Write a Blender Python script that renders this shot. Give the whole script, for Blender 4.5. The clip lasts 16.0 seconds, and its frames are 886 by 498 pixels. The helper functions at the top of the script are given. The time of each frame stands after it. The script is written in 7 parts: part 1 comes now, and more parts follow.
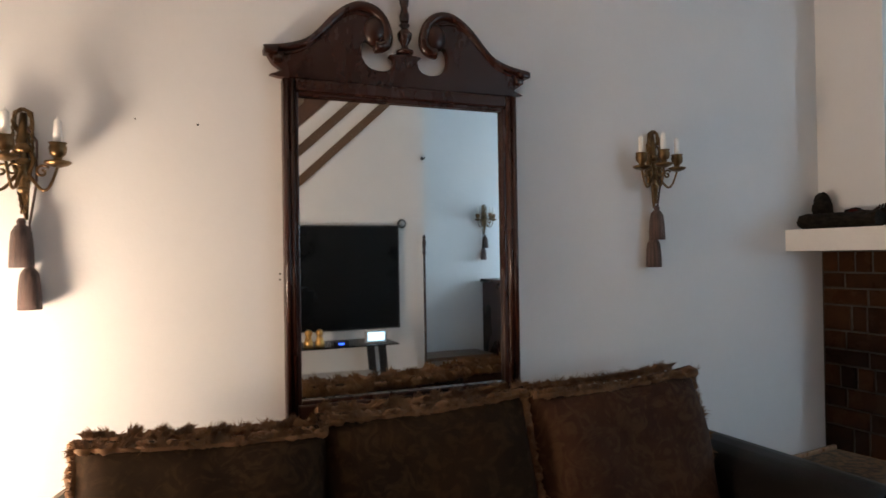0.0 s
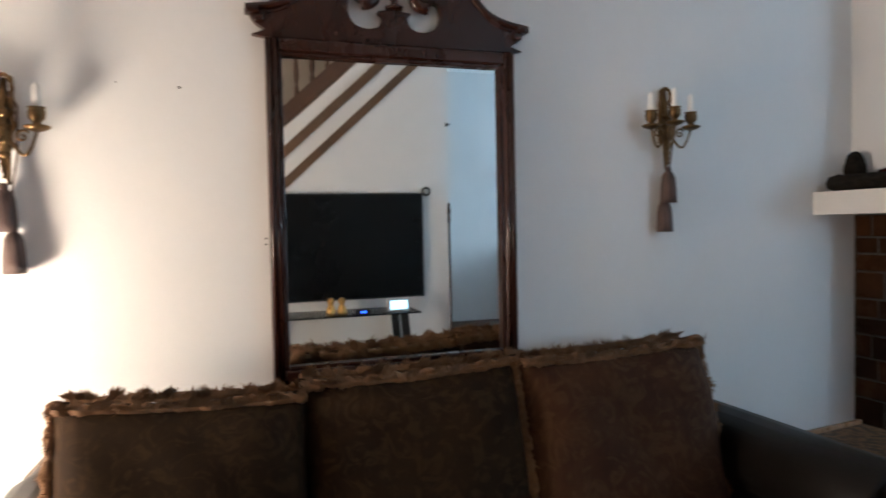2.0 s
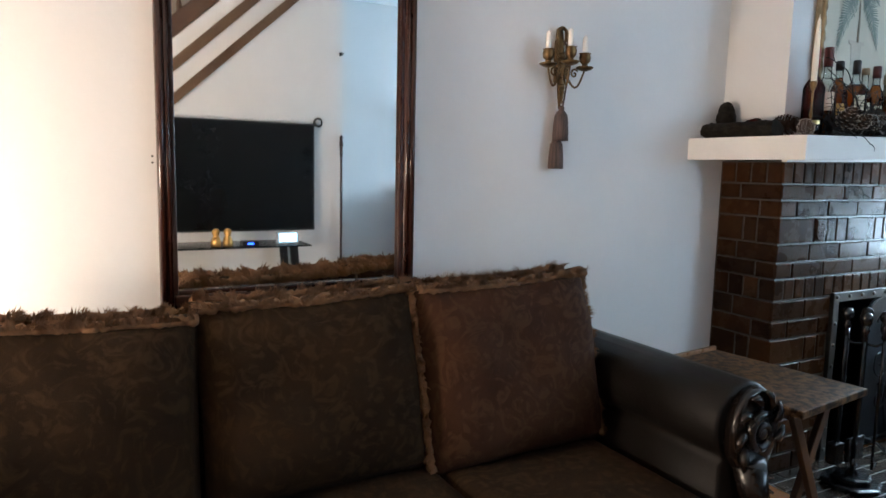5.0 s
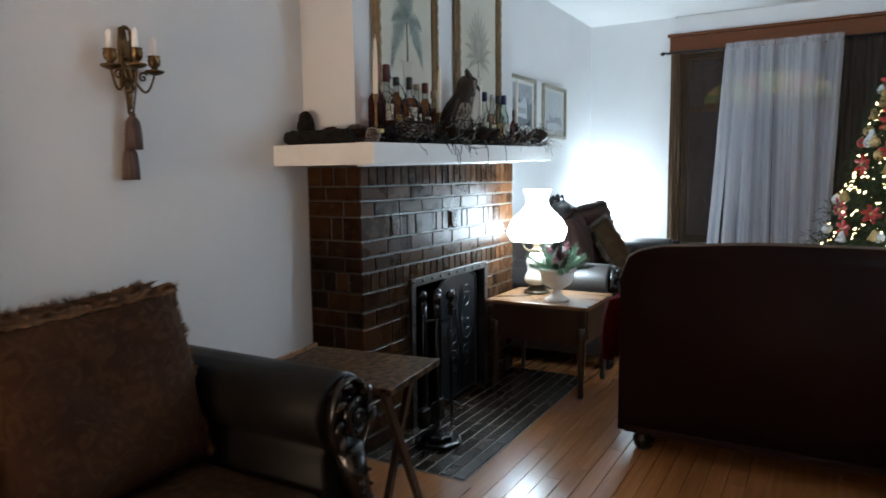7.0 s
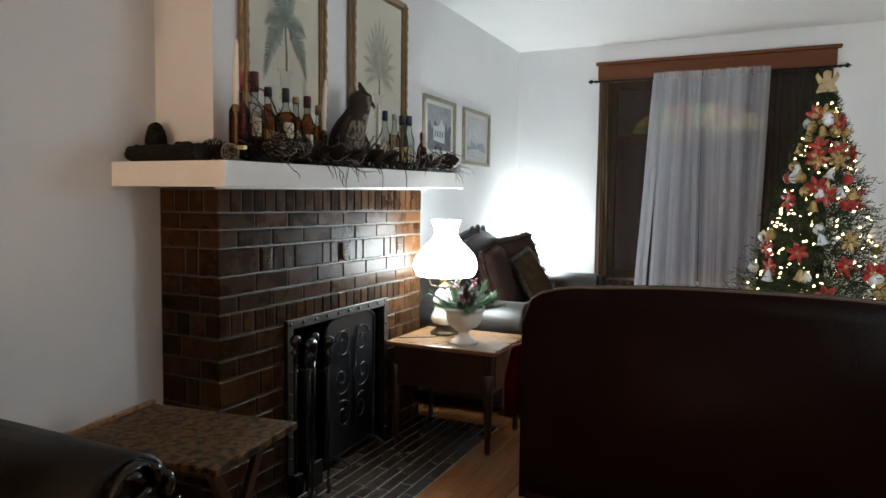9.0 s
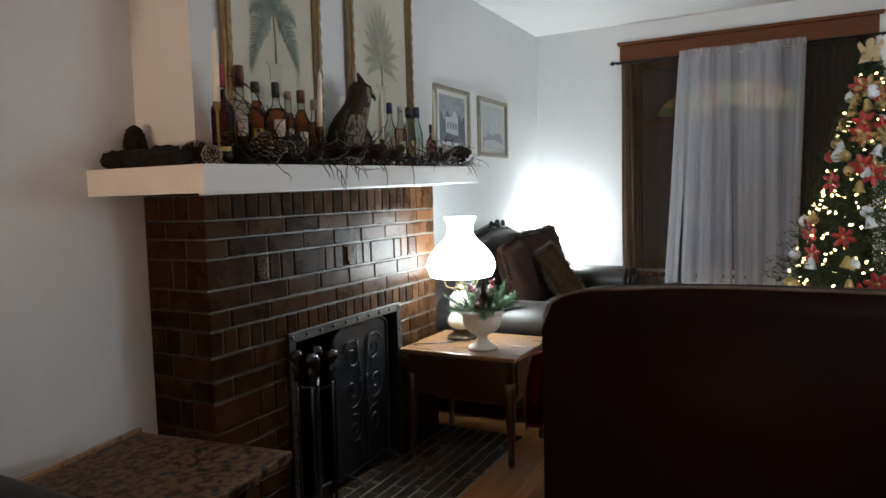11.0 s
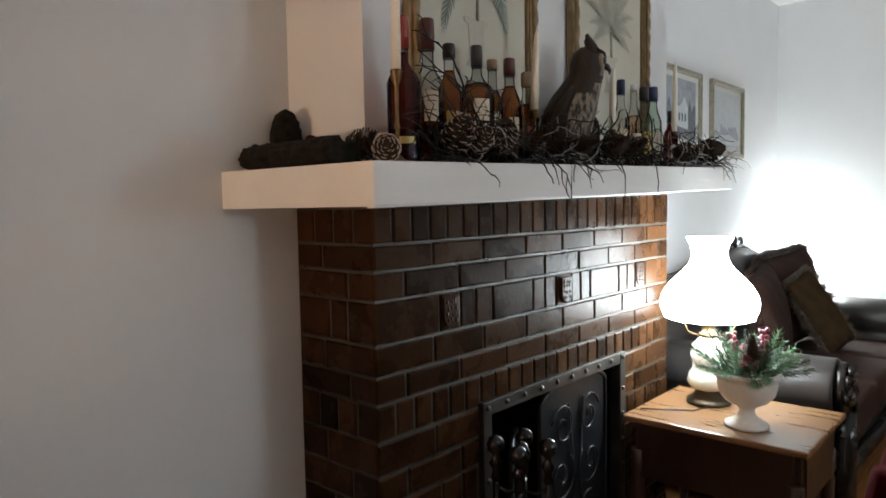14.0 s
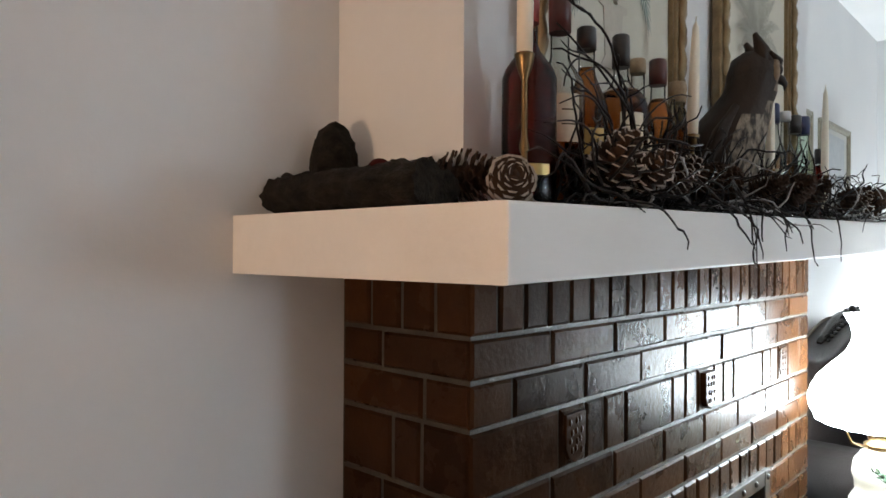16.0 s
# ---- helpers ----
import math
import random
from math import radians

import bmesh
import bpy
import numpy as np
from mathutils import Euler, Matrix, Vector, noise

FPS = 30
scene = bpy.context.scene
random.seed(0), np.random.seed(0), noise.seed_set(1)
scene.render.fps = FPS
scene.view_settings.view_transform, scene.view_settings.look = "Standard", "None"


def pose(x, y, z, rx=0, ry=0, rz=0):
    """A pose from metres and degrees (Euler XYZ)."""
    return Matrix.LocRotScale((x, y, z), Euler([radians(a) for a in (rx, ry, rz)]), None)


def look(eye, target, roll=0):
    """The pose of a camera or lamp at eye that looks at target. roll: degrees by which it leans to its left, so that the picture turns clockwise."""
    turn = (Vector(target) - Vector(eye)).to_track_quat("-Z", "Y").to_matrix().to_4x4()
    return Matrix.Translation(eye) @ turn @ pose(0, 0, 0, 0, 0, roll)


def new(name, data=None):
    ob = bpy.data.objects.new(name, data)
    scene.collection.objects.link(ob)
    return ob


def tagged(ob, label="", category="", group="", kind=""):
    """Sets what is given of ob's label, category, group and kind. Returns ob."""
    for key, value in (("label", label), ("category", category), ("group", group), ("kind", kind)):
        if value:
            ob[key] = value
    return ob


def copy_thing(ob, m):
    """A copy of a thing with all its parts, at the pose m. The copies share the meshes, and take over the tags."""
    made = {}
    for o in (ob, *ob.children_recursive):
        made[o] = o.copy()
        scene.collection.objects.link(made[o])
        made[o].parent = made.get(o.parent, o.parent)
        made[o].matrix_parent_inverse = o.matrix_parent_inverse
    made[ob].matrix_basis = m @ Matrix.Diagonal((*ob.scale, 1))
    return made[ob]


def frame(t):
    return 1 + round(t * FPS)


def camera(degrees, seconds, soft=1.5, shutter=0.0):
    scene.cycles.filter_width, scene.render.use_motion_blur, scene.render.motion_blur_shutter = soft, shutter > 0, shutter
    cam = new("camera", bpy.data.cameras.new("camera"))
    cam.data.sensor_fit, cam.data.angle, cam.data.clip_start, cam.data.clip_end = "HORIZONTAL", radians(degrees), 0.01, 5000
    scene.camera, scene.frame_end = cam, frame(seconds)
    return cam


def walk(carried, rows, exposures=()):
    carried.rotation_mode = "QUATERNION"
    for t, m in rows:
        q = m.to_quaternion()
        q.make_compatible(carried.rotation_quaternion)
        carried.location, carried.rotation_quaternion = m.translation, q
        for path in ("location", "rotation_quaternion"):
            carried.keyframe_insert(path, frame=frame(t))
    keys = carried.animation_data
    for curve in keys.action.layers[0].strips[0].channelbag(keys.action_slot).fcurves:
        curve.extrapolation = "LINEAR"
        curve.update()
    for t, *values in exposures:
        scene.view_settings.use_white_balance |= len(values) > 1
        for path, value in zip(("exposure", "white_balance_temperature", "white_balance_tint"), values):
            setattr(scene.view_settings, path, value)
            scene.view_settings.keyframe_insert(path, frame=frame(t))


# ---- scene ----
cam = camera(66.7, 16.0, shutter=0.4)
PATH = [
    (0, (0.131, 0.106, 1.302), (0.902, 1.952, 1.32), -0.9),
    (0.5, (0.225, 0.098, 1.299), (1.017, 1.934, 1.312), -0.7),
    (1, (0.304, 0.091, 1.279), (1.146, 1.904, 1.254), -1.6),
    (1.5, (0.345, 0.093, 1.278), (1.202, 1.899, 1.218), -2.1),
    (2, (0.318, 0.102, 1.278), (0.945, 1.988, 1.213), -1.15),
    (2.5, (0.275, 0.11, 1.28), (0.781, 2.044, 1.22), -1.3),
    (3, (0.311, 0.113, 1.279), (0.853, 2.038, 1.225), -1.1),
    (3.5, (0.346, 0.101, 1.252), (1.084, 1.958, 1.159), -1.1),
    (6, (0.247, 0.1, 1.24), (1.348, 1.746, 0.966), 3.0),
    (6.5, (0.251, 0.092, 1.252), (1.664, 1.489, 1.025), 1.1),
    (7, (0.347, 0.063, 1.249), (2.072, 1.051, 1.033), -0.6),
    (7.5, (0.443, 0.012, 1.27), (2.172, 1.003, 1.103), 0.7),
    (8, (0.58, 0.011, 1.255), (2.352, 0.928, 1.121), 1.6),
    (10.5, (1.017, 0.05, 1.25), (2.834, 0.874, 1.105), 0.1),
    (11, (1.066, 0.062, 1.268), (2.832, 0.99, 1.112), -1.5),
    (11.5, (1.199, 0.098, 1.279), (2.929, 1.094, 1.17), 0.0),
    (12, (1.277, 0.136, 1.278), (2.964, 1.203, 1.151), 1.0),
    (12.5, (1.383, 0.173, 1.292), (2.942, 1.416, 1.144), 0.9),
    (13, (1.525, 0.231, 1.296), (2.963, 1.614, 1.159), 2.4),
    (13.5, (1.578, 0.436, 1.274), (2.982, 1.852, 1.123), 1.0),
    (14, (1.643, 0.66, 1.297), (3.128, 1.993, 1.166), -1.0),
    (14.5, (1.769, 0.827, 1.316), (3.197, 2.227, 1.304), -1.2),
    (15, (1.878, 0.97, 1.324), (3.298, 2.378, 1.355), 1.6),
    (15.5, (1.913, 1.098, 1.328), (3.354, 2.485, 1.335), 0.3),
    (16, (1.966, 1.182, 1.329), (3.415, 2.56, 1.339), 0.3),
]
EXPOSURES = [(0.0, -0.36, 5600, 0), (1.0, -0.02, 5200, -3), (1.6, 0.05, 5150, -3), (2.5, -0.45, 5200, -4), (3.0, -0.68, 5350, -2), (3.5, -0.08, 5200, -4), (6.0, 0.45, 5300, 0), (6.5, 0.4, 5500, 1), (7.0, -0.2, 5750, 1), (7.5, -0.2, 5900, 1), (8.0, -0.2, 6300, 2),
             (10.5, -0.5, 6700, 6), (11.0, -0.5, 6600, 6), (12.5, -0.5, 6650, 7), (13.5, -0.28, 6700, 7), (14.0, -0.34, 6700, 7), (14.5, -0.30, 6650, 6), (15.5, -0.18, 6500, 6), (16.0, -0.05, 6400, 6)]
walk(cam, [(t, look(eye, target, roll)) for t, eye, target, roll in PATH], EXPOSURES)

# ---- world, lamps, exposure ----
world = bpy.data.worlds.new("night")
world.use_nodes = True
world.node_tree.nodes["Background"].inputs[0].default_value = (0.10, 0.13, 0.24, 1)
world.node_tree.nodes["Background"].inputs[1].default_value = 0.12
scene.world = world
WHITE_LAMP = 62.0     # glow of the milk-glass shade
WARM_LAMP = 165.0      # glow of the cream shade beside the long sofa
FLOOR_LAMP = 30.0     # drum shade of the floor lamp across the room
CORNER_LAMP = 400.0   # frosted globe in the corner past the carved sofa

# ---- materials ----
def node(nt, kind, **kw):
    n = nt.nodes.new(kind)
    for k, v in kw.items():
        n.inputs[k].default_value = v
    return n


def surf(name, a, b, scale=6.0, rough=0.6, bump=0.15, bscale=90.0, metal=0.0, stretch=(1, 1, 1), rvar=0.12,
         coat=0.0, spec=0.5, vary=0.0, sheen=0.0, trans=0.0, sharp=0.25, fine=0.12):
    """A two-scale procedural surface: broad blotches from a to b, fine grain, relief."""
    m = bpy.data.materials.new(name)
    m.use_nodes = True
    nt = m.node_tree
    bs = nt.nodes["Principled BSDF"]
    tc = nt.nodes.new("ShaderNodeTexCoord")
    info = nt.nodes.new("ShaderNodeObjectInfo")
    off = nt.nodes.new("ShaderNodeVectorMath"); off.operation = "MULTIPLY_ADD"
    comb = nt.nodes.new("ShaderNodeCombineXYZ")
    for k in range(3):
        nt.links.new(info.outputs["Random"], comb.inputs[k])
    off.inputs[1].default_value = (7.0, 5.0, 9.0)
    nt.links.new(comb.outputs[0], off.inputs[0])
    nt.links.new(tc.outputs["Object"], off.inputs[2])
    mp = nt.nodes.new("ShaderNodeMapping")
    mp.inputs["Scale"].default_value = stretch
    nt.links.new(off.outputs[0], mp.inputs[0])
    n1 = node(nt, "ShaderNodeTexNoise", Scale=scale, Detail=5.0, Roughness=0.6)
    n2 = node(nt, "ShaderNodeTexNoise", Scale=bscale, Detail=4.0, Roughness=0.65)
    nt.links.new(mp.outputs[0], n1.inputs["Vector"])
    nt.links.new(mp.outputs[0], n2.inputs["Vector"])
    ramp = nt.nodes.new("ShaderNodeValToRGB")
    ramp.color_ramp.elements[0].position, ramp.color_ramp.elements[1].position = sharp, 1 - sharp
    ramp.color_ramp.elements[0].color = (*a, 1)
    ramp.color_ramp.elements[1].color = (*b, 1)
    nt.links.new(n1.outputs["Fac"], ramp.inputs[0])
    mr = nt.nodes.new("ShaderNodeMapRange")
    mr.inputs["To Min"].default_value, mr.inputs["To Max"].default_value = 1 - fine, 1 + fine
    nt.links.new(n2.outputs["Fac"], mr.inputs["Value"])
    mul = nt.nodes.new("ShaderNodeVectorMath"); mul.operation = "SCALE"
    nt.links.new(ramp.outputs[0], mul.inputs[0])
    nt.links.new(mr.outputs[0], mul.inputs["Scale"])
    last = mul.outputs[0]
    if vary:
        mv = nt.nodes.new("ShaderNodeMapRange")
        mv.inputs["To Min"].default_value, mv.inputs["To Max"].default_value = 1 - vary, 1 + vary
        nt.links.new(info.outputs["Random"], mv.inputs["Value"])
        m2 = nt.nodes.new("ShaderNodeVectorMath"); m2.operation = "SCALE"
        nt.links.new(last, m2.inputs[0])
        nt.links.new(mv.outputs[0], m2.inputs["Scale"])
        last = m2.outputs[0]
    nt.links.new(last, bs.inputs["Base Color"])
    rr = nt.nodes.new("ShaderNodeMapRange")
    rr.inputs["To Min"].default_value, rr.inputs["To Max"].default_value = max(0.02, rough - rvar), min(1, rough + rvar)
    nt.links.new(n1.outputs["Fac"], rr.inputs["Value"])
    nt.links.new(rr.outputs[0], bs.inputs["Roughness"])
    bs.inputs["Metallic"].default_value = metal
    bs.inputs["Coat Weight"].default_value = coat
    bs.inputs["Coat Roughness"].default_value = 0.15
    bs.inputs["Specular IOR Level"].default_value = spec
    bs.inputs["Sheen Weight"].default_value = sheen
    bs.inputs["Transmission Weight"].default_value = trans
    if bump:
        bp = nt.nodes.new("ShaderNodeBump")
        bp.inputs["Strength"].default_value = bump
        bp.inputs["Distance"].default_value = 0.004
        nt.links.new(n2.outputs["Fac"], bp.inputs["Height"])
        nt.links.new(bp.outputs[0], bs.inputs["Normal"])
    return m


def glow(name, col, strength, base=(0.8, 0.8, 0.8)):
    m = bpy.data.materials.new(name)
    m.use_nodes = True
    bs = m.node_tree.nodes["Principled BSDF"]
    bs.inputs["Base Color"].default_value = (*base, 1)
    bs.inputs["Roughness"].default_value = 0.3
    bs.inputs["Emission Color"].default_value = (*col, 1)
    bs.inputs["Emission Strength"].default_value = strength
    return m


def glass(name, col, rough=0.03, ior=1.45):
    m = bpy.data.materials.new(name)
    m.use_nodes = True
    bs = m.node_tree.nodes["Principled BSDF"]
    bs.inputs["Base Color"].default_value = (*col, 1)
    bs.inputs["Roughness"].default_value = rough
    bs.inputs["IOR"].default_value = ior
    bs.inputs["Transmission Weight"].default_value = 1.0
    return m


def tinted(name, col):
    """Thin coloured glass: tints what is behind it, with a clear gloss."""
    m = bpy.data.materials.new(name)
    m.use_nodes = True
    nt = m.node_tree
    nt.nodes.remove(nt.nodes["Principled BSDF"])
    tp = nt.nodes.new("ShaderNodeBsdfTransparent"); tp.inputs[0].default_value = (*col, 1)
    gl = nt.nodes.new("ShaderNodeBsdfGlossy"); gl.inputs["Roughness"].default_value = 0.06
    fr = nt.nodes.new("ShaderNodeFresnel"); fr.inputs[0].default_value = 1.25
    mx = nt.nodes.new("ShaderNodeMixShader")
    nt.links.new(fr.outputs[0], mx.inputs[0])
    nt.links.new(tp.outputs[0], mx.inputs[1]); nt.links.new(gl.outputs[0], mx.inputs[2])
    nt.links.new(mx.outputs[0], nt.nodes["Material Output"].inputs[0])
    return m


def veil(name, col, clear):
    """Thin woven cloth that lets part of the light straight through, denser in its weave's bands."""
    m = bpy.data.materials.new(name)
    m.use_nodes = True
    nt = m.node_tree
    nt.nodes.remove(nt.nodes["Principled BSDF"])
    d = nt.nodes.new("ShaderNodeBsdfDiffuse"); d.inputs[0].default_value = (*col, 1)
    tl = nt.nodes.new("ShaderNodeBsdfTranslucent"); tl.inputs[0].default_value = (*col, 1)
    tp = nt.nodes.new("ShaderNodeBsdfTransparent")
    m1 = nt.nodes.new("ShaderNodeMixShader"); m1.inputs[0].default_value = 0.35
    m2 = nt.nodes.new("ShaderNodeMixShader")
    tc = nt.nodes.new("ShaderNodeTexCoord")
    nz = node(nt, "ShaderNodeTexNoise", Scale=10.0, Detail=3.0)
    mr = nt.nodes.new("ShaderNodeMapRange")
    mr.inputs["To Min"].default_value, mr.inputs["To Max"].default_value = clear - 0.34, clear + 0.26
    mpv = nt.nodes.new("ShaderNodeMapping"); mpv.inputs["Scale"].default_value = (1.0, 1.0, 0.03)
    nt.links.new(tc.outputs["Object"], mpv.inputs[0])
    nt.links.new(mpv.outputs[0], nz.inputs["Vector"])
    nt.links.new(nz.outputs["Fac"], mr.inputs["Value"])
    nt.links.new(mr.outputs[0], m2.inputs[0])
    nt.links.new(d.outputs[0], m1.inputs[1]); nt.links.new(tl.outputs[0], m1.inputs[2])
    nt.links.new(m1.outputs[0], m2.inputs[1]); nt.links.new(tp.outputs[0], m2.inputs[2])
    nt.links.new(m2.outputs[0], nt.nodes["Material Output"].inputs[0])
    return m


def paisley(name, dark, mid, light):
    """Upholstery with a swirling woven figure."""
    m = surf(name, dark, mid, scale=9, rough=0.9, bump=0.35, bscale=350, spec=0.1, sharp=0.35)
    nt = m.node_tree
    bs = nt.nodes["Principled BSDF"]
    src = bs.inputs["Base Color"].links[0].from_socket
    tc = nt.nodes.new("ShaderNodeTexCoord")
    wv = node(nt, "ShaderNodeTexNoise", Scale=16.0, Detail=3.0, Roughness=0.55, Distortion=2.2)
    nt.links.new(tc.outputs["Object"], wv.inputs["Vector"])
    rp = nt.nodes.new("ShaderNodeValToRGB")
    rp.color_ramp.elements[0].position, rp.color_ramp.elements[1].position = 0.48, 0.62
    rp.color_ramp.elements[1].color = (0.8, 0.6, 0.6, 1)
    nt.links.new(wv.outputs["Fac"], rp.inputs[0])
    mx = nt.nodes.new("ShaderNodeMix"); mx.data_type = "RGBA"
    mx.inputs[7].default_value = (*light, 1)
    nt.links.new(rp.outputs[0], mx.inputs[0])
    nt.links.new(src, mx.inputs[6])
    nt.links.new(mx.outputs[2], bs.inputs["Base Color"])
    return m


M = {}
M["plaster"] = surf("painted_plaster", (0.66, 0.67, 0.68), (0.72, 0.72, 0.72), scale=2.2, rough=0.62, bump=0.12, bscale=55, fine=0.02)
M["plaster_tan"] = surf("tan_plaster", (0.46, 0.42, 0.36), (0.52, 0.47, 0.40), scale=2, rough=0.7, bump=0.1, bscale=50, fine=0.02)
M["ceiling"] = surf("ceiling_paint", (0.74, 0.74, 0.74), (0.8, 0.8, 0.8), scale=1.5, rough=0.75, bump=0.15, bscale=40, fine=0.02)
M["white_wood"] = surf("white_painted_wood", (0.72, 0.71, 0.69), (0.79, 0.78, 0.76), scale=5, rough=0.45, bump=0.12, bscale=45, stretch=(0.4, 2, 2), fine=0.03)
M["oak"] = surf("oak_floor", (0.22, 0.09, 0.03), (0.32, 0.14, 0.05), scale=5, rough=0.22, bump=0.06, bscale=60, stretch=(0.6, 9, 9), vary=0.10, coat=0.35)
M["brick"] = surf("glazed_brown_brick", (0.019, 0.0083, 0.0038), (0.046, 0.0198, 0.0079), scale=9, rough=0.28, bump=0.32, bscale=75, vary=0.5, spec=0.062)
M["mortar"] = surf("mortar", (0.032, 0.028, 0.023), (0.070, 0.061, 0.050), scale=20, rough=0.5, bump=0.5, bscale=120, spec=0.3)
M["grout"] = surf("pale_hearth_grout", (0.10, 0.095, 0.085), (0.20, 0.19, 0.17), scale=20, rough=0.5, bump=0.4, bscale=120)
M["hearth_tile"] = surf("hearth_brick", (0.020, 0.014, 0.010), (0.045, 0.031, 0.021), scale=14, rough=0.24, bump=0.3, bscale=45, vary=0.35, coat=0.25, spec=0.4)
M["soot"] = surf("sooty_firebrick", (0.003, 0.003, 0.003), (0.009, 0.008, 0.007), scale=8, rough=0.95, bump=0.4, bscale=60, spec=0.1)
M["iron"] = surf("black_iron", (0.0045, 0.005, 0.0062), (0.011, 0.012, 0.015), scale=20, rough=0.40, bump=0.2, bscale=120, spec=0.24)
M["iron_gloss"] = surf("polished_black_iron", (0.004, 0.004, 0.0045), (0.008, 0.008, 0.009), scale=20, rough=0.22, bump=0.1, bscale=120, spec=0.35)
M["steel"] = surf("dark_steel", (0.05, 0.05, 0.05), (0.11, 0.105, 0.10), scale=12, rough=0.42, bump=0.15, bscale=90, metal=0.9)
M["mahogany"] = surf("dark_mahogany", (0.017, 0.0050, 0.0028), (0.032, 0.0095, 0.0050), scale=2.5, rough=0.27, bump=0.05, bscale=90, stretch=(2, 2, 0.8), spec=0.40)
M["wood_trim"] = surf("reddish_trim_wood", (0.085, 0.026, 0.008), (0.135, 0.043, 0.013), scale=5, rough=0.45, bump=0.08, bscale=80, stretch=(6, 0.7, 6), spec=0.25)
M["stair_wood"] = surf("dark_stair_wood", (0.05, 0.025, 0.013), (0.10, 0.05, 0.026), scale=6, rough=0.4, bump=0.1, bscale=80)
M["stair_trim"] = surf("brown_stair_trim", (0.085, 0.048, 0.025), (0.14, 0.082, 0.042), scale=5, rough=0.4, bump=0.06, bscale=80)
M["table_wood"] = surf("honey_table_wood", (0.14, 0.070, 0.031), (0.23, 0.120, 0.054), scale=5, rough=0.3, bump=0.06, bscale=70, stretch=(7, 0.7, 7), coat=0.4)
# darker wood; on the lamp table it includes the shade below the top
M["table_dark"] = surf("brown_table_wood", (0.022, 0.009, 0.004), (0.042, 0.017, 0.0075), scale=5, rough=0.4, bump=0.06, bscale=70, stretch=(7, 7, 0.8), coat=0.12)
M["leather"] = surf("dark_brown_leather", (0.0045, 0.0038, 0.0033), (0.0095, 0.008, 0.007), scale=7, rough=0.42, bump=0.35, bscale=160, spec=0.13)
# carved sofa's hide: raised colour and gloss carry the lamp's light on it
M["leather_lamplit"] = surf("lamplit_glossy_leather", (0.014, 0.011, 0.010), (0.030, 0.025, 0.023), scale=6, rough=0.40, bump=0.35, bscale=150, spec=0.55)
M["leather_red"] = surf("oxblood_leather", (0.007, 0.0028, 0.0024), (0.0125, 0.0048, 0.004), scale=5, rough=0.6, bump=0.3, bscale=150, spec=0.08)
M["piping"] = surf("pale_piping", (0.06, 0.042, 0.03), (0.11, 0.08, 0.055), scale=12, rough=0.6, bump=0.3, bscale=200)
M["carved"] = surf("carved_black_wood", (0.004, 0.0032, 0.0028), (0.009, 0.0065, 0.0055), scale=9, rough=0.26, bump=0.2, bscale=70, coat=0.1, spec=0.32)
M["chenille"] = paisley("brown_paisley_chenille", (0.0145, 0.0082, 0.0042), (0.025, 0.0138, 0.0066), (0.040, 0.0235, 0.0112))
M["chenille_rust"] = paisley("rust_paisley_chenille", (0.030, 0.0135, 0.008), (0.046, 0.021, 0.0115), (0.066, 0.034, 0.017))
M["fringe"] = surf("brown_eyelash_fringe", (0.078, 0.037, 0.014), (0.22, 0.115, 0.048), scale=22, rough=0.85, bump=0.0)
M["fur"] = surf("brown_fur_trim", (0.028, 0.017, 0.010), (0.080, 0.048, 0.026), scale=20, rough=0.85, bump=0.0, sheen=0.2)
M["cushion_dark"] = surf("dusky_cushion_cloth", (0.022, 0.011, 0.0085), (0.042, 0.022, 0.017), scale=8, rough=0.85, bump=0.3, bscale=220, spec=0.1)
M["gold_cloth"] = surf("tan_gold_cloth", (0.022, 0.012, 0.0055), (0.044, 0.025, 0.010), scale=14, rough=0.8, bump=0.4, bscale=160, spec=0.1)
M["throw"] = surf("red_throw", (0.090, 0.007, 0.011), (0.17, 0.015, 0.021), scale=10, rough=0.85, bump=0.4, bscale=120, spec=0.1)
M["brass"] = surf("aged_brass", (0.085, 0.054, 0.026), (0.21, 0.135, 0.062), scale=20, rough=0.33, bump=0.1, bscale=80, metal=1.0)
M["gilt"] = surf("gilt_frame", (0.15, 0.105, 0.055), (0.30, 0.225, 0.125), scale=25, rough=0.42, bump=0.25, bscale=110, metal=0.6)
M["champagne"] = surf("pale_champagne_frame", (0.20, 0.18, 0.135), (0.36, 0.33, 0.26), scale=25, rough=0.32, bump=0.2, bscale=110, metal=0.6)
M["candle"] = surf("ivory_wax", (0.72, 0.66, 0.54), (0.8, 0.74, 0.62), scale=10, rough=0.5, bump=0.05, bscale=60, fine=0.03)
M["candle_white"] = surf("white_wax", (0.8, 0.79, 0.76), (0.86, 0.85, 0.82), scale=10, rough=0.45, bump=0.03, bscale=60, fine=0.02)
M["tassel"] = surf("mauve_brown_silk", (0.026, 0.013, 0.010), (0.085, 0.047, 0.037), scale=8, rough=0.6, bump=0.5, bscale=70, stretch=(16, 16, 0.5), sheen=0.1, sharp=0.38)
M["granite"] = surf("mottled_brown_stone", (0.010, 0.006, 0.004), (0.120, 0.070, 0.034), scale=38, rough=0.5, bump=0.2, bscale=150, sharp=0.42, fine=0.6, spec=0.12)
M["ceramic"] = surf("white_stone_urn", (0.56, 0.54, 0.50), (0.68, 0.66, 0.62), scale=9, rough=0.5, bump=0.15, bscale=60)
M["lampglass"] = surf("cream_china", (0.62, 0.60, 0.50), (0.72, 0.70, 0.60), scale=6, rough=0.15, bump=0.02, bscale=30)
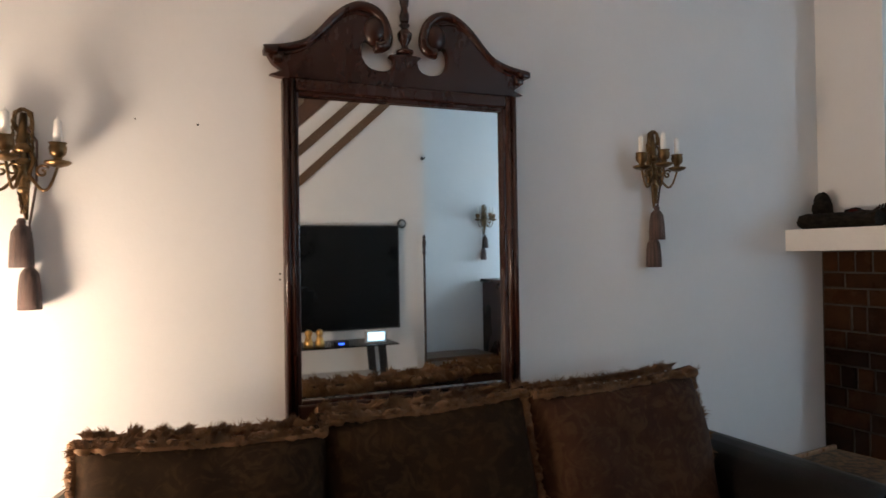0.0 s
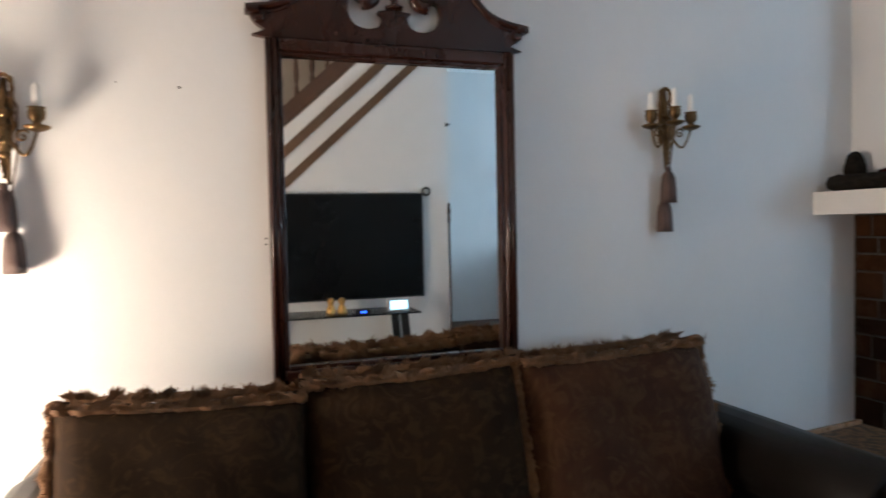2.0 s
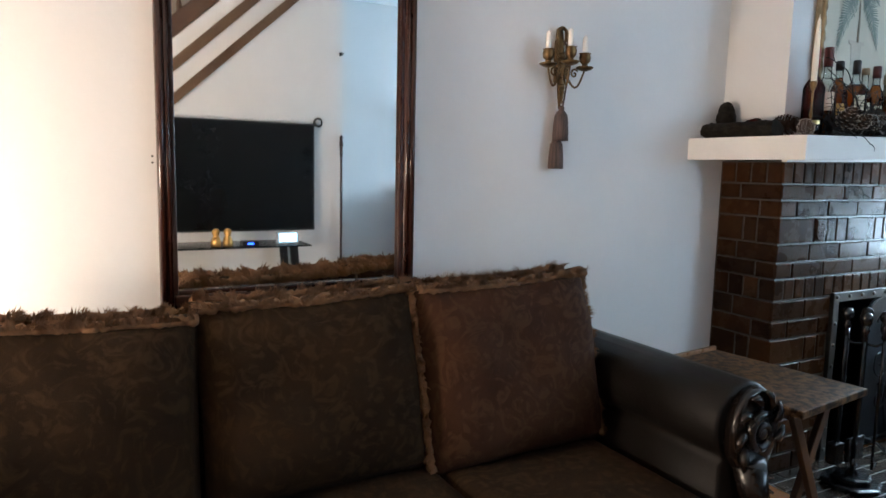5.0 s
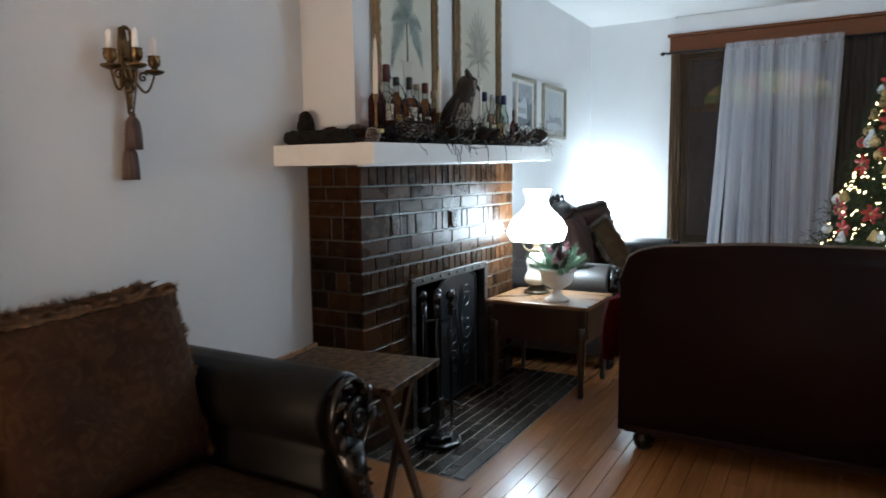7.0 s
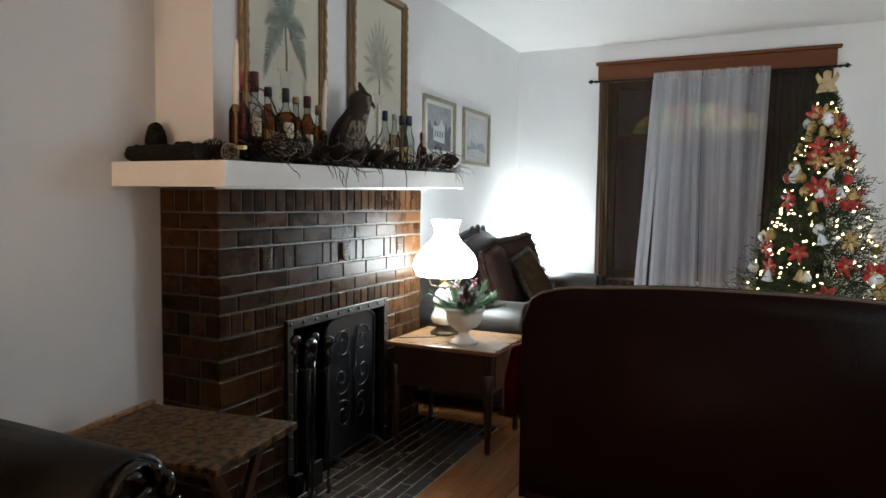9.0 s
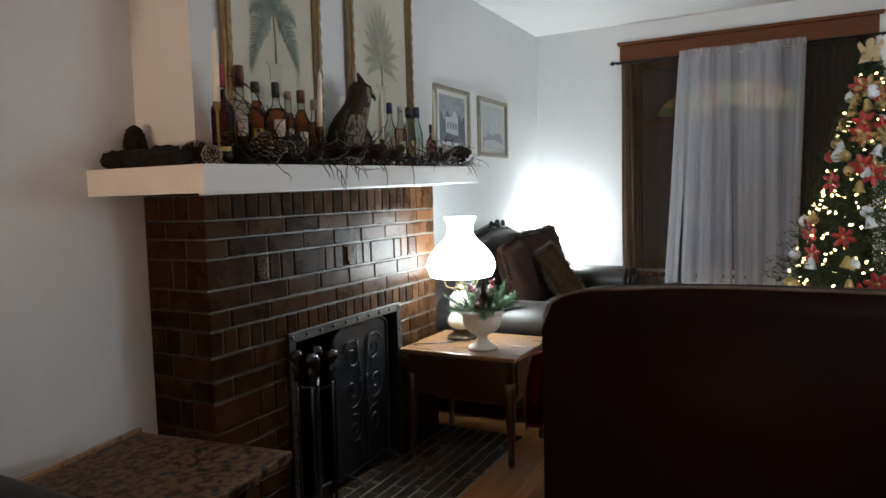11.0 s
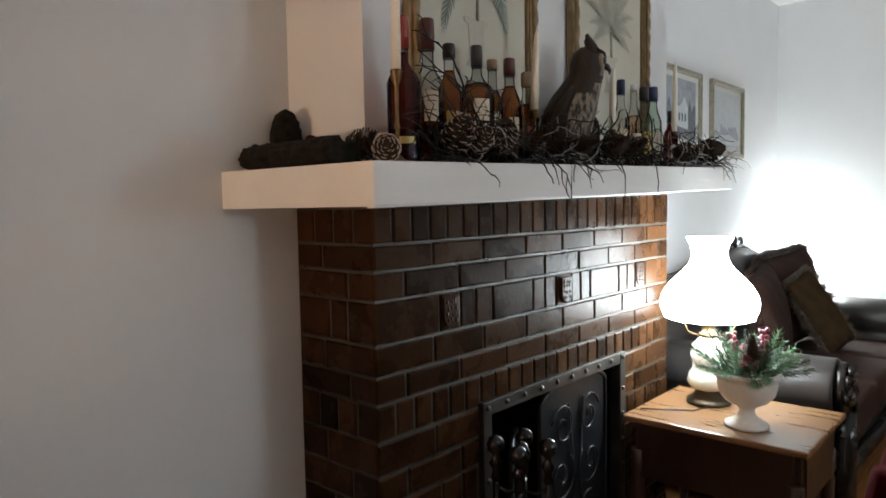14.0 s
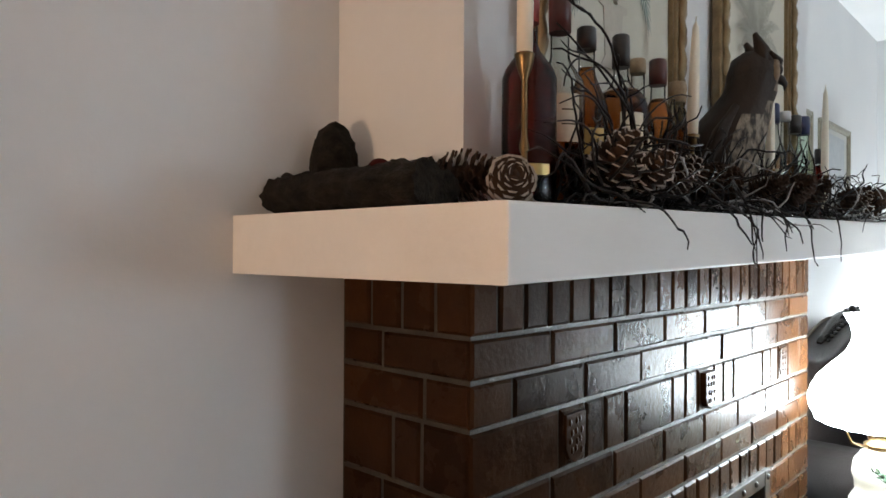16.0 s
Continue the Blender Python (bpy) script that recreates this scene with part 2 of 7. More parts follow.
M["bronze"] = surf("dark_bronze_foot", (0.05, 0.038, 0.024), (0.10, 0.075, 0.045), scale=18, rough=0.4, bump=0.2, bscale=80, metal=0.7)
M["needle"] = surf("fir_needles", (0.010, 0.020, 0.008), (0.030, 0.046, 0.017), scale=7, rough=0.65, bump=0.0, vary=0.15, spec=0.2)
M["sprig"] = surf("frosted_sprigs", (0.045, 0.12, 0.05), (0.18, 0.30, 0.17), scale=14, rough=0.6, bump=0.0)
M["berry"] = surf("burgundy_berries", (0.16, 0.012, 0.03), (0.38, 0.07, 0.11), scale=30, rough=0.35, bump=0.0)
M["bark"] = surf("dark_bark", (0.003, 0.0023, 0.0018), (0.019, 0.0150, 0.0105), scale=45, rough=0.9, bump=1.0, bscale=110, stretch=(1.6, 0.7, 1.6), spec=0.2, sharp=0.34, fine=0.3)
M["twig"] = surf("dark_twigs", (0.004, 0.0028, 0.0024), (0.011, 0.0075, 0.006), scale=30, rough=0.5, bump=0.2, bscale=150, spec=0.2)
M["twig_silver"] = surf("silvered_twigs", (0.10, 0.09, 0.085), (0.34, 0.32, 0.31), scale=40, rough=0.35, bump=0.1, bscale=150, metal=0.3)
M["cone"] = surf("brown_pine_cone", (0.020, 0.0105, 0.0065), (0.062, 0.034, 0.020), scale=30, rough=0.75, bump=0.3, bscale=130, spec=0.2)
M["cone_frost"] = surf("frosted_cone_tips", (0.20, 0.16, 0.135), (0.50, 0.44, 0.39), scale=60, rough=0.7, bump=0.2, bscale=130)
M["red_felt"] = surf("red_felt", (0.024, 0.0035, 0.0035), (0.048, 0.007, 0.006), scale=25, rough=0.9, bump=0.3, bscale=150, spec=0.1)
M["owl"] = surf("brown_owl_paint", (0.012, 0.007, 0.0045), (0.032, 0.018, 0.010), scale=18, rough=0.6, bump=0.5, bscale=70, stretch=(1, 1, 0.5), spec=0.3)
M["owl_chest"] = surf("mottled_owl_chest", (0.022, 0.017, 0.012), (0.24, 0.20, 0.155), scale=75, rough=0.65, bump=0.6, bscale=80, sharp=0.41, spec=0.3, stretch=(1, 1, 0.45))
M["owl_face"] = surf("tan_owl_face", (0.09, 0.068, 0.046), (0.26, 0.205, 0.145), scale=50, rough=0.6, bump=0.3, bscale=90)
M["black"] = surf("black_plastic", (0.010, 0.010, 0.011), (0.018, 0.018, 0.019), scale=10, rough=0.35, bump=0.03, bscale=120)
M["screen"] = surf("unlit_screen", (0.004, 0.005, 0.006), (0.006, 0.007, 0.008), scale=2, rough=0.22, bump=0.0, rvar=0.02, spec=0.2)
M["silver"] = surf("silver_plastic", (0.45, 0.46, 0.48), (0.55, 0.56, 0.58), scale=10, rough=0.35, bump=0.03, bscale=90, metal=0.3)
M["wicker"] = surf("pale_wicker", (0.45, 0.38, 0.32), (0.6, 0.52, 0.45), scale=30, rough=0.8, bump=0.6, bscale=70)
M["gold_paint"] = surf("gold_paint", (0.45, 0.26, 0.07), (0.62, 0.40, 0.14), scale=20, rough=0.3, bump=0.1, bscale=70, metal=0.9)
M["mat_board"] = surf("cool_mat_board", (0.50, 0.50, 0.47), (0.57, 0.57, 0.54), scale=3, rough=0.8, bump=0.05, bscale=200, fine=0.03)
M["paper"] = surf("aged_print_paper", (0.50, 0.48, 0.40), (0.60, 0.57, 0.48), scale=3, rough=0.8, bump=0.03, bscale=150, fine=0.04)
M["palm_ink"] = surf("grey_green_ink", (0.13, 0.165, 0.145), (0.27, 0.30, 0.265), scale=24, rough=0.8, bump=0.0)
M["pale_ink"] = surf("pale_sepia_ink", (0.27, 0.26, 0.21), (0.44, 0.42, 0.35), scale=22, rough=0.8, bump=0.0)
M["faint_ink"] = surf("faint_print_wash", (0.42, 0.39, 0.33), (0.50, 0.47, 0.40), scale=14, rough=0.8, bump=0.0)
M["grey_ink"] = surf("photo_grey", (0.16, 0.17, 0.19), (0.32, 0.34, 0.37), scale=25, rough=0.5, bump=0.0)
M["photo_dark"] = surf("photo_dark_grey", (0.045, 0.05, 0.062), (0.13, 0.14, 0.16), scale=30, rough=0.5, bump=0.0)
M["photo_pale"] = surf("photo_pale_grey", (0.34, 0.37, 0.39), (0.46, 0.48, 0.49), scale=18, rough=0.5, bump=0.0)
M["drape"] = surf("brown_drape", (0.026, 0.018, 0.013), (0.05, 0.035, 0.025), scale=6, rough=0.85, bump=0.3, bscale=180, stretch=(4, 4, 0.5))
M["drape_thin"] = veil("thin_brown_drape", (0.125, 0.085, 0.053), 0.34)
# tan drape edge, its colour lightened for the lamplight falling on it
M["drape_tan"] = surf("tan_lamplit_drape", (0.11, 0.066, 0.036), (0.17, 0.108, 0.062), scale=6, rough=0.85, bump=0.3, bscale=180, stretch=(4, 4, 0.5))
M["radiator"] = surf("dark_radiator_paint", (0.05, 0.036, 0.028), (0.085, 0.06, 0.046), scale=10, rough=0.45, bump=0.1, bscale=80)
M["red_glass"] = surf("red_ornament", (0.24, 0.008, 0.009), (0.36, 0.016, 0.014), scale=8, rough=0.3, bump=0.02, bscale=30)
M["white_orn"] = surf("white_ornament", (0.40, 0.43, 0.46), (0.58, 0.60, 0.62), scale=12, rough=0.3, bump=0.05, bscale=40)
M["gold_orn"] = surf("gold_ornament", (0.24, 0.155, 0.05), (0.42, 0.30, 0.12), scale=14, rough=0.35, bump=0.1, bscale=60, metal=0.4)
M["angel"] = surf("cream_gold_fabric", (0.30, 0.21, 0.10), (0.46, 0.35, 0.19), scale=14, rough=0.6, bump=0.2, bscale=80)
M["dark_cap"] = surf("dark_bottle_cap", (0.015, 0.013, 0.013), (0.03, 0.026, 0.025), scale=20, rough=0.35, bump=0.03, bscale=80)
M["red_cap"] = surf("red_foil_capsule", (0.17, 0.020, 0.016), (0.25, 0.035, 0.028), scale=20, rough=0.35, bump=0.05, bscale=80)
M["maroon_cap"] = surf("maroon_foil_capsule", (0.060, 0.012, 0.010), (0.10, 0.022, 0.018), scale=20, rough=0.35, bump=0.05, bscale=80)
M["cork"] = surf("pale_cork", (0.24, 0.17, 0.10), (0.36, 0.27, 0.17), scale=60, rough=0.7, bump=0.3, bscale=140)
M["greenish"] = tinted("pale_green_spirit", (0.80, 0.88, 0.80))
M["pink"] = tinted("pale_rose_spirit", (0.94, 0.74, 0.62))
M["gold_cap"] = surf("gold_foil", (0.42, 0.30, 0.11), (0.55, 0.42, 0.18), scale=20, rough=0.35, bump=0.05, bscale=80, metal=0.7)
M["blue_cap"] = surf("navy_cap", (0.012, 0.018, 0.06), (0.02, 0.03, 0.10), scale=20, rough=0.35, bump=0.03, bscale=80)
M["label"] = surf("cream_label", (0.52, 0.47, 0.34), (0.64, 0.58, 0.44), scale=25, rough=0.6, bump=0.02, bscale=100)
M["label_gold"] = surf("ochre_label", (0.42, 0.27, 0.06), (0.55, 0.38, 0.12), scale=25, rough=0.5, bump=0.02, bscale=100)
M["label_dark"] = surf("dark_label", (0.05, 0.03, 0.025), (0.10, 0.06, 0.045), scale=25, rough=0.5, bump=0.02, bscale=100)
M["amber"] = tinted("amber_spirit", (0.76, 0.44, 0.23))
M["deep_red"] = tinted("dark_red_wine", (0.52, 0.18, 0.15))
M["clear"] = tinted("clear_bottle_glass", (0.89, 0.905, 0.90))
M["pane"] = glass("window_glass", (0.9, 0.92, 0.92), ior=1.1)
M["mirror"] = surf("silvered_glass", (0.86, 0.88, 0.88), (0.88, 0.9, 0.9), scale=1, rough=0.012, bump=0.0, metal=1.0, rvar=0.004, fine=0.0)
M["sheer"] = veil("white_sheer", (0.82, 0.84, 0.90), 0.60)
M["shade_white"] = glow("lit_milk_glass", (0.84, 0.93, 1.0), WHITE_LAMP)
M["shade_warm"] = glow("lit_cream_shade", (1.0, 0.66, 0.44), WARM_LAMP)
M["bulb"] = glow("lit_tree_bulb", (1.0, 0.60, 0.26), 20.0)
M["drum"] = glow("lit_drum_shade", (0.78, 0.89, 1.0), FLOOR_LAMP)
M["globe"] = glow("lit_frosted_globe", (0.88, 0.95, 1.0), CORNER_LAMP)
M["display"] = glow("lit_display", (0.62, 0.85, 1.0), 3.2, base=(0.1, 0.1, 0.1))
M["blue_led"] = glow("blue_led", (0.05, 0.12, 1.0), 5.0, base=(0.02, 0.02, 0.05))
# weak emission stands in for light behind the panes; no lamp is there
M["stained"] = glow("self_lit_stained_glass", (0.55, 0.46, 0.22), 0.10, base=(0.3, 0.22, 0.08))
M["stained_red"] = glow("self_lit_red_glass", (0.46, 0.26, 0.20), 0.06, base=(0.2, 0.05, 0.04))
M["stained_green"] = glow("self_lit_green_glass", (0.40, 0.44, 0.22), 0.08, base=(0.1, 0.16, 0.05))
M["night"] = glow("night_distance", (0.20, 0.19, 0.32), 0.10, base=(0.02, 0.02, 0.03))

# ---- mesh helpers ----
def box(bm, x0, x1, y0, y1, z0, z1, bev=0.0, seg=2, m=None):
    ret = bmesh.ops.create_cube(bm, size=1)
    vs = ret["verts"]
    for v in vs:
        v.co = Vector(((x0 + x1) / 2 + v.co.x * (x1 - x0), (y0 + y1) / 2 + v.co.y * (y1 - y0), (z0 + z1) / 2 + v.co.z * (z1 - z0)))
    if m is not None:
        for v in vs:
            v.co = m @ v.co
    if bev:
        es = list({e for v in vs for e in v.link_edges})
        bmesh.ops.bevel(bm, geom=es, offset=bev, segments=seg, profile=0.6, affect="EDGES")
    return bm


def lathe(bm, prof, seg=24, m=None, wave=None):
    """prof: (radius, height) from bottom to top, turned round z. wave(a, k) scales the radius."""
    rings = []
    for k, (r, z) in enumerate(prof):
        ring = []
        for i in range(seg):
            a = 2 * math.pi * i / seg
            rr = max(r, 1e-4) * (wave(a, k) if wave else 1)
            co = Vector((rr * math.cos(a), rr * math.sin(a), z))
            ring.append(bm.verts.new(m @ co if m is not None else co))
        rings.append(ring)
    for a, b in zip(rings, rings[1:]):
        for i in range(seg):
            f = bm.faces.new((a[i], a[(i + 1) % seg], b[(i + 1) % seg], b[i]))
            f.smooth = True
    bm.faces.new(list(reversed(rings[0])))
    bm.faces.new(rings[-1])
    return bm


def tube(bm, pts, r, seg=6, taper=1.0, closed_ends=True):
    """A round rod through pts; r a radius or a list of them."""
    pts = [Vector(p) for p in pts]
    n = len(pts)
    rad = r if isinstance(r, (list, tuple)) else [r * (1 + (taper - 1) * i / max(1, n - 1)) for i in range(n)]
    rings, side = [], None
    for i, p in enumerate(pts):
        d = (pts[min(i + 1, n - 1)] - pts[max(i - 1, 0)])
        d = d.normalized() if d.length > 1e-9 else Vector((0, 0, 1))
        if side is None:
            side = d.orthogonal().normalized()
        side = (side - d * side.dot(d))
        side = side.normalized() if side.length > 1e-6 else d.orthogonal().normalized()
        up = d.cross(side)
        rings.append([bm.verts.new(p + (side * math.cos(2 * math.pi * k / seg) + up * math.sin(2 * math.pi * k / seg)) * rad[i]) for k in range(seg)])
    for a, b in zip(rings, rings[1:]):
        for k in range(seg):
            f = bm.faces.new((a[k], a[(k + 1) % seg], b[(k + 1) % seg], b[k]))
            f.smooth = True
    if closed_ends and seg > 2:
        bm.faces.new(list(reversed(rings[0])))
        bm.faces.new(rings[-1])
    return bm


def plate(bm, outline, y0, y1, bev=0.0, m=None):
    """A board: outline in x and z, from y0 to y1."""
    a = [bm.verts.new((x, y0, z)) for x, z in outline]
    b = [bm.verts.new((x, y1, z)) for x, z in outline]
    n = len(outline)
    fs = [bm.faces.new(a), bm.faces.new(list(reversed(b)))]
    for i in range(n):
        fs.append(bm.faces.new((a[(i + 1) % n], a[i], b[i], b[(i + 1) % n])))
    if m is not None:
        for v in a + b:
            v.co = m @ v.co
    bmesh.ops.recalc_face_normals(bm, faces=fs)
    if bev:
        es = [e for e in fs[0].edges]
        bmesh.ops.bevel(bm, geom=es, offset=bev, segments=2, profile=0.6, affect="EDGES")
    return bm


def ball(bm, c, r, seg=10, rings=7, sc=(1, 1, 1)):
    ret = bmesh.ops.create_uvsphere(bm, u_segments=seg, v_segments=rings, radius=r)
    for v in ret["verts"]:
        v.co = Vector((v.co.x * sc[0], v.co.y * sc[1], v.co.z * sc[2])) + Vector(c)
    for f in {f for v in ret["verts"] for f in v.link_faces}:
        f.smooth = True
    return bm


def B():
    return bmesh.new()


def mesh_of(name, bm, mats):
    me = bpy.data.meshes.new(name)
    bm.to_mesh(me)
    bm.free()
    for mt in (mats if isinstance(mats, (list, tuple)) else [mats]):
        me.materials.append(mt)
    return me


def part(name, bm, mats, parent, label=""):
    ob = new(name, mesh_of(name, bm, mats))
    ob.parent = parent
    return tagged(ob, label=label)


def thing(name, x, y, z, rz=0, label="", category="", group="", kind=""):
    ob = new(name)
    ob.matrix_basis = pose(x, y, z, 0, 0, rz)
    ob.empty_display_size = 0.1
    return tagged(ob, label=label, category=category, group=group, kind=kind)


def solid(name, bm, mats, label="", category="", group="", kind="", at=(0, 0, 0), rz=0):
    ob = new(name, mesh_of(name, bm, mats))
    ob.matrix_basis = pose(*at, 0, 0, rz)
    return tagged(ob, label=label, category=category, group=group, kind=kind)


def smooth(bm):
    for f in bm.faces:
        f.smooth = True
    return bm

# ---- structure ----
NY, EX, CZ = 2.10, 6.797, 2.64          # mirror wall, window wall, ceiling
SOUTH, WX, TVY = -1.55, -1.9, -0.47     # far side wall, end wall, wall behind the screen
FX0, FX1, FY = 2.680, 4.292, 1.808      # brick front
bm = B(); box(bm, WX - 0.12, EX + 0.12, NY, NY + 0.12, 0, CZ)
solid("wall_north", bm, M["plaster"], "pale grey-white painted plaster wall behind the long sofa", "wall", kind="structure")
OY0, OY1, OZ0, OZ1 = -0.34, 1.27, 0.62, 2.32   # window opening
bm = B()
box(bm, EX, EX + 0.12, OY1, NY, 0, CZ)
box(bm, EX, EX + 0.12, SOUTH, OY0, 0, CZ)
box(bm, EX, EX + 0.12, OY0, OY1, 0, OZ0)
box(bm, EX, EX + 0.12, OY0, OY1, OZ1, CZ)
solid("wall_east", bm, M["plaster"], "pale painted plaster wall with the front window", "wall", kind="structure")
bm = B(); box(bm, WX - 0.12, EX + 0.12, SOUTH - 0.12, SOUTH, 0, CZ)
solid("wall_south", bm, M["plaster"], "pale painted plaster wall across the room", "wall", kind="structure")
bm = B(); box(bm, WX - 0.12, WX, SOUTH, NY, 0, CZ)
solid("wall_west", bm, M["plaster"], "plain painted end wall", "wall", kind="structure")
# wall below the stair, cut along the stringer's slope
sl = 0.92
def zs(x, x0, z0):
    return z0 + sl * (x - x0)
bm = B()
plate(bm, [(-1.28, 0.0), (1.88, 0.0), (1.88, CZ), (1.50, CZ), (-1.28, 0.09)], TVY - 0.10, TVY)
solid("wall_stair", bm, M["plaster"], "off-white plaster wall below the staircase", "wall", kind="structure")
bm = B(); box(bm, 1.78, 1.88, SOUTH, TVY - 0.102, 0, CZ)
solid("wall_return", bm, M["plaster"], "plaster return wall at the foot of the stair wall", "wall", kind="structure")
bm = B(); box(bm, WX, 1.78, -1.5485, -1.44, 0, CZ)
solid("wall_stairwell", bm, M["plaster_tan"], "tan plaster wall behind the stair balusters", "wall", kind="structure")
bm = B(); box(bm, WX - 0.12, EX + 0.12, SOUTH - 0.12, NY + 0.12, CZ, CZ + 0.12)
solid("ceiling", bm, M["ceiling"], "white painted ceiling", "ceiling", kind="structure")

# floor: sub-floor sheet with oak strips on it
floor = solid("floor", box(B(), WX - 0.12, EX + 0.12, SOUTH - 0.12, NY + 0.12, -0.1, -0.012), M["oak"], "polished honey-orange oak strip floor", "floor", kind="structure")

# baseboards
for nm, b in (("baseboard", (4.35, EX, NY - 0.02, NY, 0, 0.17)), ("baseboard", (WX, 2.66, NY - 0.02, NY, 0, 0.17)),
              ("baseboard", (1.88, EX, SOUTH, SOUTH + 0.02, 0, 0.16)), ("baseboard", (WX, 1.88, TVY, TVY + 0.018, 0, 0.15)),
              ("baseboard", (EX - 0.02, EX, SOUTH + 0.02, NY - 0.02, 0, 0.17))):
    bm = B(); box(bm, *b, bev=0.006)
    solid(nm, bm, M["wood_trim"], "dark reddish wooden baseboard along the wall", "baseboard", kind="structure")

# ---- window ----
win = thing("window_1", EX, (OY0 + OY1) / 2, OZ0, 0, "dark-framed front window at night with a wide wooden header", "window", kind="structure")
def wpart(name, bm, mt, label=""):
    bm.transform(Matrix.Translation((-EX, -(OY0 + OY1) / 2, -OZ0)))
    return part(name, bm, mt, win, label)
bm = B(); box(bm, EX - 0.032, EX - 0.001, -0.44, 1.365, 2.315, 2.46, bev=0.004)
box(bm, EX - 0.05, EX - 0.001, -0.47, 1.385, 2.462, 2.488, bev=0.008)
wpart("header", bm, M["wood_trim"], "wide reddish-brown wooden header board with a moulded cap")
for y0, y1 in ((OY1 - 0.005, 1.345), (-0.42, OY0 + 0.005)):
    bm = B(); box(bm, EX - 0.024, EX - 0.001, y0, y1, 0.60, 2.314, bev=0.004)
    wpart("casing", bm, M["wood_trim"])
bm = B(); box(bm, EX - 0.052, EX + 0.06, -0.45, 1.375, 0.565, 0.598, bev=0.008)
wpart("window_sill", bm, M["wood_trim"])
bm = B()
box(bm, EX + 0.05, EX + 0.09, OY0, OY0 + 0.06, OZ0, OZ1)
box(bm, EX + 0.05, EX + 0.09, OY1 - 0.06, OY1, OZ0, OZ1)
box(bm, EX + 0.052, EX + 0.088, OY0 + 0.06, OY1 - 0.06, OZ0, OZ0 + 0.07)
box(bm, EX + 0.052, EX + 0.088, OY0 + 0.06, OY1 - 0.06, OZ1 - 0.06, OZ1)
box(bm, EX + 0.054, EX + 0.086, OY0 + 0.06, OY1 - 0.06, 1.80, 1.85)
wpart("window_frame", bm, M["stair_wood"])
for z0, z1 in ((OZ0 + 0.07, 1.80), (1.85, OZ1 - 0.06)):
    bm = B(); box(bm, EX + 0.066, EX + 0.072, OY0 + 0.06, OY1 - 0.06, z0, z1)
    p = wpart("pane", bm, M["pane"]); p.visible_shadow = False
bm = B(); box(bm, EX + 2.5, EX + 2.55, -5, 6, -1, 4)
solid("backdrop", bm, M["night"], "dim violet night outside the window", "backdrop", kind="structure")

# half-round stained-glass panel hung in the upper sash; its panes glow by themselves
sg = thing("stained_glass_panel", EX + 0.035, 0.55, 1.86, 0, "half-round amber and green leaded glass panel with an added glow, hung in the window", "stained glass")
R0, R1 = 0.53, 0.25
for i in range(9):
    a0, a1 = math.pi * i / 9, math.pi * (i + 1) / 9
    pts = []
    for k in range(5):
        a = a0 + (a1 - a0) * k / 4
        pts.append((R0 * math.cos(a) * 0.985, R1 * math.sin(a) * 0.97))
    pts += [(R0 * 0.25 * math.cos(a1), R1 * 0.25 * math.sin(a1) + 0.004), (R0 * 0.25 * math.cos(a0), R1 * 0.25 * math.sin(a0) + 0.004)]
    bm = B(); plate(bm, pts, -0.003, 0.003)
    bm.transform(Matrix.Rotation(radians(90), 4, "Z"))
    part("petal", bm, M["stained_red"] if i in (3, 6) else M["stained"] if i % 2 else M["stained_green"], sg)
bm = B()
tube(bm, [(0, R0 * math.cos(math.pi * k / 24), R1 * math.sin(math.pi * k / 24)) for k in range(25)], 0.008)
tube(bm, [(0, -R0, 0), (0, R0, 0)], 0.009)
part("brass_rim", bm, M["brass"], sg)

# curtains: pleated cloth hung from a rod
def cloth(y0t, y1t, y0b, y1b, z0, z1, x, amp, folds, seed, nz=14, ny=90):
    bm = B()
    rnd = random.Random(seed)
    ph = [rnd.uniform(0, 6.28) for _ in range(4)]
    rows = []
    for j in range(nz + 1):
        v = j / nz
        row = []
        for i in range(ny + 1):
            u = i / ny
            y = (y0b + (y1b - y0b) * u) * (1 - v) + (y0t + (y1t - y0t) * u) * v
            w = math.sin(u * folds * 6.28 + ph[0] + 0.9 * math.sin(u * 9 + ph[1])) + 0.45 * math.sin(u * folds * 2.3 * 6.28 + ph[2])
            xx = x - amp * w * (0.55 + 0.45 * (1 - v)) + 0.006 * math.sin(v * 9 + ph[3] + u * 5)
            zz = z0 + (z1 - z0) * v + (0.006 * math.sin(u * folds * 12.56) if j == nz else 0)
            row.append(bm.verts.new((xx, y, zz)))
        rows.append(row)
    for a, b in zip(rows, rows[1:]):
        for i in range(ny):
            bm.faces.new((a[i], a[i + 1], b[i + 1], b[i])).smooth = True
    return bm
def curtain(name, label, mt, *a, thick=0.003):
    bm = cloth(*a)
    bmesh.ops.solidify(bm, geom=bm.faces[:], thickness=thick) if thick else None
    return solid(name, smooth(bm), mt, label, "curtain", group="window curtains")
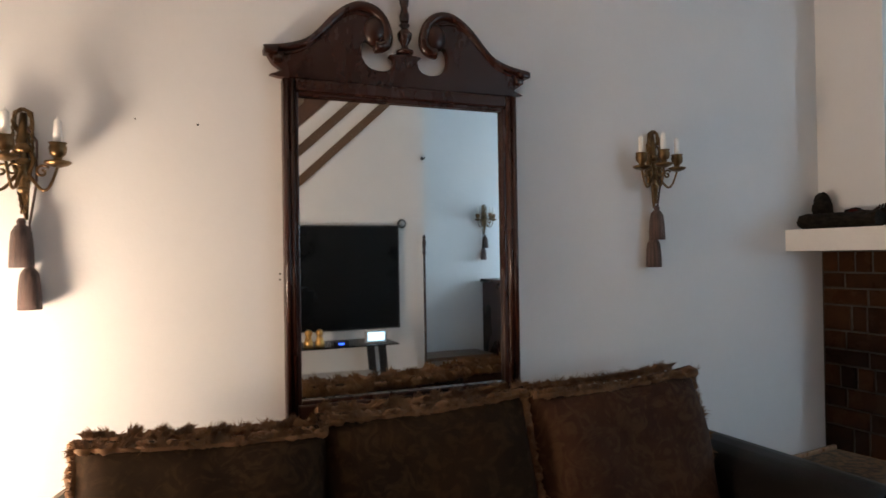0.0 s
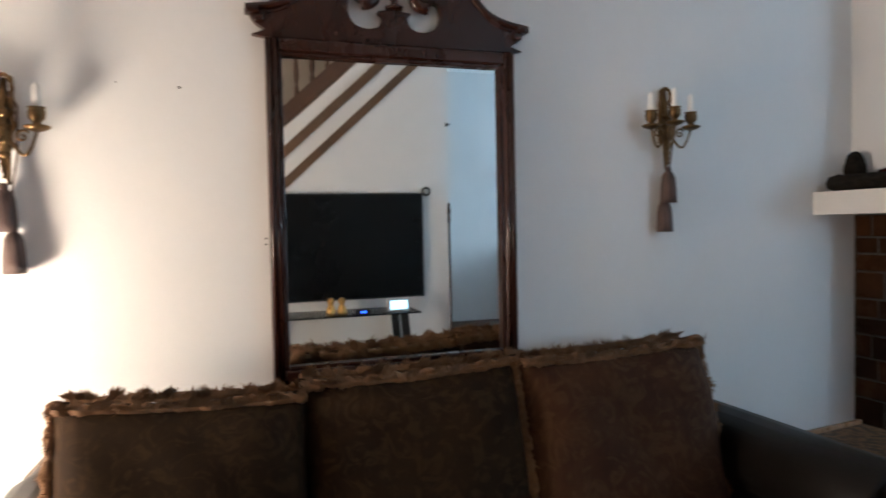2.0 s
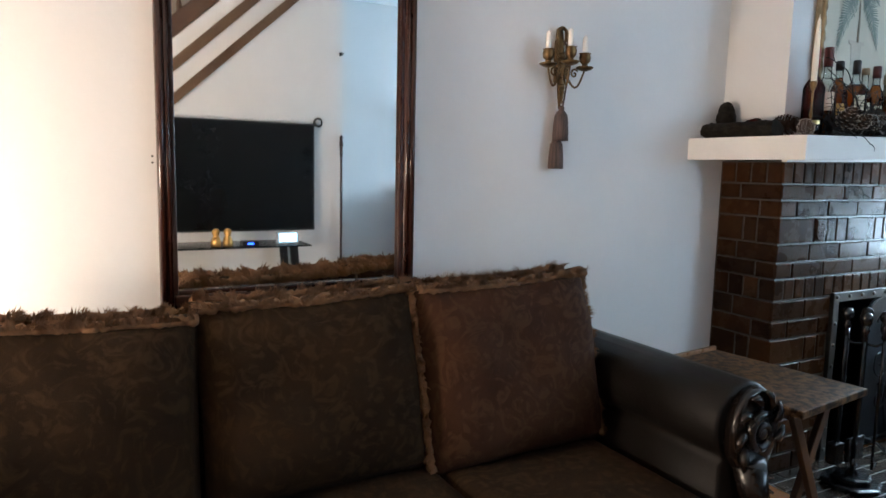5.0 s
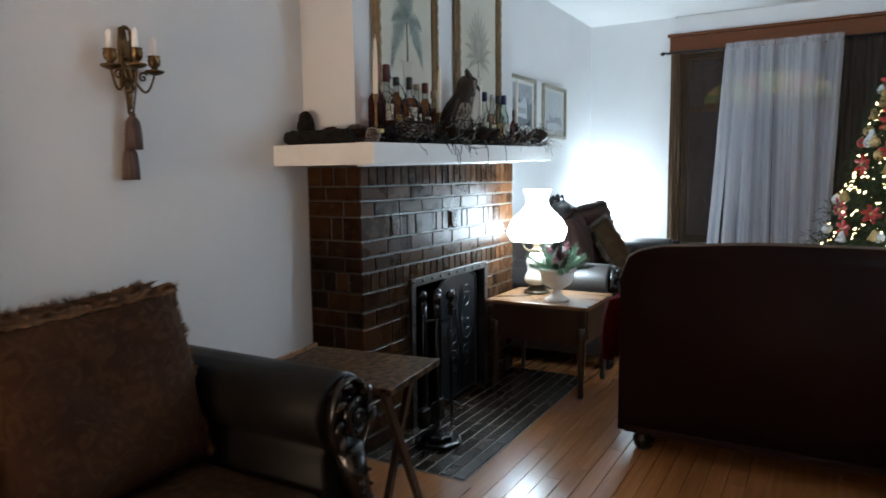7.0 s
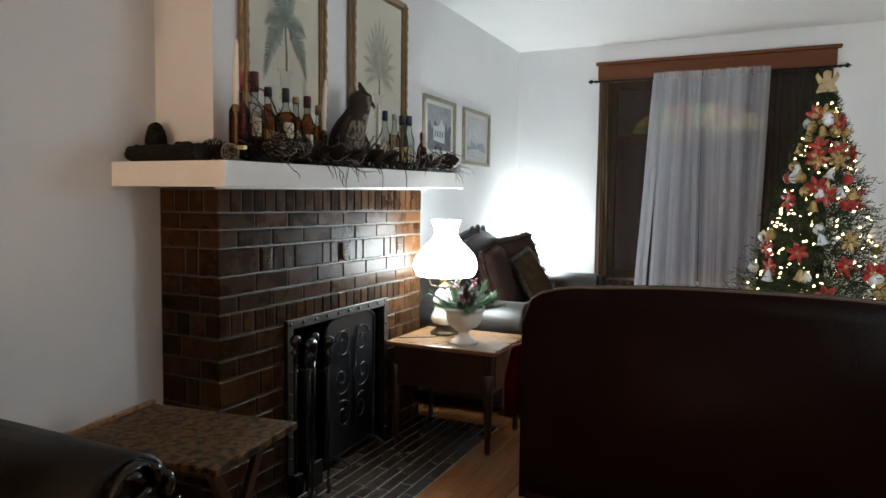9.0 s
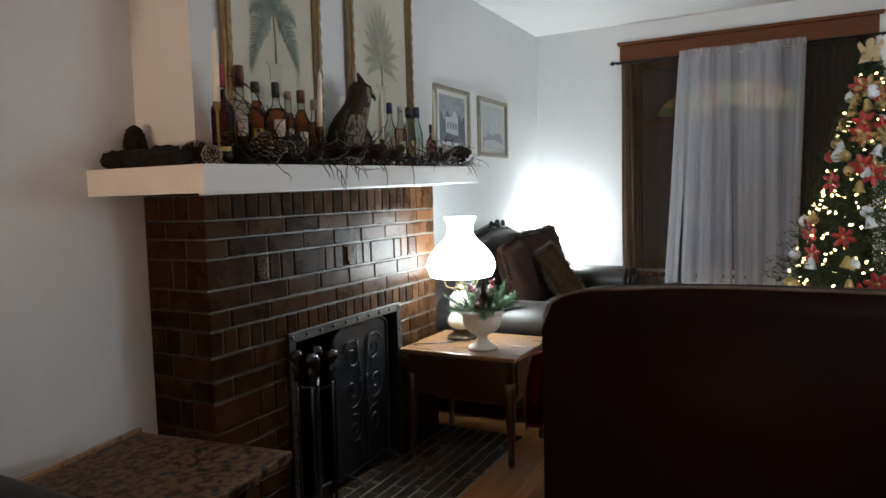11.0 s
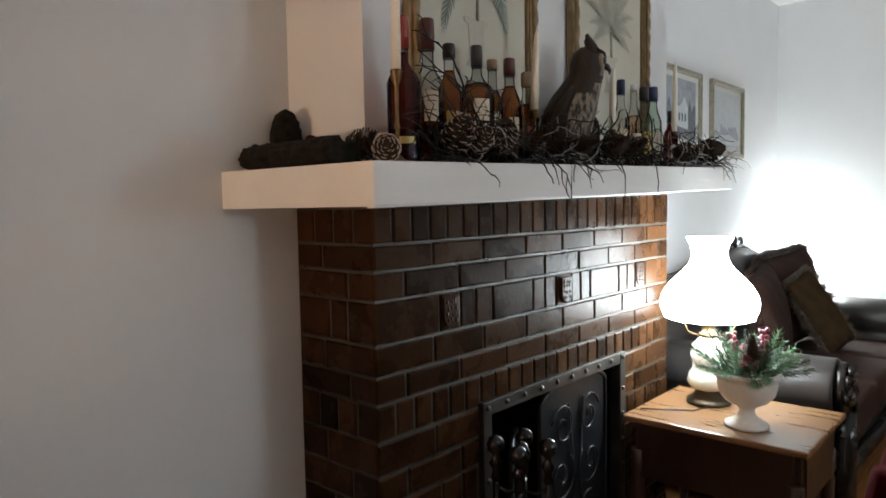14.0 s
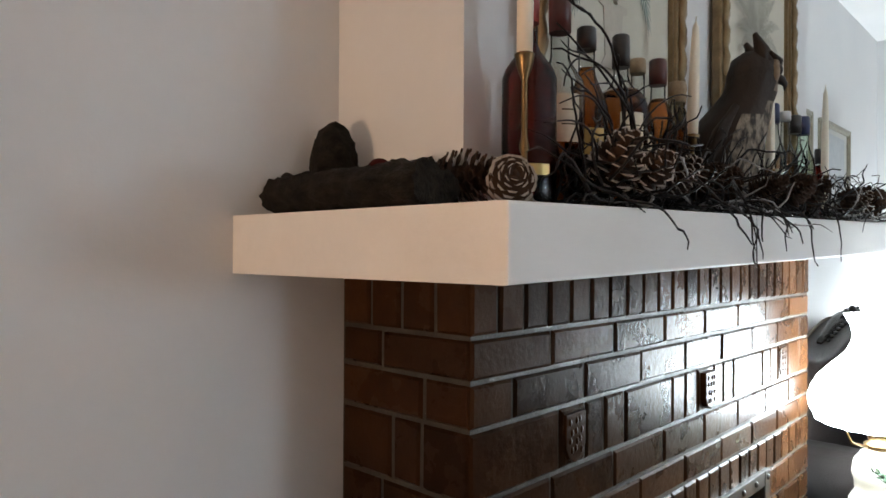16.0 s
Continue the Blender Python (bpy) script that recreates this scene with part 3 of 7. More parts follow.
for sd, yt0, yt1, yb0, yb1, dx in ((3, 0.885, 0.506, 0.985, 0.488, 0.0), (4, 0.502, 0.010, 0.476, 0.050, 0.012)):
    cur = thing("sheer_curtain", EX - 0.11 + dx, 0, 0, 0, "white sheer curtain with a ruffled heading hanging in soft pleats", "curtain", group="window curtains")
    bm = cloth(yt0, yt1, yb0, yb1, 0.53, 2.300, 0, 0.046, 3.2, sd)
    part("cloth_panel", smooth(bm), M["sheer"], cur)
    bm = cloth(yt0, yt1, yt0, yt1, 2.296, 2.350, -0.006, 0.009, 13, sd + 9, nz=4, ny=140)
    for v in bm.verts:
        v.co.z += 0.008 * noise.noise(v.co * 22) * (1 if v.co.z > 2.33 else 0)
    part("gathered_heading", smooth(bm), M["sheer"], cur, "ruffled gathered heading")
curtain("drape", "thin dark brown drape drawn beside the sheer curtain", M["drape_thin"], 1.28, 0.84, 1.25, 0.86, 0.22, 2.31, EX - 0.055, 0.020, 6, 5)
curtain("drape", "dark brown drape hanging behind the tree", M["drape"], 0.06, -0.40, 0.08, -0.40, 0.22, 2.31, EX - 0.05, 0.012, 9, 6)
curtain("drape", "tan drape edge, coloured as lamplit, bunched at the window's side", M["drape_tan"], 1.345, 1.265, 1.345, 1.235, 0.22, 2.31, EX - 0.06, 0.010, 3, 7)
bm = B(); tube(bm, [(EX - 0.07, 1.40, 2.318), (EX - 0.07, -0.49, 2.318)], 0.008, 8)
for y in (1.415, -0.505):
    ball(bm, (EX - 0.07, y, 2.318), 0.018)
    tube(bm, [(EX - 0.07, y, 2.318), (EX - 0.07, y + (0.03 if y > 0 else -0.03), 2.318)], 0.01, 8, 0.2)
for y in (1.375, -0.46):
    box(bm, EX - 0.072, EX - 0.03, y - 0.006, y + 0.006, 2.308, 2.328)
solid("curtain_rod", bm, M["iron"], "thin black curtain rod with pointed finials", "curtain rod")

# radiator below the window
rad = thing("radiator", EX - 0.13, 0.45, 0, 0, "dark painted column radiator below the window", "radiator")
for i in range(26):
    y = -0.65 + i * 0.052
    bm = B(); box(bm, -0.075, 0.075, y - 0.019, y + 0.019, 0.09, 0.50, bev=0.014)
    part("section", bm, M["radiator"], rad)
bm = B(); tube(bm, [(0, -0.68, 0.14), (0, 0.68, 0.14)], 0.022, 8); tube(bm, [(0, -0.68, 0.45), (0, 0.68, 0.45)], 0.018, 8)
for y in (-0.6, 0.6):
    box(bm, -0.06, 0.06, y - 0.02, y + 0.02, 0, 0.10, bev=0.008)
part("header_pipe", bm, M["radiator"], rad)

# ---- fireplace ----
fire = thing("fireplace", (FX0 + FX1) / 2, 1.95, 0, 0, "glazed dark brown brick fireplace with a white mantel shelf", "fireplace", kind="structure")
FOX, FOY = (FX0 + FX1) / 2, 1.95
def fpart(name, bm, mt, label="", parent=None):
    bm.transform(Matrix.Translation((-FOX, -FOY, 0)))
    return part(name, bm, mt, fire, label)
GX0, GX1, GZ = 3.065, 3.893, 0.745         # firebox opening
SLOPE = 0.022
def mantel_z(x):
    return 1.382 + SLOPE * (x - 2.50)
bm = B()
TOP = 1.292
box(bm, FX0 + 0.006, GX0, FY + 0.004, NY, 0, TOP)
box(bm, GX1, FX1, FY + 0.004, NY, 0, TOP)
box(bm, GX0, GX1, FY + 0.004, NY, GZ, TOP)
plate(bm, [(FX0 + 0.006, TOP), (FX1, TOP), (FX1, TOP + SLOPE * (FX1 - FX0) + 0.002), (FX0 + 0.006, TOP + 0.002)], FY + 0.004, NY)
fpart("mortar_body", bm, M["mortar"])
bm = B()
for b in ((GX0, GX0 + 0.02, FY + 0.02, 2.09, 0, GZ), (GX1 - 0.02, GX1, FY + 0.02, 2.09, 0, GZ), (GX0 + 0.02, GX1 - 0.02, 2.07, 2.09, 0.004, GZ), (GX0 + 0.02, GX1 - 0.02, FY + 0.02, 2.07, GZ - 0.02, GZ), (GX0 + 0.02, GX1 - 0.02, FY + 0.02, 2.07, 0.0, 0.012)):
    box(bm, *b)
fpart("firebox_lining", bm, M["soot"])
bm = B()
fw = 0.034
box(bm, GX0 - 0.004, GX0 + fw, FY - 0.014, FY + 0.03, 0.0, GZ + 0.006, bev=0.003)
box(bm, GX1 - fw, GX1 + 0.004, FY - 0.014, FY + 0.03, 0.0, GZ + 0.006, bev=0.003)
box(bm, GX0 + fw, GX1 - fw, FY - 0.013, FY + 0.03, GZ - fw, GZ + 0.006, bev=0.003)
fpart("metal_surround", bm, M["steel"], "dark riveted metal surround")
riv = B(); ball(riv, (0, 0, 0), 0.0085, 8, 5, (1, 0.7, 1))
rme = mesh_of("rivet", riv, M["steel"])
spots = [(GX0 + 0.016 + i * (GX1 - GX0 - 0.032) / 9, GZ - 0.012) for i in range(10)]
spots += [(x, 0.06 + k * 0.093) for x in (GX0 + 0.016, GX1 - 0.016) for k in range(7)]
for x, z in spots:
    o = new("rivet", rme); o.parent = fire; o.matrix_basis = pose(x - FOX, FY - 0.015 - FOY, z)
bm = B()   # mantel shelf, a little out of level
x0, x1, y0 = 2.497, 4.415, 1.597
plate(bm, [(x0, mantel_z(x0) - 0.086), (x1, mantel_z(x1) - 0.086), (x1, mantel_z(x1)), (x0, mantel_z(x0))], y0, NY, bev=0.004)
for v in bm.verts:      # its end is cut a little out of square
    if v.co.x < 3: v.co.x -= 0.020 * (v.co.y - y0) / (NY - y0)
fpart("mantel_shelf", bm, M["white_wood"], "thick white painted mantel shelf")
bm = B()
plate(bm, [(FX0 - 0.012, TOP), (FX1 + 0.02, TOP + SLOPE * 1.66), (FX1 + 0.02, TOP + SLOPE * 1.66 + 0.016), (FX0 - 0.012, TOP + 0.012)], FY - 0.022, FY + 0.001)
fpart("bed_mould", bm, M["white_wood"])
bm = B()
box(bm, FX0 - 0.008, FX1, 1.815, NY, 1.36, CZ)
fpart("chimney_breast", bm, M["plaster"], "painted plaster chimney breast above the shelf")

# ---- mirror ----
mir = thing("wall_mirror", 0.836, NY, 0.80, 0, "tall mirror in a dark mahogany frame with a swan-neck pediment", "mirror")
def mp(name, bm, mt, label=""):
    bm.transform(Matrix.Translation((-0.836, -NY, -0.80)))
    return part(name, bm, mt, mir, label)
LX0, LX1, LZ0, LZ1 = 0.456, 1.217, 0.79, 1.822
gx0, gx1, gz0, gz1 = 0.502, 1.168, 0.885, 1.772
yb = NY - 0.002
for nm, b in (("stile", (LX0, gx0 - 0.012, yb - 0.038, yb, LZ0, LZ1)), ("stile", (gx1 + 0.012, LX1, yb - 0.038, yb, LZ0, LZ1)),
              ("rail", (gx0 - 0.012, gx1 + 0.012, yb - 0.037, yb, LZ0, gz0 - 0.012)), ("rail", (gx0 - 0.012, gx1 + 0.012, yb - 0.037, yb, gz1 + 0.012, LZ1))):
    bm = B(); box(bm, *b, bev=0.009, seg=3)
    mp(nm, bm, M["mahogany"])
for x, r in ((LX0 + 0.010, 0.0095), (LX0 + 0.026, 0.007), (LX1 - 0.010, 0.0095), (LX1 - 0.026, 0.007)):
    bm = B(); tube(bm, [(x, yb - 0.036, LZ0 + 0.008), (x, yb - 0.036, LZ1 - 0.004)], r, 14)
    mp("bead", bm, M["mahogany"], "polished half-round reddish bead")
for nm, b in (("inner_lip", (gx0 - 0.014, gx0, yb - 0.03, yb - 0.012, gz0 - 0.012, gz1 + 0.012)), ("inner_lip", (gx1, gx1 + 0.014, yb - 0.03, yb - 0.012, gz0 - 0.012, gz1 + 0.012)),
              ("inner_lip", (gx0, gx1, yb - 0.029, yb - 0.012, gz1, gz1 + 0.014)), ("inner_lip", (gx0, gx1, yb - 0.029, yb - 0.012, gz0 - 0.014, gz0))):
    bm = B(); box(bm, *b, bev=0.004)
    mp(nm, bm, M["mahogany"])
bm = B(); box(bm, gx0 - 0.004, gx1 + 0.004, yb - 0.012, yb - 0.008, gz0 - 0.004, gz1 + 0.004)
mp("mirror_glass", bm, M["mirror"], "clear silvered mirror glass")
# pediment: half outline mirrored about the centre line
cx = 0.836
half = [(0.0, 1.822), (0.389, 1.824), (0.380, 1.844), (0.404, 1.861), (0.419, 1.885), (0.430, 1.906), (0.363, 1.917), (0.305, 1.938), (0.265, 1.972), (0.225, 2.016), (0.184, 2.049),
        (0.143, 2.064), (0.102, 2.056), (0.073, 2.028), (0.060, 1.989), (0.063, 1.960), (0.080, 1.946), (0.100, 1.944), (0.121, 1.956), (0.136, 1.950), (0.142, 1.919), (0.132, 1.890),
        (0.112, 1.873), (0.080, 1.867), (0.054, 1.874), (0.042, 1.889), (0.039, 1.908), (0.048, 1.914), (0.048, 1.922), (0.0, 1.927)]
def glide(pts, n):
    """Smooth line through the points, n steps to each stretch."""
    out = []
    for k in range(len(pts) - 1):
        p = [Vector(pts[max(0, min(len(pts) - 1, k + q))]) for q in (-1, 0, 1, 2)]
        for s_ in range(n):
            t_ = s_ / n
            out.append(0.5 * (2 * p[1] + (p[2] - p[0]) * t_ + (2 * p[0] - 5 * p[1] + 4 * p[2] - p[3]) * t_ ** 2 + (3 * p[1] - p[0] - 3 * p[2] + p[3]) * t_ ** 3))
    return [tuple(q) for q in out] + [tuple(pts[-1])]
for sgn in (1, -1):
    bm = B()
    plate(bm, [(cx + sgn * x, z) for x, z in glide(half, 3)], yb - 0.030, yb - 0.004, bev=0.003)
    mp("pediment_half", bm, M["mahogany"])
    bm = B()   # rounded moulding that follows the sweep and curls into the scroll
    sweep = glide(half[5:18], 5)
    line = [(cx + sgn * x, yb - 0.030, z - 0.005) for x, z in sweep]
    tube(bm, line, [0.011 + 0.009 * (k / (len(line) - 1)) ** 1.5 for k in range(len(line))], 12)
    sweep = glide(half[6:13], 5)
    tube(bm, [(cx + sgn * (x + 0.012), yb - 0.029, z - 0.027) for x, z in sweep], 0.006, 8)
    box(bm, cx + sgn * 0.412 - 0.020, cx + sgn * 0.412 + 0.020, yb - 0.05, yb - 0.004, 1.884, 1.906, bev=0.006)
    box(bm, cx + sgn * 0.394 - 0.014, cx + sgn * 0.394 + 0.014, yb - 0.044, yb - 0.004, 1.862, 1.884, bev=0.005)
    mp("scroll_moulding", smooth(bm), M["mahogany"])
    bm = B()
    ball(bm, (cx + sgn * 0.098, yb - 0.026, 1.988), 0.036, 20, 14, (1.0, 0.62, 1.25))
    mp("scroll_end", bm, M["mahogany"], "polished rounded scroll end")
bm = B()
prof = [(0.026, 1.930), (0.028, 1.938), (0.012, 1.945), (0.01, 1.955), (0.021, 1.975), (0.024, 1.992), (0.013, 2.004), (0.010, 2.01), (0.018, 2.018), (0.012, 2.026)]
lathe(bm, prof, 18, Matrix.Translation((cx, yb - 0.02, 0)))
lathe(bm, [(0.0125, 2.026 + k * 0.0075) for k in range(26)], 12, Matrix.Translation((cx, yb - 0.02, 0)), wave=lambda a, k: 1 + 0.28 * math.sin(2 * a + k * 0.9))
lathe(bm, [(0.013, 2.221), (0.018, 2.228), (0.012, 2.24), (0.003, 2.262)], 12, Matrix.Translation((cx, yb - 0.02, 0)))
mp("finial", bm, M["mahogany"], "twisted turned finial")

# ---- upholstery ----
def cushion_mesh(w, h, t, sag=0.0, seed=0, n=16):
    """A filled cushion standing in the xz plane, centred, its front to -y."""
    bm = B()
    rnd = random.Random(seed)
    px, pz = rnd.uniform(0, 6), rnd.uniform(0, 6)
    for side in (-1, 1):
        rows = []
        for j in range(n + 1):
            v = -1 + 2 * j / n
            row = []
            for i in range(n + 1):
                u = -1 + 2 * i / n
                e = max(0.0, (1 - u ** 4) * (1 - v ** 4)) ** 0.5
                x = u * w / 2 * (1 - 0.045 * (1 - abs(v)) ** 1 * 0 - 0.03 * (1 - v * v) * (abs(u) ** 3))
                z = v * h / 2 * (1 - 0.03 * (1 - u * u) * (abs(v) ** 3)) - sag * (1 - u * u) * max(0, v)
                y = side * t / 2 * e * (1 + 0.10 * math.sin(3.1 * u + px) * math.sin(2.7 * v + pz)) + 0.004 * math.sin(9 * u + px + 6 * v)
                row.append(bm.verts.new((x, y, z)))
            rows.append(row)
        for a, b in zip(rows, rows[1:]):
            for i in range(n):
                q = (a[i], a[i + 1], b[i + 1], b[i])
                bm.faces.new(q if side < 0 else tuple(reversed(q))).smooth = True
    bmesh.ops.remove_doubles(bm, verts=bm.verts[:], dist=0.0005)
    return bm


def fringe_mesh(w, h, seed, length=0.035, dens=420, sides=("t", "l", "r"), bottom=False, sag=0.0):
    """Eyelash trim: a cord along the seam and many tapered, bent strands."""
    bm = B()
    rnd = random.Random(seed)
    segs = []
    if "t" in sides: segs.append(((-w / 2, h / 2), (w / 2, h / 2), (0, 1)))
    if "l" in sides: segs.append(((-w / 2, -h / 2), (-w / 2, h / 2), (-1, 0)))
    if "r" in sides: segs.append(((w / 2, -h / 2), (w / 2, h / 2), (1, 0)))
    for (ax, az), (bx, bz), (nx, nz) in segs:
        ln = math.hypot(bx - ax, bz - az)
        pts, rads = [], []
        for k in range(61):
            u = k / 60
            sg_ = -sag * (1 - (2 * u - 1) ** 2) if nz else 0
            pts.append((ax + (bx - ax) * u + rnd.uniform(-0.003, 0.003), rnd.uniform(-0.005, 0.005), az + (bz - az) * u + sg_ + rnd.uniform(-0.004, 0.004)))
            rads.append(rnd.uniform(0.009, 0.018))
        tube(bm, pts, rads, 7)
        for _ in range(int(ln * dens * 9)):
            u = rnd.random()
            sg_ = -sag * (1 - (2 * u - 1) ** 2) if nz else 0
            p = Vector((ax + (bx - ax) * u, rnd.uniform(-0.022, 0.022), az + (bz - az) * u + sg_))
            cl = 0.65 + 0.5 * (0.5 + 0.5 * math.sin(u * ln * 95 + seed)) 
            tuft = int(u * ln * 42)
            tr = random.Random(tuft * 7 + seed)
            d = Vector((nx + tr.gauss(0, 0.55) + rnd.gauss(0, 0.30), tr.gauss(-0.15, 0.55) + rnd.gauss(0, 0.30), nz + tr.gauss(0, 0.45) + rnd.gauss(0, 0.30))).normalized()
            L = length * cl * rnd.uniform(0.5, 1.1)
            sd = d.orthogonal().normalized() * rnd.uniform(0.0011, 0.0024)
            tip = p + d * L + Vector((0, rnd.uniform(-0.008, 0.004), -0.006))
            mid = p + d * L * 0.55
            a, b_, c, e_ = bm.verts.new(p - sd), bm.verts.new(p + sd), bm.verts.new(mid + sd * 0.8), bm.verts.new(mid - sd * 0.8)
            t_ = bm.verts.new(tip)
            bm.faces.new((a, b_, c, e_)); bm.faces.new((e_, c, t_))
    return bm


def spiral(cx_, cz_, r0, turns, n=40, start=0.0, sgn=1):
    return [(cx_ + sgn * r0 * (1 - 0.86 * k / n) * math.cos(start + turns * 2 * math.pi * k / n), cz_ + r0 * (1 - 0.86 * k / n) * math.sin(start + turns * 2 * math.pi * k / n)) for k in range(n + 1)]


def sofa(name, x, y, rz, w, label, hide, crest=True, back_h=0.86, hump=0.05, depth=0.86, arm_h=0.68, seats=3, seat_mt=None, drop=0.0, group="", seat_z=0.455, dome=False):
    """Leather sofa with rolled arms, carved scroll fronts and a serpentine crest. Origin: floor, middle of the back; front to -y."""
    s = thing(name, x, y, 0, rz, label, "sofa", group)
    hw = w / 2
    aw = 0.24                                  # arm width
    def bz(u):                                 # back's top line, u from -1 to 1
        a = abs(u)
        z = back_h + hump * (0.5 + 0.5 * math.cos(min(1, a / 0.62) * math.pi)) + 0.03 * math.exp(-((a - 0.86) / 0.12) ** 2)
        if dome:
            z = back_h + hump * (1 - a ** 3) + 0.012 * math.exp(-((a - 0.80) / 0.12) ** 2)
        z -= drop * max(0.0, (a - 0.66) / 0.34) ** 1.5
        if a > 0.93:
            z -= 0.10 * ((a - 0.93) / 0.07) ** 2
        return z
    n = 44
    top = [(-hw + 2 * hw * k / n, bz(-1 + 2 * k / n)) for k in range(n + 1)]
    bm = B()
    plate(bm, [(-hw, 0.10), (hw, 0.10)] + list(reversed(top)), -0.15, 0.0, bev=0.02)
    part("back", smooth(bm), hide, s)
    bm = B(); tube(bm, [(px_, -0.008, pz_ + 0.001) for px_, pz_ in top], 0.0075, 8)
    part("piping", bm, M["piping"], s, "pale piping along the back's top edge")
    bm = B(); box(bm, -hw + 0.02, hw - 0.02, -depth + 0.06, -0.02, 0.09, seat_z - 0.155, bev=0.02)
    part("seat_frame", smooth(bm), hide, s)
    bm = B(); box(bm, -hw + 0.03, hw - 0.03, -0.012, 0.006, 0.095, 0.125, bev=0.004)
    part("base_moulding", bm, hide, s)
    for sgn in (-1, 1):
        bm = B()
        inner, outer = hw - aw, hw
        cxr, czr, rr = hw - 0.115, arm_h - 0.118, 0.118
        prof = [(inner + 0.03, 0.12), (outer - 0.03, 0.12), (outer - 0.035, czr - 0.10)]
        for k in range(0, 15):
            a = radians(-50 + 20 * k)
            prof.append((cxr + rr * math.cos(a), czr + rr * math.sin(a)))
        prof.append((inner + 0.03, czr - 0.10))
        prof = [(sgn * a_, b_) for a_, b_ in prof]
        plate(bm, prof, -depth + 0.03, -0.10, bev=0.012)
        arm = part("arm", smooth(bm), hide, s, "rolled leather arm")
        bm = B()
        cxs = sgn * cxr
        lobe = [(cxs + 0.088 * math.cos(a), czr - 0.012 + 0.120 * math.sin(a)) for a in [2 * math.pi * k / 28 for k in range(28)]]
        plate(bm, lobe, -depth - 0.006, -depth + 0.032, bev=0.010)
        sp = spiral(cxs + sgn * 0.008, czr - 0.012, 0.056, 1.4, 34, radians(80), sgn)
        tube(bm, [(a_, -depth - 0.014, b_) for a_, b_ in sp], [0.015 * (1 - 0.55 * k / 34) for k in range(35)], 8)
        ball(bm, (cxs + sgn * 0.008, -depth - 0.014, czr - 0.012), 0.017, 12, 8, (1, 0.7, 1))
        for k in range(7):             # leaves that lap round the rim
            a = radians(-20 + 38 * k)
            leaf = [(cxs + sgn * q * math.cos(a + w_), -depth - 0.010 - 0.008 * math.sin(math.pi * (q - 0.055) / 0.05), czr - 0.012 + 1.28 * q * math.sin(a + w_)) for q, w_ in ((0.056, 0.0), (0.070, 0.10), (0.084, 0.26), (0.092, 0.46))]
            tube(bm, leaf, [0.006, 0.012, 0.011, 0.004], 8)
        part("carved_scroll", smooth(bm), M["carved"], s, "glossy black carved scroll arm front")
        bm = B()
        leg = [(cxs + sgn * -0.02, czr - 0.09), (cxs + sgn * 0.015, czr - 0.20), (cxs + sgn * 0.03, czr - 0.34), (cxs + sgn * 0.01, 0.10)]
        tube(bm, [(a_, -depth - 0.002, b_) for a_, b_ in leg], [0.045, 0.040, 0.046, 0.04], 10)
        for k in range(5):
            tube(bm, [(cxs + sgn * (-0.045 + 0.012 * k), -depth - 0.03, czr - 0.10 - 0.03 * k), (cxs + sgn * (0.035 + 0.006 * k), -depth - 0.036, czr - 0.13 - 0.045 * k)], 0.011, 6, 0.4)
        part("carved_post", smooth(bm), M["carved"], s, "black carved leaf post")
    bm = B()
    tube(bm, [(-hw + 0.2, -depth + 0.05, 0.17), (0, -depth + 0.04, 0.14), (hw - 0.2, -depth + 0.05, 0.17)], 0.04, 10)
    part("front_rail", bm, M["carved"], s)
    for fx in (-hw + 0.1, hw - 0.1):
        for fy in (-depth + 0.05, -0.08):
            bm = B(); lathe(bm, [(0.03, 0.0), (0.045, 0.02), (0.05, 0.05), (0.035, 0.08), (0.042, 0.11)], 14, Matrix.Translation((fx, fy, 0)))
            part("bun_foot", bm, M["carved"], s)
    sw = (w - 2 * aw + 0.02) / seats
    for k in range(seats):
        xa = -hw + aw - 0.01 + k * sw
        bm = B(); box(bm, xa + 0.004, xa + sw - 0.004, -depth + 0.0, -0.16, seat_z - 0.165, seat_z, bev=0.045, seg=4)
        part("seat_cushion", smooth(bm), seat_mt or M["chenille"], s)
    if crest:
        bm = B()
        crest_pts = [(px_, -0.075, pz_ + 0.008) for px_, pz_ in top[13:32]]
        tube(bm, crest_pts, [0.012 + 0.024 * math.sin(math.pi * k / 18) for k in range(19)], 8)
        for sgn in (-1, 1):
            sp = spiral(sgn * 0.10, bz(0) + 0.025, 0.042, 1.6, 24, radians(200), sgn)
            tube(bm, [(a_, -0.10, b_) for a_, b_ in sp], 0.0085, 6)
            for q in range(6):
                xq = sgn * (0.15 + 0.05 * q)
                ball(bm, (xq, -0.10, bz(xq / hw) + 0.008), 0.017 - 0.0018 * q, 8, 6, (1.7, 1, 0.8))
        ball(bm, (0, -0.10, bz(0) + 0.03), 0.034, 12, 8, (1, 0.6, 1.1))
        part("crest_rail", smooth(bm), M["carved"], s, "black carved crest with leaf scrolls")
    return s


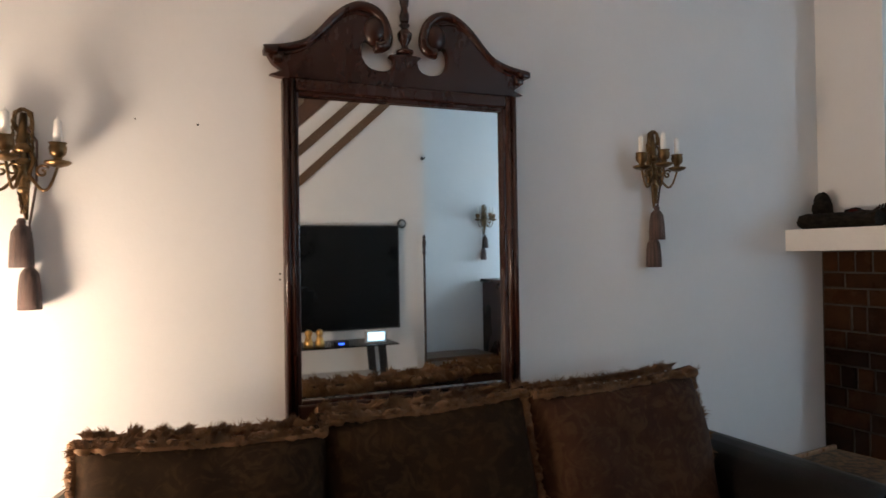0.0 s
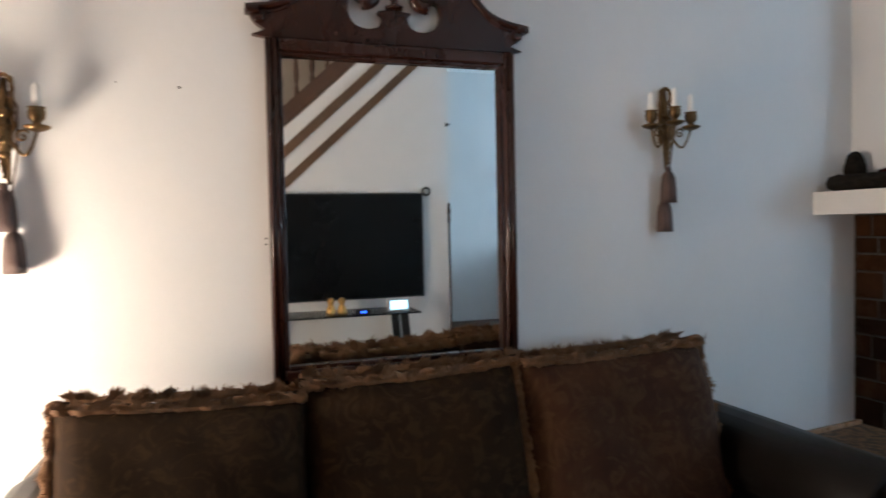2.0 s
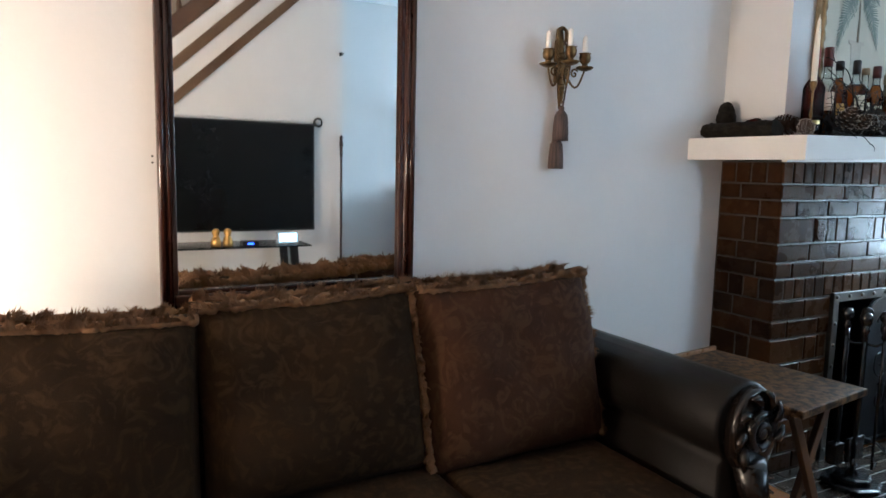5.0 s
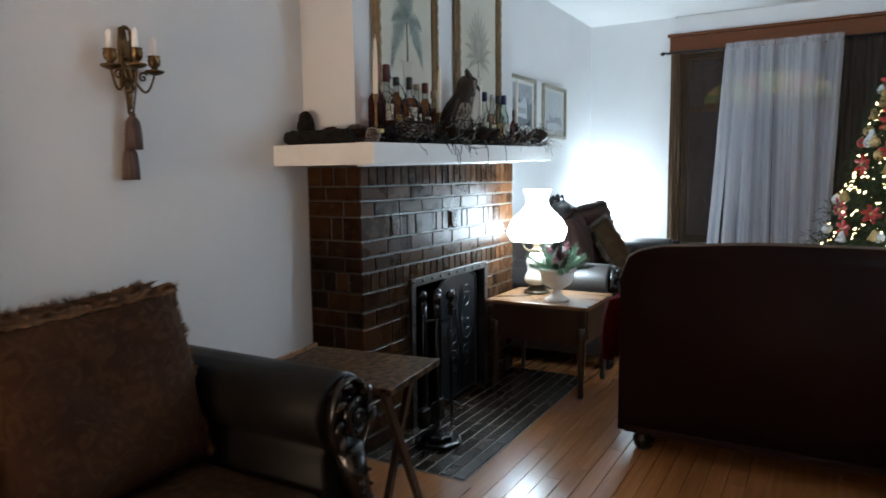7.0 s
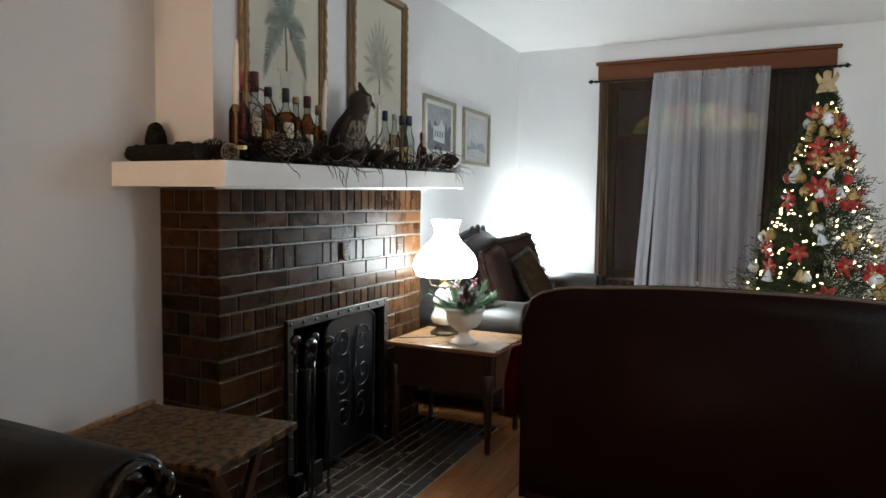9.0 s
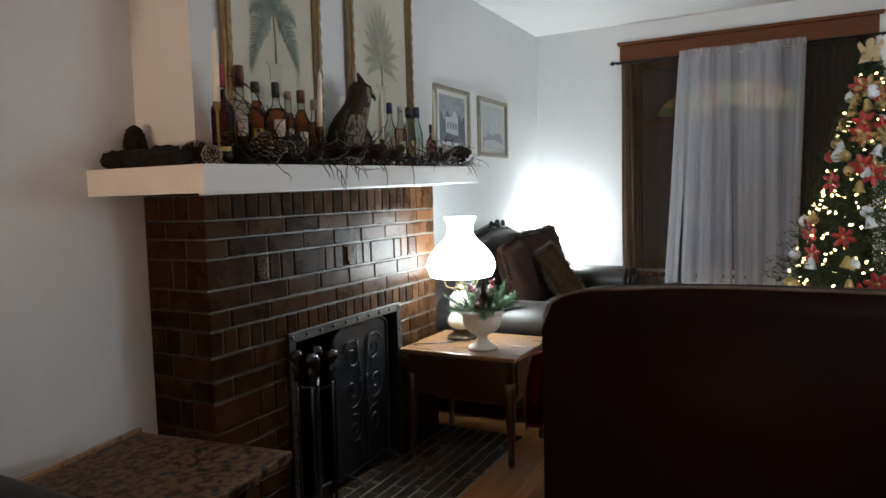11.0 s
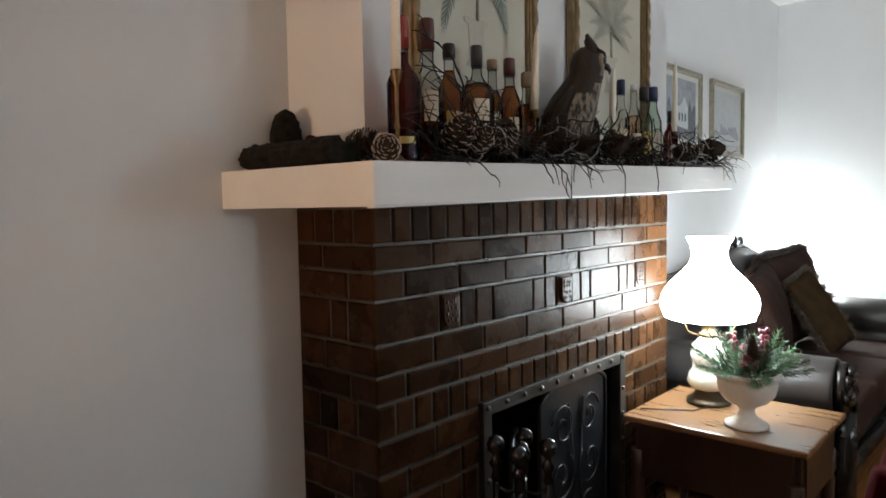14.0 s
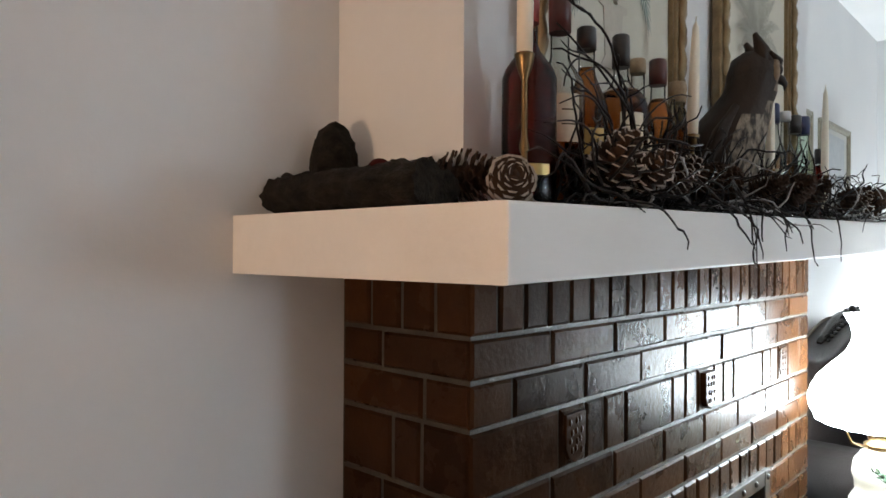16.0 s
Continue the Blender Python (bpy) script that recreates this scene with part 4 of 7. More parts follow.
def back_cushion(s, name, x, y, z, w, h, t, lean, tilt, seed, mt, sag=0.01, trim=None, trim_len=0.028, turn=0, label="", sides=("t", "l", "r")):
    bm = cushion_mesh(w, h, t, sag, seed)
    m = pose(x, y, z, -lean, tilt, turn)
    bm.transform(m)
    c = part(name, bm, mt, s, label)
    bm = fringe_mesh(w * 0.95, h * 0.98, seed, trim_len, sag=sag, sides=("t",))
    bm.transform(Matrix.Translation((0, -0.045, -0.016)))
    if len(sides) > 1:
        flank = fringe_mesh(w * 0.985, h * 0.97, seed + 20, trim_len * 0.7, dens=300, sides=[q for q in sides if q != "t"])
        spare = bpy.data.meshes.new("flank"); flank.to_mesh(spare); flank.free()
        bm.from_mesh(spare); bpy.data.meshes.remove(spare)
    bm.transform(m)
    part("fringe", bm, trim or M["fringe"], c, "shaggy eyelash fringe")
    bm = fringe_mesh(w * 0.95, h, seed + 50, trim_len * 1.1, sag=sag, sides=("t",))
    bm.transform(m @ Matrix.Translation((0, 0.075, 0.004)))
    part("rear_fringe", bm, trim or M["fringe"], c, "shaggy eyelash fringe")
    return c


SX = 0.865                                   # middle of the long sofa
long_sofa = sofa("long_sofa", SX, 2.085, 0, 2.17, "long dark leather sofa with brown paisley back cushions below the mirror", M["leather"], crest=False, back_h=0.775, hump=0.065, depth=0.86, arm_h=0.69, drop=0.16, seat_z=0.39)
SY = 2.085
for (xa, xb, ztop, mt, sd, tl, dy) in ((-0.074, 0.520, 0.896, "chenille", 11, 2.5, 0.0), (0.509, 1.130, 0.917, "chenille", 12, -1.5, 0.010), (1.108, 1.735, 0.936, "chenille_rust", 13, -2.0, -0.03)):
    h = ztop - 0.375
    back_cushion(long_sofa, "back_cushion", (xa + xb) / 2 - SX, 1.804 + dy - SY, 0.375 + h / 2 - 0.01, xb - xa, h, 0.20, 14, tl, sd, M[mt], trim_len=0.034, sides={11: ("t", "l"), 12: ("t",), 13: ("t", "l", "r")}[sd], label="plump fringed back cushion in brown paisley weave")

loveseat = sofa("loveseat", 3.30, 0.05, 90, 1.60, "oxblood leather loveseat seen from its plain back, with light piping", M["leather_red"], crest=False, back_h=0.885, hump=0.075, depth=0.86, arm_h=0.66, seats=2, dome=True)
# rear of the loveseat faces the long sofa: turn it so that its front looks to the window
loveseat.matrix_basis = pose(3.30, 0.05, 0, 0, 0, 90)
back_cushion(loveseat, "back_cushion", 0.38, -0.27, 0.675, 0.50, 0.44, 0.16, 14, 2, 21, M["chenille"], trim=M["fur"], trim_len=0.045)
back_cushion(loveseat, "back_cushion", -0.25, -0.27, 0.665, 0.50, 0.42, 0.16, 14, -2, 22, M["chenille"], trim=M["fur"], trim_len=0.045)

far_sofa = sofa("carved_sofa", 5.50, 2.05, 0, 2.12, "dark leather sofa with a carved crest, beside the lamp table", M["leather_lamplit"], back_h=0.93, hump=0.10, depth=0.84, arm_h=0.68, seats=3, seat_mt=M["cushion_dark"])

def loose_cushion(name, x, y, z, w, h, t, rot, seed, mt, trim, trim_len, label, sides=("t", "l", "r")):
    c = thing(name, x, y, z, 0, label, "cushion", "sofa cushions")
    bm = cushion_mesh(w, h, t, 0.01, seed); bm.transform(pose(0, 0, 0, *rot))
    body = part("cover", bm, mt, c)
    bm = fringe_mesh(w * 0.98, h * 0.98, seed, trim_len, sides=sides); bm.transform(pose(0, 0, 0, *rot))
    part("fringe", bm, trim, c)
    return c
loose_cushion("cushion", 5.32, 1.72, 0.705, 0.54, 0.50, 0.17, (-16, -4, 10), 31, M["cushion_dark"], M["cushion_dark"], 0.008, "plain dusky plum cushion leaning on the carved sofa's back")
loose_cushion("cushion", 5.93, 1.77, 0.725, 0.56, 0.53, 0.17, (-14, -6, -14), 32, M["cushion_dark"], M["fur"], 0.055, "dusky brown cushion with a shaggy fur edge")
loose_cushion("cushion", 5.83, 1.60, 0.660, 0.22, 0.47, 0.12, (-22, -24, -24), 33, M["gold_cloth"], M["fur"], 0.040, "slim tan-gold cushion with fur trim leaning askew")

# red throw over the loveseat's arm
def throw():
    bm = B()
    rows = []
    for j in range(15):
        v = j / 14
        row = []
        for i in range(13):
            u = i / 12
            x = 3.40 + 0.34 * u
            if v < 0.35:
                y, z = 0.66 + 0.265 * v / 0.35, 0.676 + 0.012 * math.sin(v * 9)
            else:
                w_ = (v - 0.35) / 0.65
                y, z = 0.925 + 0.020 * math.sin(u * 14) + 0.030 * math.sin(math.pi * 0.6 * w_), 0.668 - 0.30 * w_ - 0.05 * u * w_
            row.append(bm.verts.new((x + 0.012 * math.sin(v * 8), y, z + 0.006 * math.sin(u * 11))))
        rows.append(row)
    for a, b in zip(rows, rows[1:]):
        for i in range(12):
            bm.faces.new((a[i], a[i + 1], b[i + 1], b[i]))
    bmesh.ops.solidify(bm, geom=bm.faces[:], thickness=0.008)
    return smooth(bm)
solid("throw_blanket", throw(), M["throw"], "dark red throw draped over the loveseat's arm", "blanket")

# ---- sconces ----
def sconce():
    s = thing("wall_sconce", 0, 0, 0, 0, "aged brass three-candle wall sconce with hanging silk tassels", "sconce", "wall sconces")
    bm = B()   # ribbon-tied stem: z 0 is the candle cups' height
    tube(bm, [(0, -0.02, 0.12), (-0.004, -0.028, 0.05), (0, -0.03, -0.02), (0.002, -0.026, -0.10), (0.004, -0.02, -0.15)], [0.008, 0.013, 0.016, 0.010, 0.004], 10)
    for sg_ in (-1, 1):
        tube(bm, [(0, -0.024, 0.13), (sg_ * 0.018, -0.026, 0.12), (sg_ * 0.020, -0.026, 0.09), (sg_ * 0.006, -0.026, 0.065), (0, -0.03, 0.05)], 0.0055, 6)
        tube(bm, [(sg_ * 0.012, -0.03, 0.03), (sg_ * 0.024, -0.036, 0.0), (sg_ * 0.014, -0.036, -0.03), (0, -0.034, -0.045)], 0.006, 6)
    for k in range(4):
        ball(bm, (0, -0.034, 0.03 - 0.035 * k), 0.018 - 0.002 * k, 8, 6, (1.2, 0.8, 0.8))
    box(bm, -0.012, 0.012, -0.012, 0.0, -0.06, 0.09, bev=0.004)
    part("stem", smooth(bm), M["brass"], s)
    for sg_ in (-1, 1):          # twisted rope that loops over the top and runs down both sides
        bm = B()
        for ph in (0.0, math.pi):
            pts = []
            for k in range(61):
                u = k / 60
                z = 0.130 - 0.265 * u
                x = sg_ * 0.021 * min(1.0, (u * 9) ** 0.5) * (1 - max(0.0, u - 0.45) / 0.62)
                pts.append((x + 0.0026 * math.cos(ph + k * 0.85), -0.034 + 0.0026 * math.sin(ph + k * 0.85), z))
            tube(bm, pts, 0.0024, 5)
        part("rope", bm, M["brass"], s)
    for ax, ay, az in ((-0.080, -0.06, 0.0), (0.080, -0.06, 0.0), (-0.024, -0.110, 0.006)):
        bm = B()
        pts = []
        for k in range(13):
            u = k / 12
            pts.append((ax * u, -0.034 + (ay + 0.034) * u, -0.02 - 0.055 * math.sin(math.pi * u) + (az - 0.015 + 0.02) * u * u + 0.012 * math.sin(2 * math.pi * u)))
        tube(bm, pts, [0.0048 - 0.0012 * (k / 12) for k in range(13)], 7)
        sp = spiral(ax * 0.55, -0.03, 0.018, 1.2, 14, 0.6)
        tube(bm, [(a_, -0.034 + (ay + 0.034) * 0.55, b_) for a_, b_ in sp], 0.0035, 5)
        arm = part("branch", bm, M["brass"], s)
        bm = B()
        lathe(bm, [(0.006, az - 0.02), (0.024, az - 0.014), (0.032, az - 0.008), (0.030, az - 0.004), (0.010, az), (0.011, az + 0.006), (0.019, az + 0.014), (0.021, az + 0.030), (0.018, az + 0.038), (0.022, az + 0.043), (0.012, az + 0.043)], 18, Matrix.Translation((ax, ay, 0)))
        part("candle_cup", bm, M["brass"], s)
        bm = B()
        lathe(bm, [(0.0105, az + 0.040), (0.0098, az + 0.075), (0.0088, az + 0.098), (0.0045, az + 0.103), (0.0012, az + 0.104), (0.0010, az + 0.110)], 12, Matrix.Translation((ax, ay, 0)))
        part("candle", bm, M["candle_white"], s, "short white candle")
    bm = B()
    tube(bm, [(0.01, -0.03, 0.08), (0.03, -0.032, 0.05), (0.028, -0.03, -0.06), (0.012, -0.028, -0.16), (0.014, -0.028, -0.21)], 0.0035, 6)
    part("cord", bm, M["tassel"], s)
    for (tx, z1, ln, r) in ((0.005, -0.160, 0.106, 0.028), (0.022, -0.268, 0.104, 0.027)):
        bm = B()
        lathe(bm, [(r * 1.02, z1 - ln), (r, z1 - ln * 0.72), (r * 0.93, z1 - ln * 0.40), (r * 0.82, z1 - ln * 0.16), (r * 0.55, z1 - ln * 0.03), (r * 0.34, z1 + 0.002), (r * 0.40, z1 + 0.010), (0.006, z1 + 0.018)], 28, Matrix.Translation((tx, -0.034, 0)), wave=lambda a, k: 1 + (0.05 if k < 3 else 0.02) * math.sin(14 * a))
        part("tassel", bm, M["tassel"], s)
    return s
sc = sconce()
sc.matrix_basis = pose(-0.188, NY, 1.557)
sc2 = copy_thing(sc, pose(1.790, NY, 1.612))
low = [o for o in sc2.children if o.name.startswith("tassel")][-1]
low.matrix_basis = pose(-0.030, 0.004, 0.006)
for o in sc.children:
    if o.name.startswith("tassel"): o.matrix_basis = pose(-0.010, 0, -0.004)
bm = B()
for x, z, r in ((0.227, 1.675, 0.0034), (0.068, 1.682, 0.0018), (0.446, 1.255, 0.003), (0.446, 1.238, 0.003)):
    b2 = B(); lathe(b2, [(r * 0.6, 0), (r * 0.6, 0.008), (r, 0.009), (r * 0.9, 0.012), (0.0008, 0.0125)], 8, Matrix.Translation((x, NY, z)) @ Matrix.Rotation(radians(90), 4, "X"))
    solid("nail", b2, M["iron"], "bare nail driven into the plaster wall", "nail", group="wall nails")
bm.free()

# ---- end table with the crossed legs ----
et = thing("end_table", 2.27, 1.565, 0, 7, "small stand with a mottled brown stone top and crossed wooden legs", "end table")
bm = B(); box(bm, -0.205, 0.205, -0.275, 0.275, 0.535, 0.560, bev=0.006)
part("tabletop", bm, M["granite"], et, "mottled brown stone top")
bm = B(); box(bm, -0.205, 0.212, 0.277, 0.292, 0.532, 0.572, bev=0.004)
part("back_lip", bm, M["table_wood"], et, "honey wooden back lip")
for yy in (-0.20, 0.20):
    for sg_ in (-1, 1):
        bm = B()
        m = Matrix.Translation((0, yy + sg_ * 0.012, 0.268)) @ Matrix.Rotation(sg_ * radians(28), 4, "Y")
        box(bm, -0.017, 0.017, -0.010, 0.010, -0.295, 0.300, bev=0.003, m=m)
        part("leg", bm, M["table_dark"], et)
for sg_ in (-1, 1):
    bm = B(); box(bm, sg_ * 0.145 - 0.012, sg_ * 0.145 + 0.012, -0.21, 0.21, 0.505, 0.533, bev=0.003)
    part("stretcher", bm, M["table_dark"], et)

# ---- lamp table, lamp and urn ----
lt = thing("lamp_table", 4.11, 1.485, 0, 0, "square honey-topped wooden side table with a deep apron", "side table")
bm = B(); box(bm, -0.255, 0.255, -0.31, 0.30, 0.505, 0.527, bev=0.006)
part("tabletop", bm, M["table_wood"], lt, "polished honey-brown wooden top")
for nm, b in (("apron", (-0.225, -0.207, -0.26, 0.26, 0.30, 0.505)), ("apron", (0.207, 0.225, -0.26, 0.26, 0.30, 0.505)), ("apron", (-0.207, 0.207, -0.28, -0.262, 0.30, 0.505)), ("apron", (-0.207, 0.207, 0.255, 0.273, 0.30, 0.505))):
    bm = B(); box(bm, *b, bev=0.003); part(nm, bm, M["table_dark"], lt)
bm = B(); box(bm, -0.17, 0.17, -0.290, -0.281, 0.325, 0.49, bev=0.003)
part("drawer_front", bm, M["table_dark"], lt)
for fx in (-0.21, 0.21):
    for fy in (-0.265, 0.26):
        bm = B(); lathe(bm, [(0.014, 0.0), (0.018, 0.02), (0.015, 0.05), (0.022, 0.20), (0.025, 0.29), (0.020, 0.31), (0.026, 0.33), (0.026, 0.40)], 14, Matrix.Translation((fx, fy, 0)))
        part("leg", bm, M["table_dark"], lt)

lamp = thing("table_lamp", 4.19, 1.60, 0.527, 0, "lit hurricane lamp with a ruffled milk-glass shade on the side table", "table lamp")
bm = B(); lathe(bm, [(0.080, 0.0), (0.084, 0.008), (0.078, 0.016), (0.060, 0.024), (0.050, 0.042), (0.040, 0.05)], 8)
part("foot", bm, M["bronze"], lamp)
bm = B(); lathe(bm, [(0.035, 0.05), (0.066, 0.062), (0.078, 0.085), (0.072, 0.11), (0.058, 0.135), (0.060, 0.16), (0.066, 0.185), (0.060, 0.22), (0.040, 0.245), (0.026, 0.255)], 28)
part("font", smooth(bm), M["lampglass"], lamp, "cream china oil font")
bm = B()
lathe(bm, [(0.026, 0.254), (0.036, 0.258), (0.036, 0.268), (0.024, 0.275), (0.028, 0.30), (0.030, 0.312)], 20)
for k in range(3):
    a = 2.1 * k + 0.4
    tube(bm, [(0.03 * math.cos(a), 0.03 * math.sin(a), 0.26), (0.085 * math.cos(a), 0.085 * math.sin(a), 0.275), (0.105 * math.cos(a), 0.105 * math.sin(a), 0.315), (0.15 * math.cos(a), 0.15 * math.sin(a), 0.332)], 0.0035, 6)
part("burner", bm, M["brass"], lamp)
bm = B()
prof = [(0.134, 0.338), (0.146, 0.324), (0.158, 0.330), (0.164, 0.345), (0.174, 0.364), (0.177, 0.386), (0.169, 0.416), (0.150, 0.450), (0.123, 0.480), (0.097, 0.505), (0.077, 0.528), (0.066, 0.552), (0.064, 0.578), (0.069, 0.602), (0.077, 0.622), (0.081, 0.632), (0.074, 0.628)]
lathe(bm, prof, 60, wave=lambda a, k: 1 + (0.05 * math.sin(16 * a) if k > 13 else 0.03 * math.sin(16 * a) if k < 3 else 0.008 * math.sin(16 * a)))
shade = part("shade", smooth(bm), M["shade_white"], lamp, "glowing white milk-glass shade with ruffled rims")
bm = B(); tube(bm, [(-0.06, -0.03, 0.006), (-0.14, 0.0, 0.004), (-0.2, 0.09, 0.004), (-0.24, 0.16, 0.004)], 0.003, 6)
part("cord", bm, M["black"], lamp)

urn = thing("planter_urn", 4.00, 1.40, 0.527, 0, "white stone pedestal urn of pine sprigs and berries", "urn")
bm = B(); lathe(bm, [(0.078, 0.0), (0.082, 0.008), (0.078, 0.016), (0.056, 0.026), (0.036, 0.042), (0.029, 0.060), (0.030, 0.072), (0.046, 0.082), (0.078, 0.098), (0.099, 0.122), (0.108, 0.150), (0.111, 0.176), (0.114, 0.186), (0.127, 0.192), (0.130, 0.203), (0.124, 0.211), (0.110, 0.209), (0.104, 0.190)], 40, wave=lambda a, k: 1 + (0.020 * abs(math.sin(8 * a)) if 6 < k < 12 else 0.012 * math.cos(8 * a) if k < 4 else 0))
bm.transform(Matrix.Diagonal((0.86, 0.86, 0.91, 1)))
part("bowl", smooth(bm), M["ceramic"], urn)
rnd = random.Random(5)
def sprig(bm, p, d, L, n=26, nl=0.032, w=0.0016):
    """A twig with needles all along it."""
    p, d = Vector(p), Vector(d).normalized()
    side = d.orthogonal().normalized()
    tube(bm, [p, p + d * L * 0.5 + Vector((0, 0, -0.004)), p + d * L + Vector((0, 0, -0.012))], 0.0022, 4, 0.4)
    for k in range(n):
        u = (k + 0.5) / n
        q = p + d * L * u
        a = k * 2.4
        out = (Matrix.Rotation(a, 3, d) @ side) * 0.85 + d * 0.75
        out.normalize()
        s_ = out.cross(d).normalized() * w
        tip = q + out * nl * (1.1 - 0.5 * u)
        vs = [bm.verts.new(q - s_), bm.verts.new(q + s_), bm.verts.new(tip)]
        bm.faces.new(vs)
for k in range(44):
    a = rnd.uniform(0, 6.28)
    el = rnd.uniform(0.05, 1.15)
    bm = B()
    sprig(bm, (0.05 * math.cos(a), 0.05 * math.sin(a), 0.178), (math.cos(a) * math.cos(el), math.sin(a) * math.cos(el), math.sin(el)), rnd.uniform(0.10, 0.18), 52, 0.044, 0.0030)
    part("pine_sprig", bm, M["sprig"] if k % 3 else M["needle"], urn)
for k in range(6):
    a = k * 1.05 + 0.3
    bm = B()
    c0 = Vector((0.06 * math.cos(a), 0.06 * math.sin(a), 0.245 + 0.03 * (k % 3)))
    for q in range(9):
        ball(bm, c0 + Vector((rnd.uniform(-0.018, 0.018), rnd.uniform(-0.018, 0.018), rnd.uniform(-0.02, 0.028))), 0.0075, 7, 5)
    tube(bm, [(0.02 * math.cos(a), 0.02 * math.sin(a), 0.20), c0], 0.0022, 5)
    part("berry_cluster", bm, M["berry"], urn)

def pinecone(r, h, seed, frost=False):
    """Woody core with spiralled scales, open and broad on the frosted ones; z along the cone. Material 1 is the scales' tips."""
    bm = B()
    n = 52 if frost else 120
    lathe(bm, [(r * 0.2, 0), (r * 0.5, h * 0.2), (r * 0.52, h * 0.45), (r * 0.3, h * 0.8), (r * 0.05, h)], 10)
    rg = random.Random(seed)
    for k in range(n):
        u = k / n
        a = k * 2.39996 + rg.uniform(-0.12, 0.12)
        z = h * (0.03 + 0.92 * u)
        rr = r * (math.sin(math.pi * min(1, 0.18 + 0.82 * u) ** 0.85) * 0.62 + 0.2) * 1.25 * rg.uniform(0.93, 1.06)
        wd = r * (0.36 if frost else 0.24) * (1.05 - 0.55 * u) * rg.uniform(0.85, 1.1)
        lift = h * (0.03 + 0.09 * u) if frost else h * 0.07
        ca, sa = math.cos(a), math.sin(a)
        def P(ro, tg, zz):
            return bm.verts.new((ro * ca - tg * sa, ro * sa + tg * ca, zz))
        th = h * 0.022
        i0, i1 = P(rr * 0.30, -wd * 0.35, z), P(rr * 0.30, wd * 0.35, z)
        m0, m1 = P(rr * 0.80, -wd, z + lift * 0.6), P(rr * 0.80, wd, z + lift * 0.6)
        t0, t1 = P(rr * 1.02, -wd * 0.5, z + lift), P(rr * 1.02, wd * 0.5, z + lift)
        s0, s1 = P(rr * 1.0, -wd * 0.5, z + lift + th), P(rr * 1.0, wd * 0.5, z + lift + th)
        n0, n1 = P(rr * 0.90, -wd * 0.8, z + lift * 0.8 + th), P(rr * 0.90, wd * 0.8, z + lift * 0.8 + th)
        bm.faces.new((i0, i1, m1, m0))
        bm.faces.new((m0, m1, t1, t0))
        for fc in ((t0, t1, s1, s0), (s0, s1, n1, n0), (m0, t0, s0, n0), (m1, n1, s1, t1)):
            bm.faces.new(fc).material_index = 1
        bm.faces.new((n0, n1, i1, i0))
    return bm
def put_cone(r, h, x, y, z, rot, seed, frost, label):
    bm = pinecone(r, h, seed, frost)
    bm.transform(pose(0, 0, 0, *rot))
    lo = min(v.co.z for v in bm.verts)
    bm.transform(Matrix.Translation((0, 0, -lo)))
    return solid("pine_cone", bm, [M["cone"], M["cone_frost"] if frost else M["cone"]], label, "pine cone", group="mantel pine cones", at=(x, y, z))
bm = pinecone(0.034, 0.09, 3); bm.transform(Matrix.Translation((-0.045, -0.03, 0.235)))
part("cone", bm, [M["cone"], M["cone"]], urn)

# ---- mantel display ----
def on_mantel(x):
    return mantel_z(x) + 0.001
for x, y, r, L, rx in ((2.535, 1.905, 0.029, 0.32, 0), (2.598, 1.93, 0.027, 0.29, 4)):
    bm = B()
    n = 40
    rg = random.Random(int(x * 1000))
    tube(bm, [(0.004 * math.sin(k * 0.13), -L / 2 + L * k / n, r) for k in range(n + 1)], [r * (1 + 0.02 * math.sin(k * 0.2)) * (0.9 if k in (0, n) else 1) for k in range(n + 1)], 26)
    for v in bm.verts:
        q = Vector((v.co.x * 75, v.co.y * 28, v.co.z * 75))
        v.co += Vector((v.co.x, 0, v.co.z - r)).normalized() * 0.0065 * (noise.noise(q) + 0.6 * noise.noise(q * 2.3) + 0.4 * noise.noise(q * 4.7))
    solid("log", bm, M["bark"], "short bark-covered log lying on the mantel", "log", group="mantel logs", at=(x, y, on_mantel(x)), rz=rx)
bm = B(); lathe(bm, [(0.028, 0.0), (0.036, 0.012), (0.038, 0.030), (0.036, 0.050), (0.031, 0.070), (0.023, 0.088), (0.013, 0.099), (0.003, 0.103)], 30)
ball(bm, (0.030, -0.115, 0.006), 0.028, 16, 12, (1.1, 1.5, 0.9))
bmesh.ops.subdivide_edges(bm, edges=bm.edges[:], cuts=1, use_grid_fill=True)
for v in bm.verts:
    v.co += Vector((noise.noise(v.co * 75), noise.noise(v.co * 75 + Vector((5, 0, 0))), noise.noise(v.co * 75 + Vector((0, 7, 0))))) * 0.0065
solid("bark_ornament", smooth(bm), M["bark"], "lumpy dark bark ornament resting on the logs", "ornament", at=(2.618, 2.040, on_mantel(2.62) + 0.046))
bm = B()
for k in range(11):
    ball(bm, (-0.008 - 0.0028 * k, -0.004 * k + 0.006 * (k % 2), 0.006 - 0.006 * max(0, k - 3)), 0.0105, 12, 8, (0.7, 1.5, 0.9))
solid("felt_bow", smooth(bm), M["red_felt"], "small dull red felt bow on the logs", "bow", at=(2.570, 1.868, on_mantel(2.56) + 0.054))
put_cone(0.040, 0.125, 2.632, 1.845, on_mantel(2.63) + 0.002, (84, 0, 44), 1, False, "large brown pine cone lying on its side")
put_cone(0.030, 0.052, 2.628, 1.700, on_mantel(2.60), (80, 0, -42), 2, True, "white-frosted pine cone facing the room")
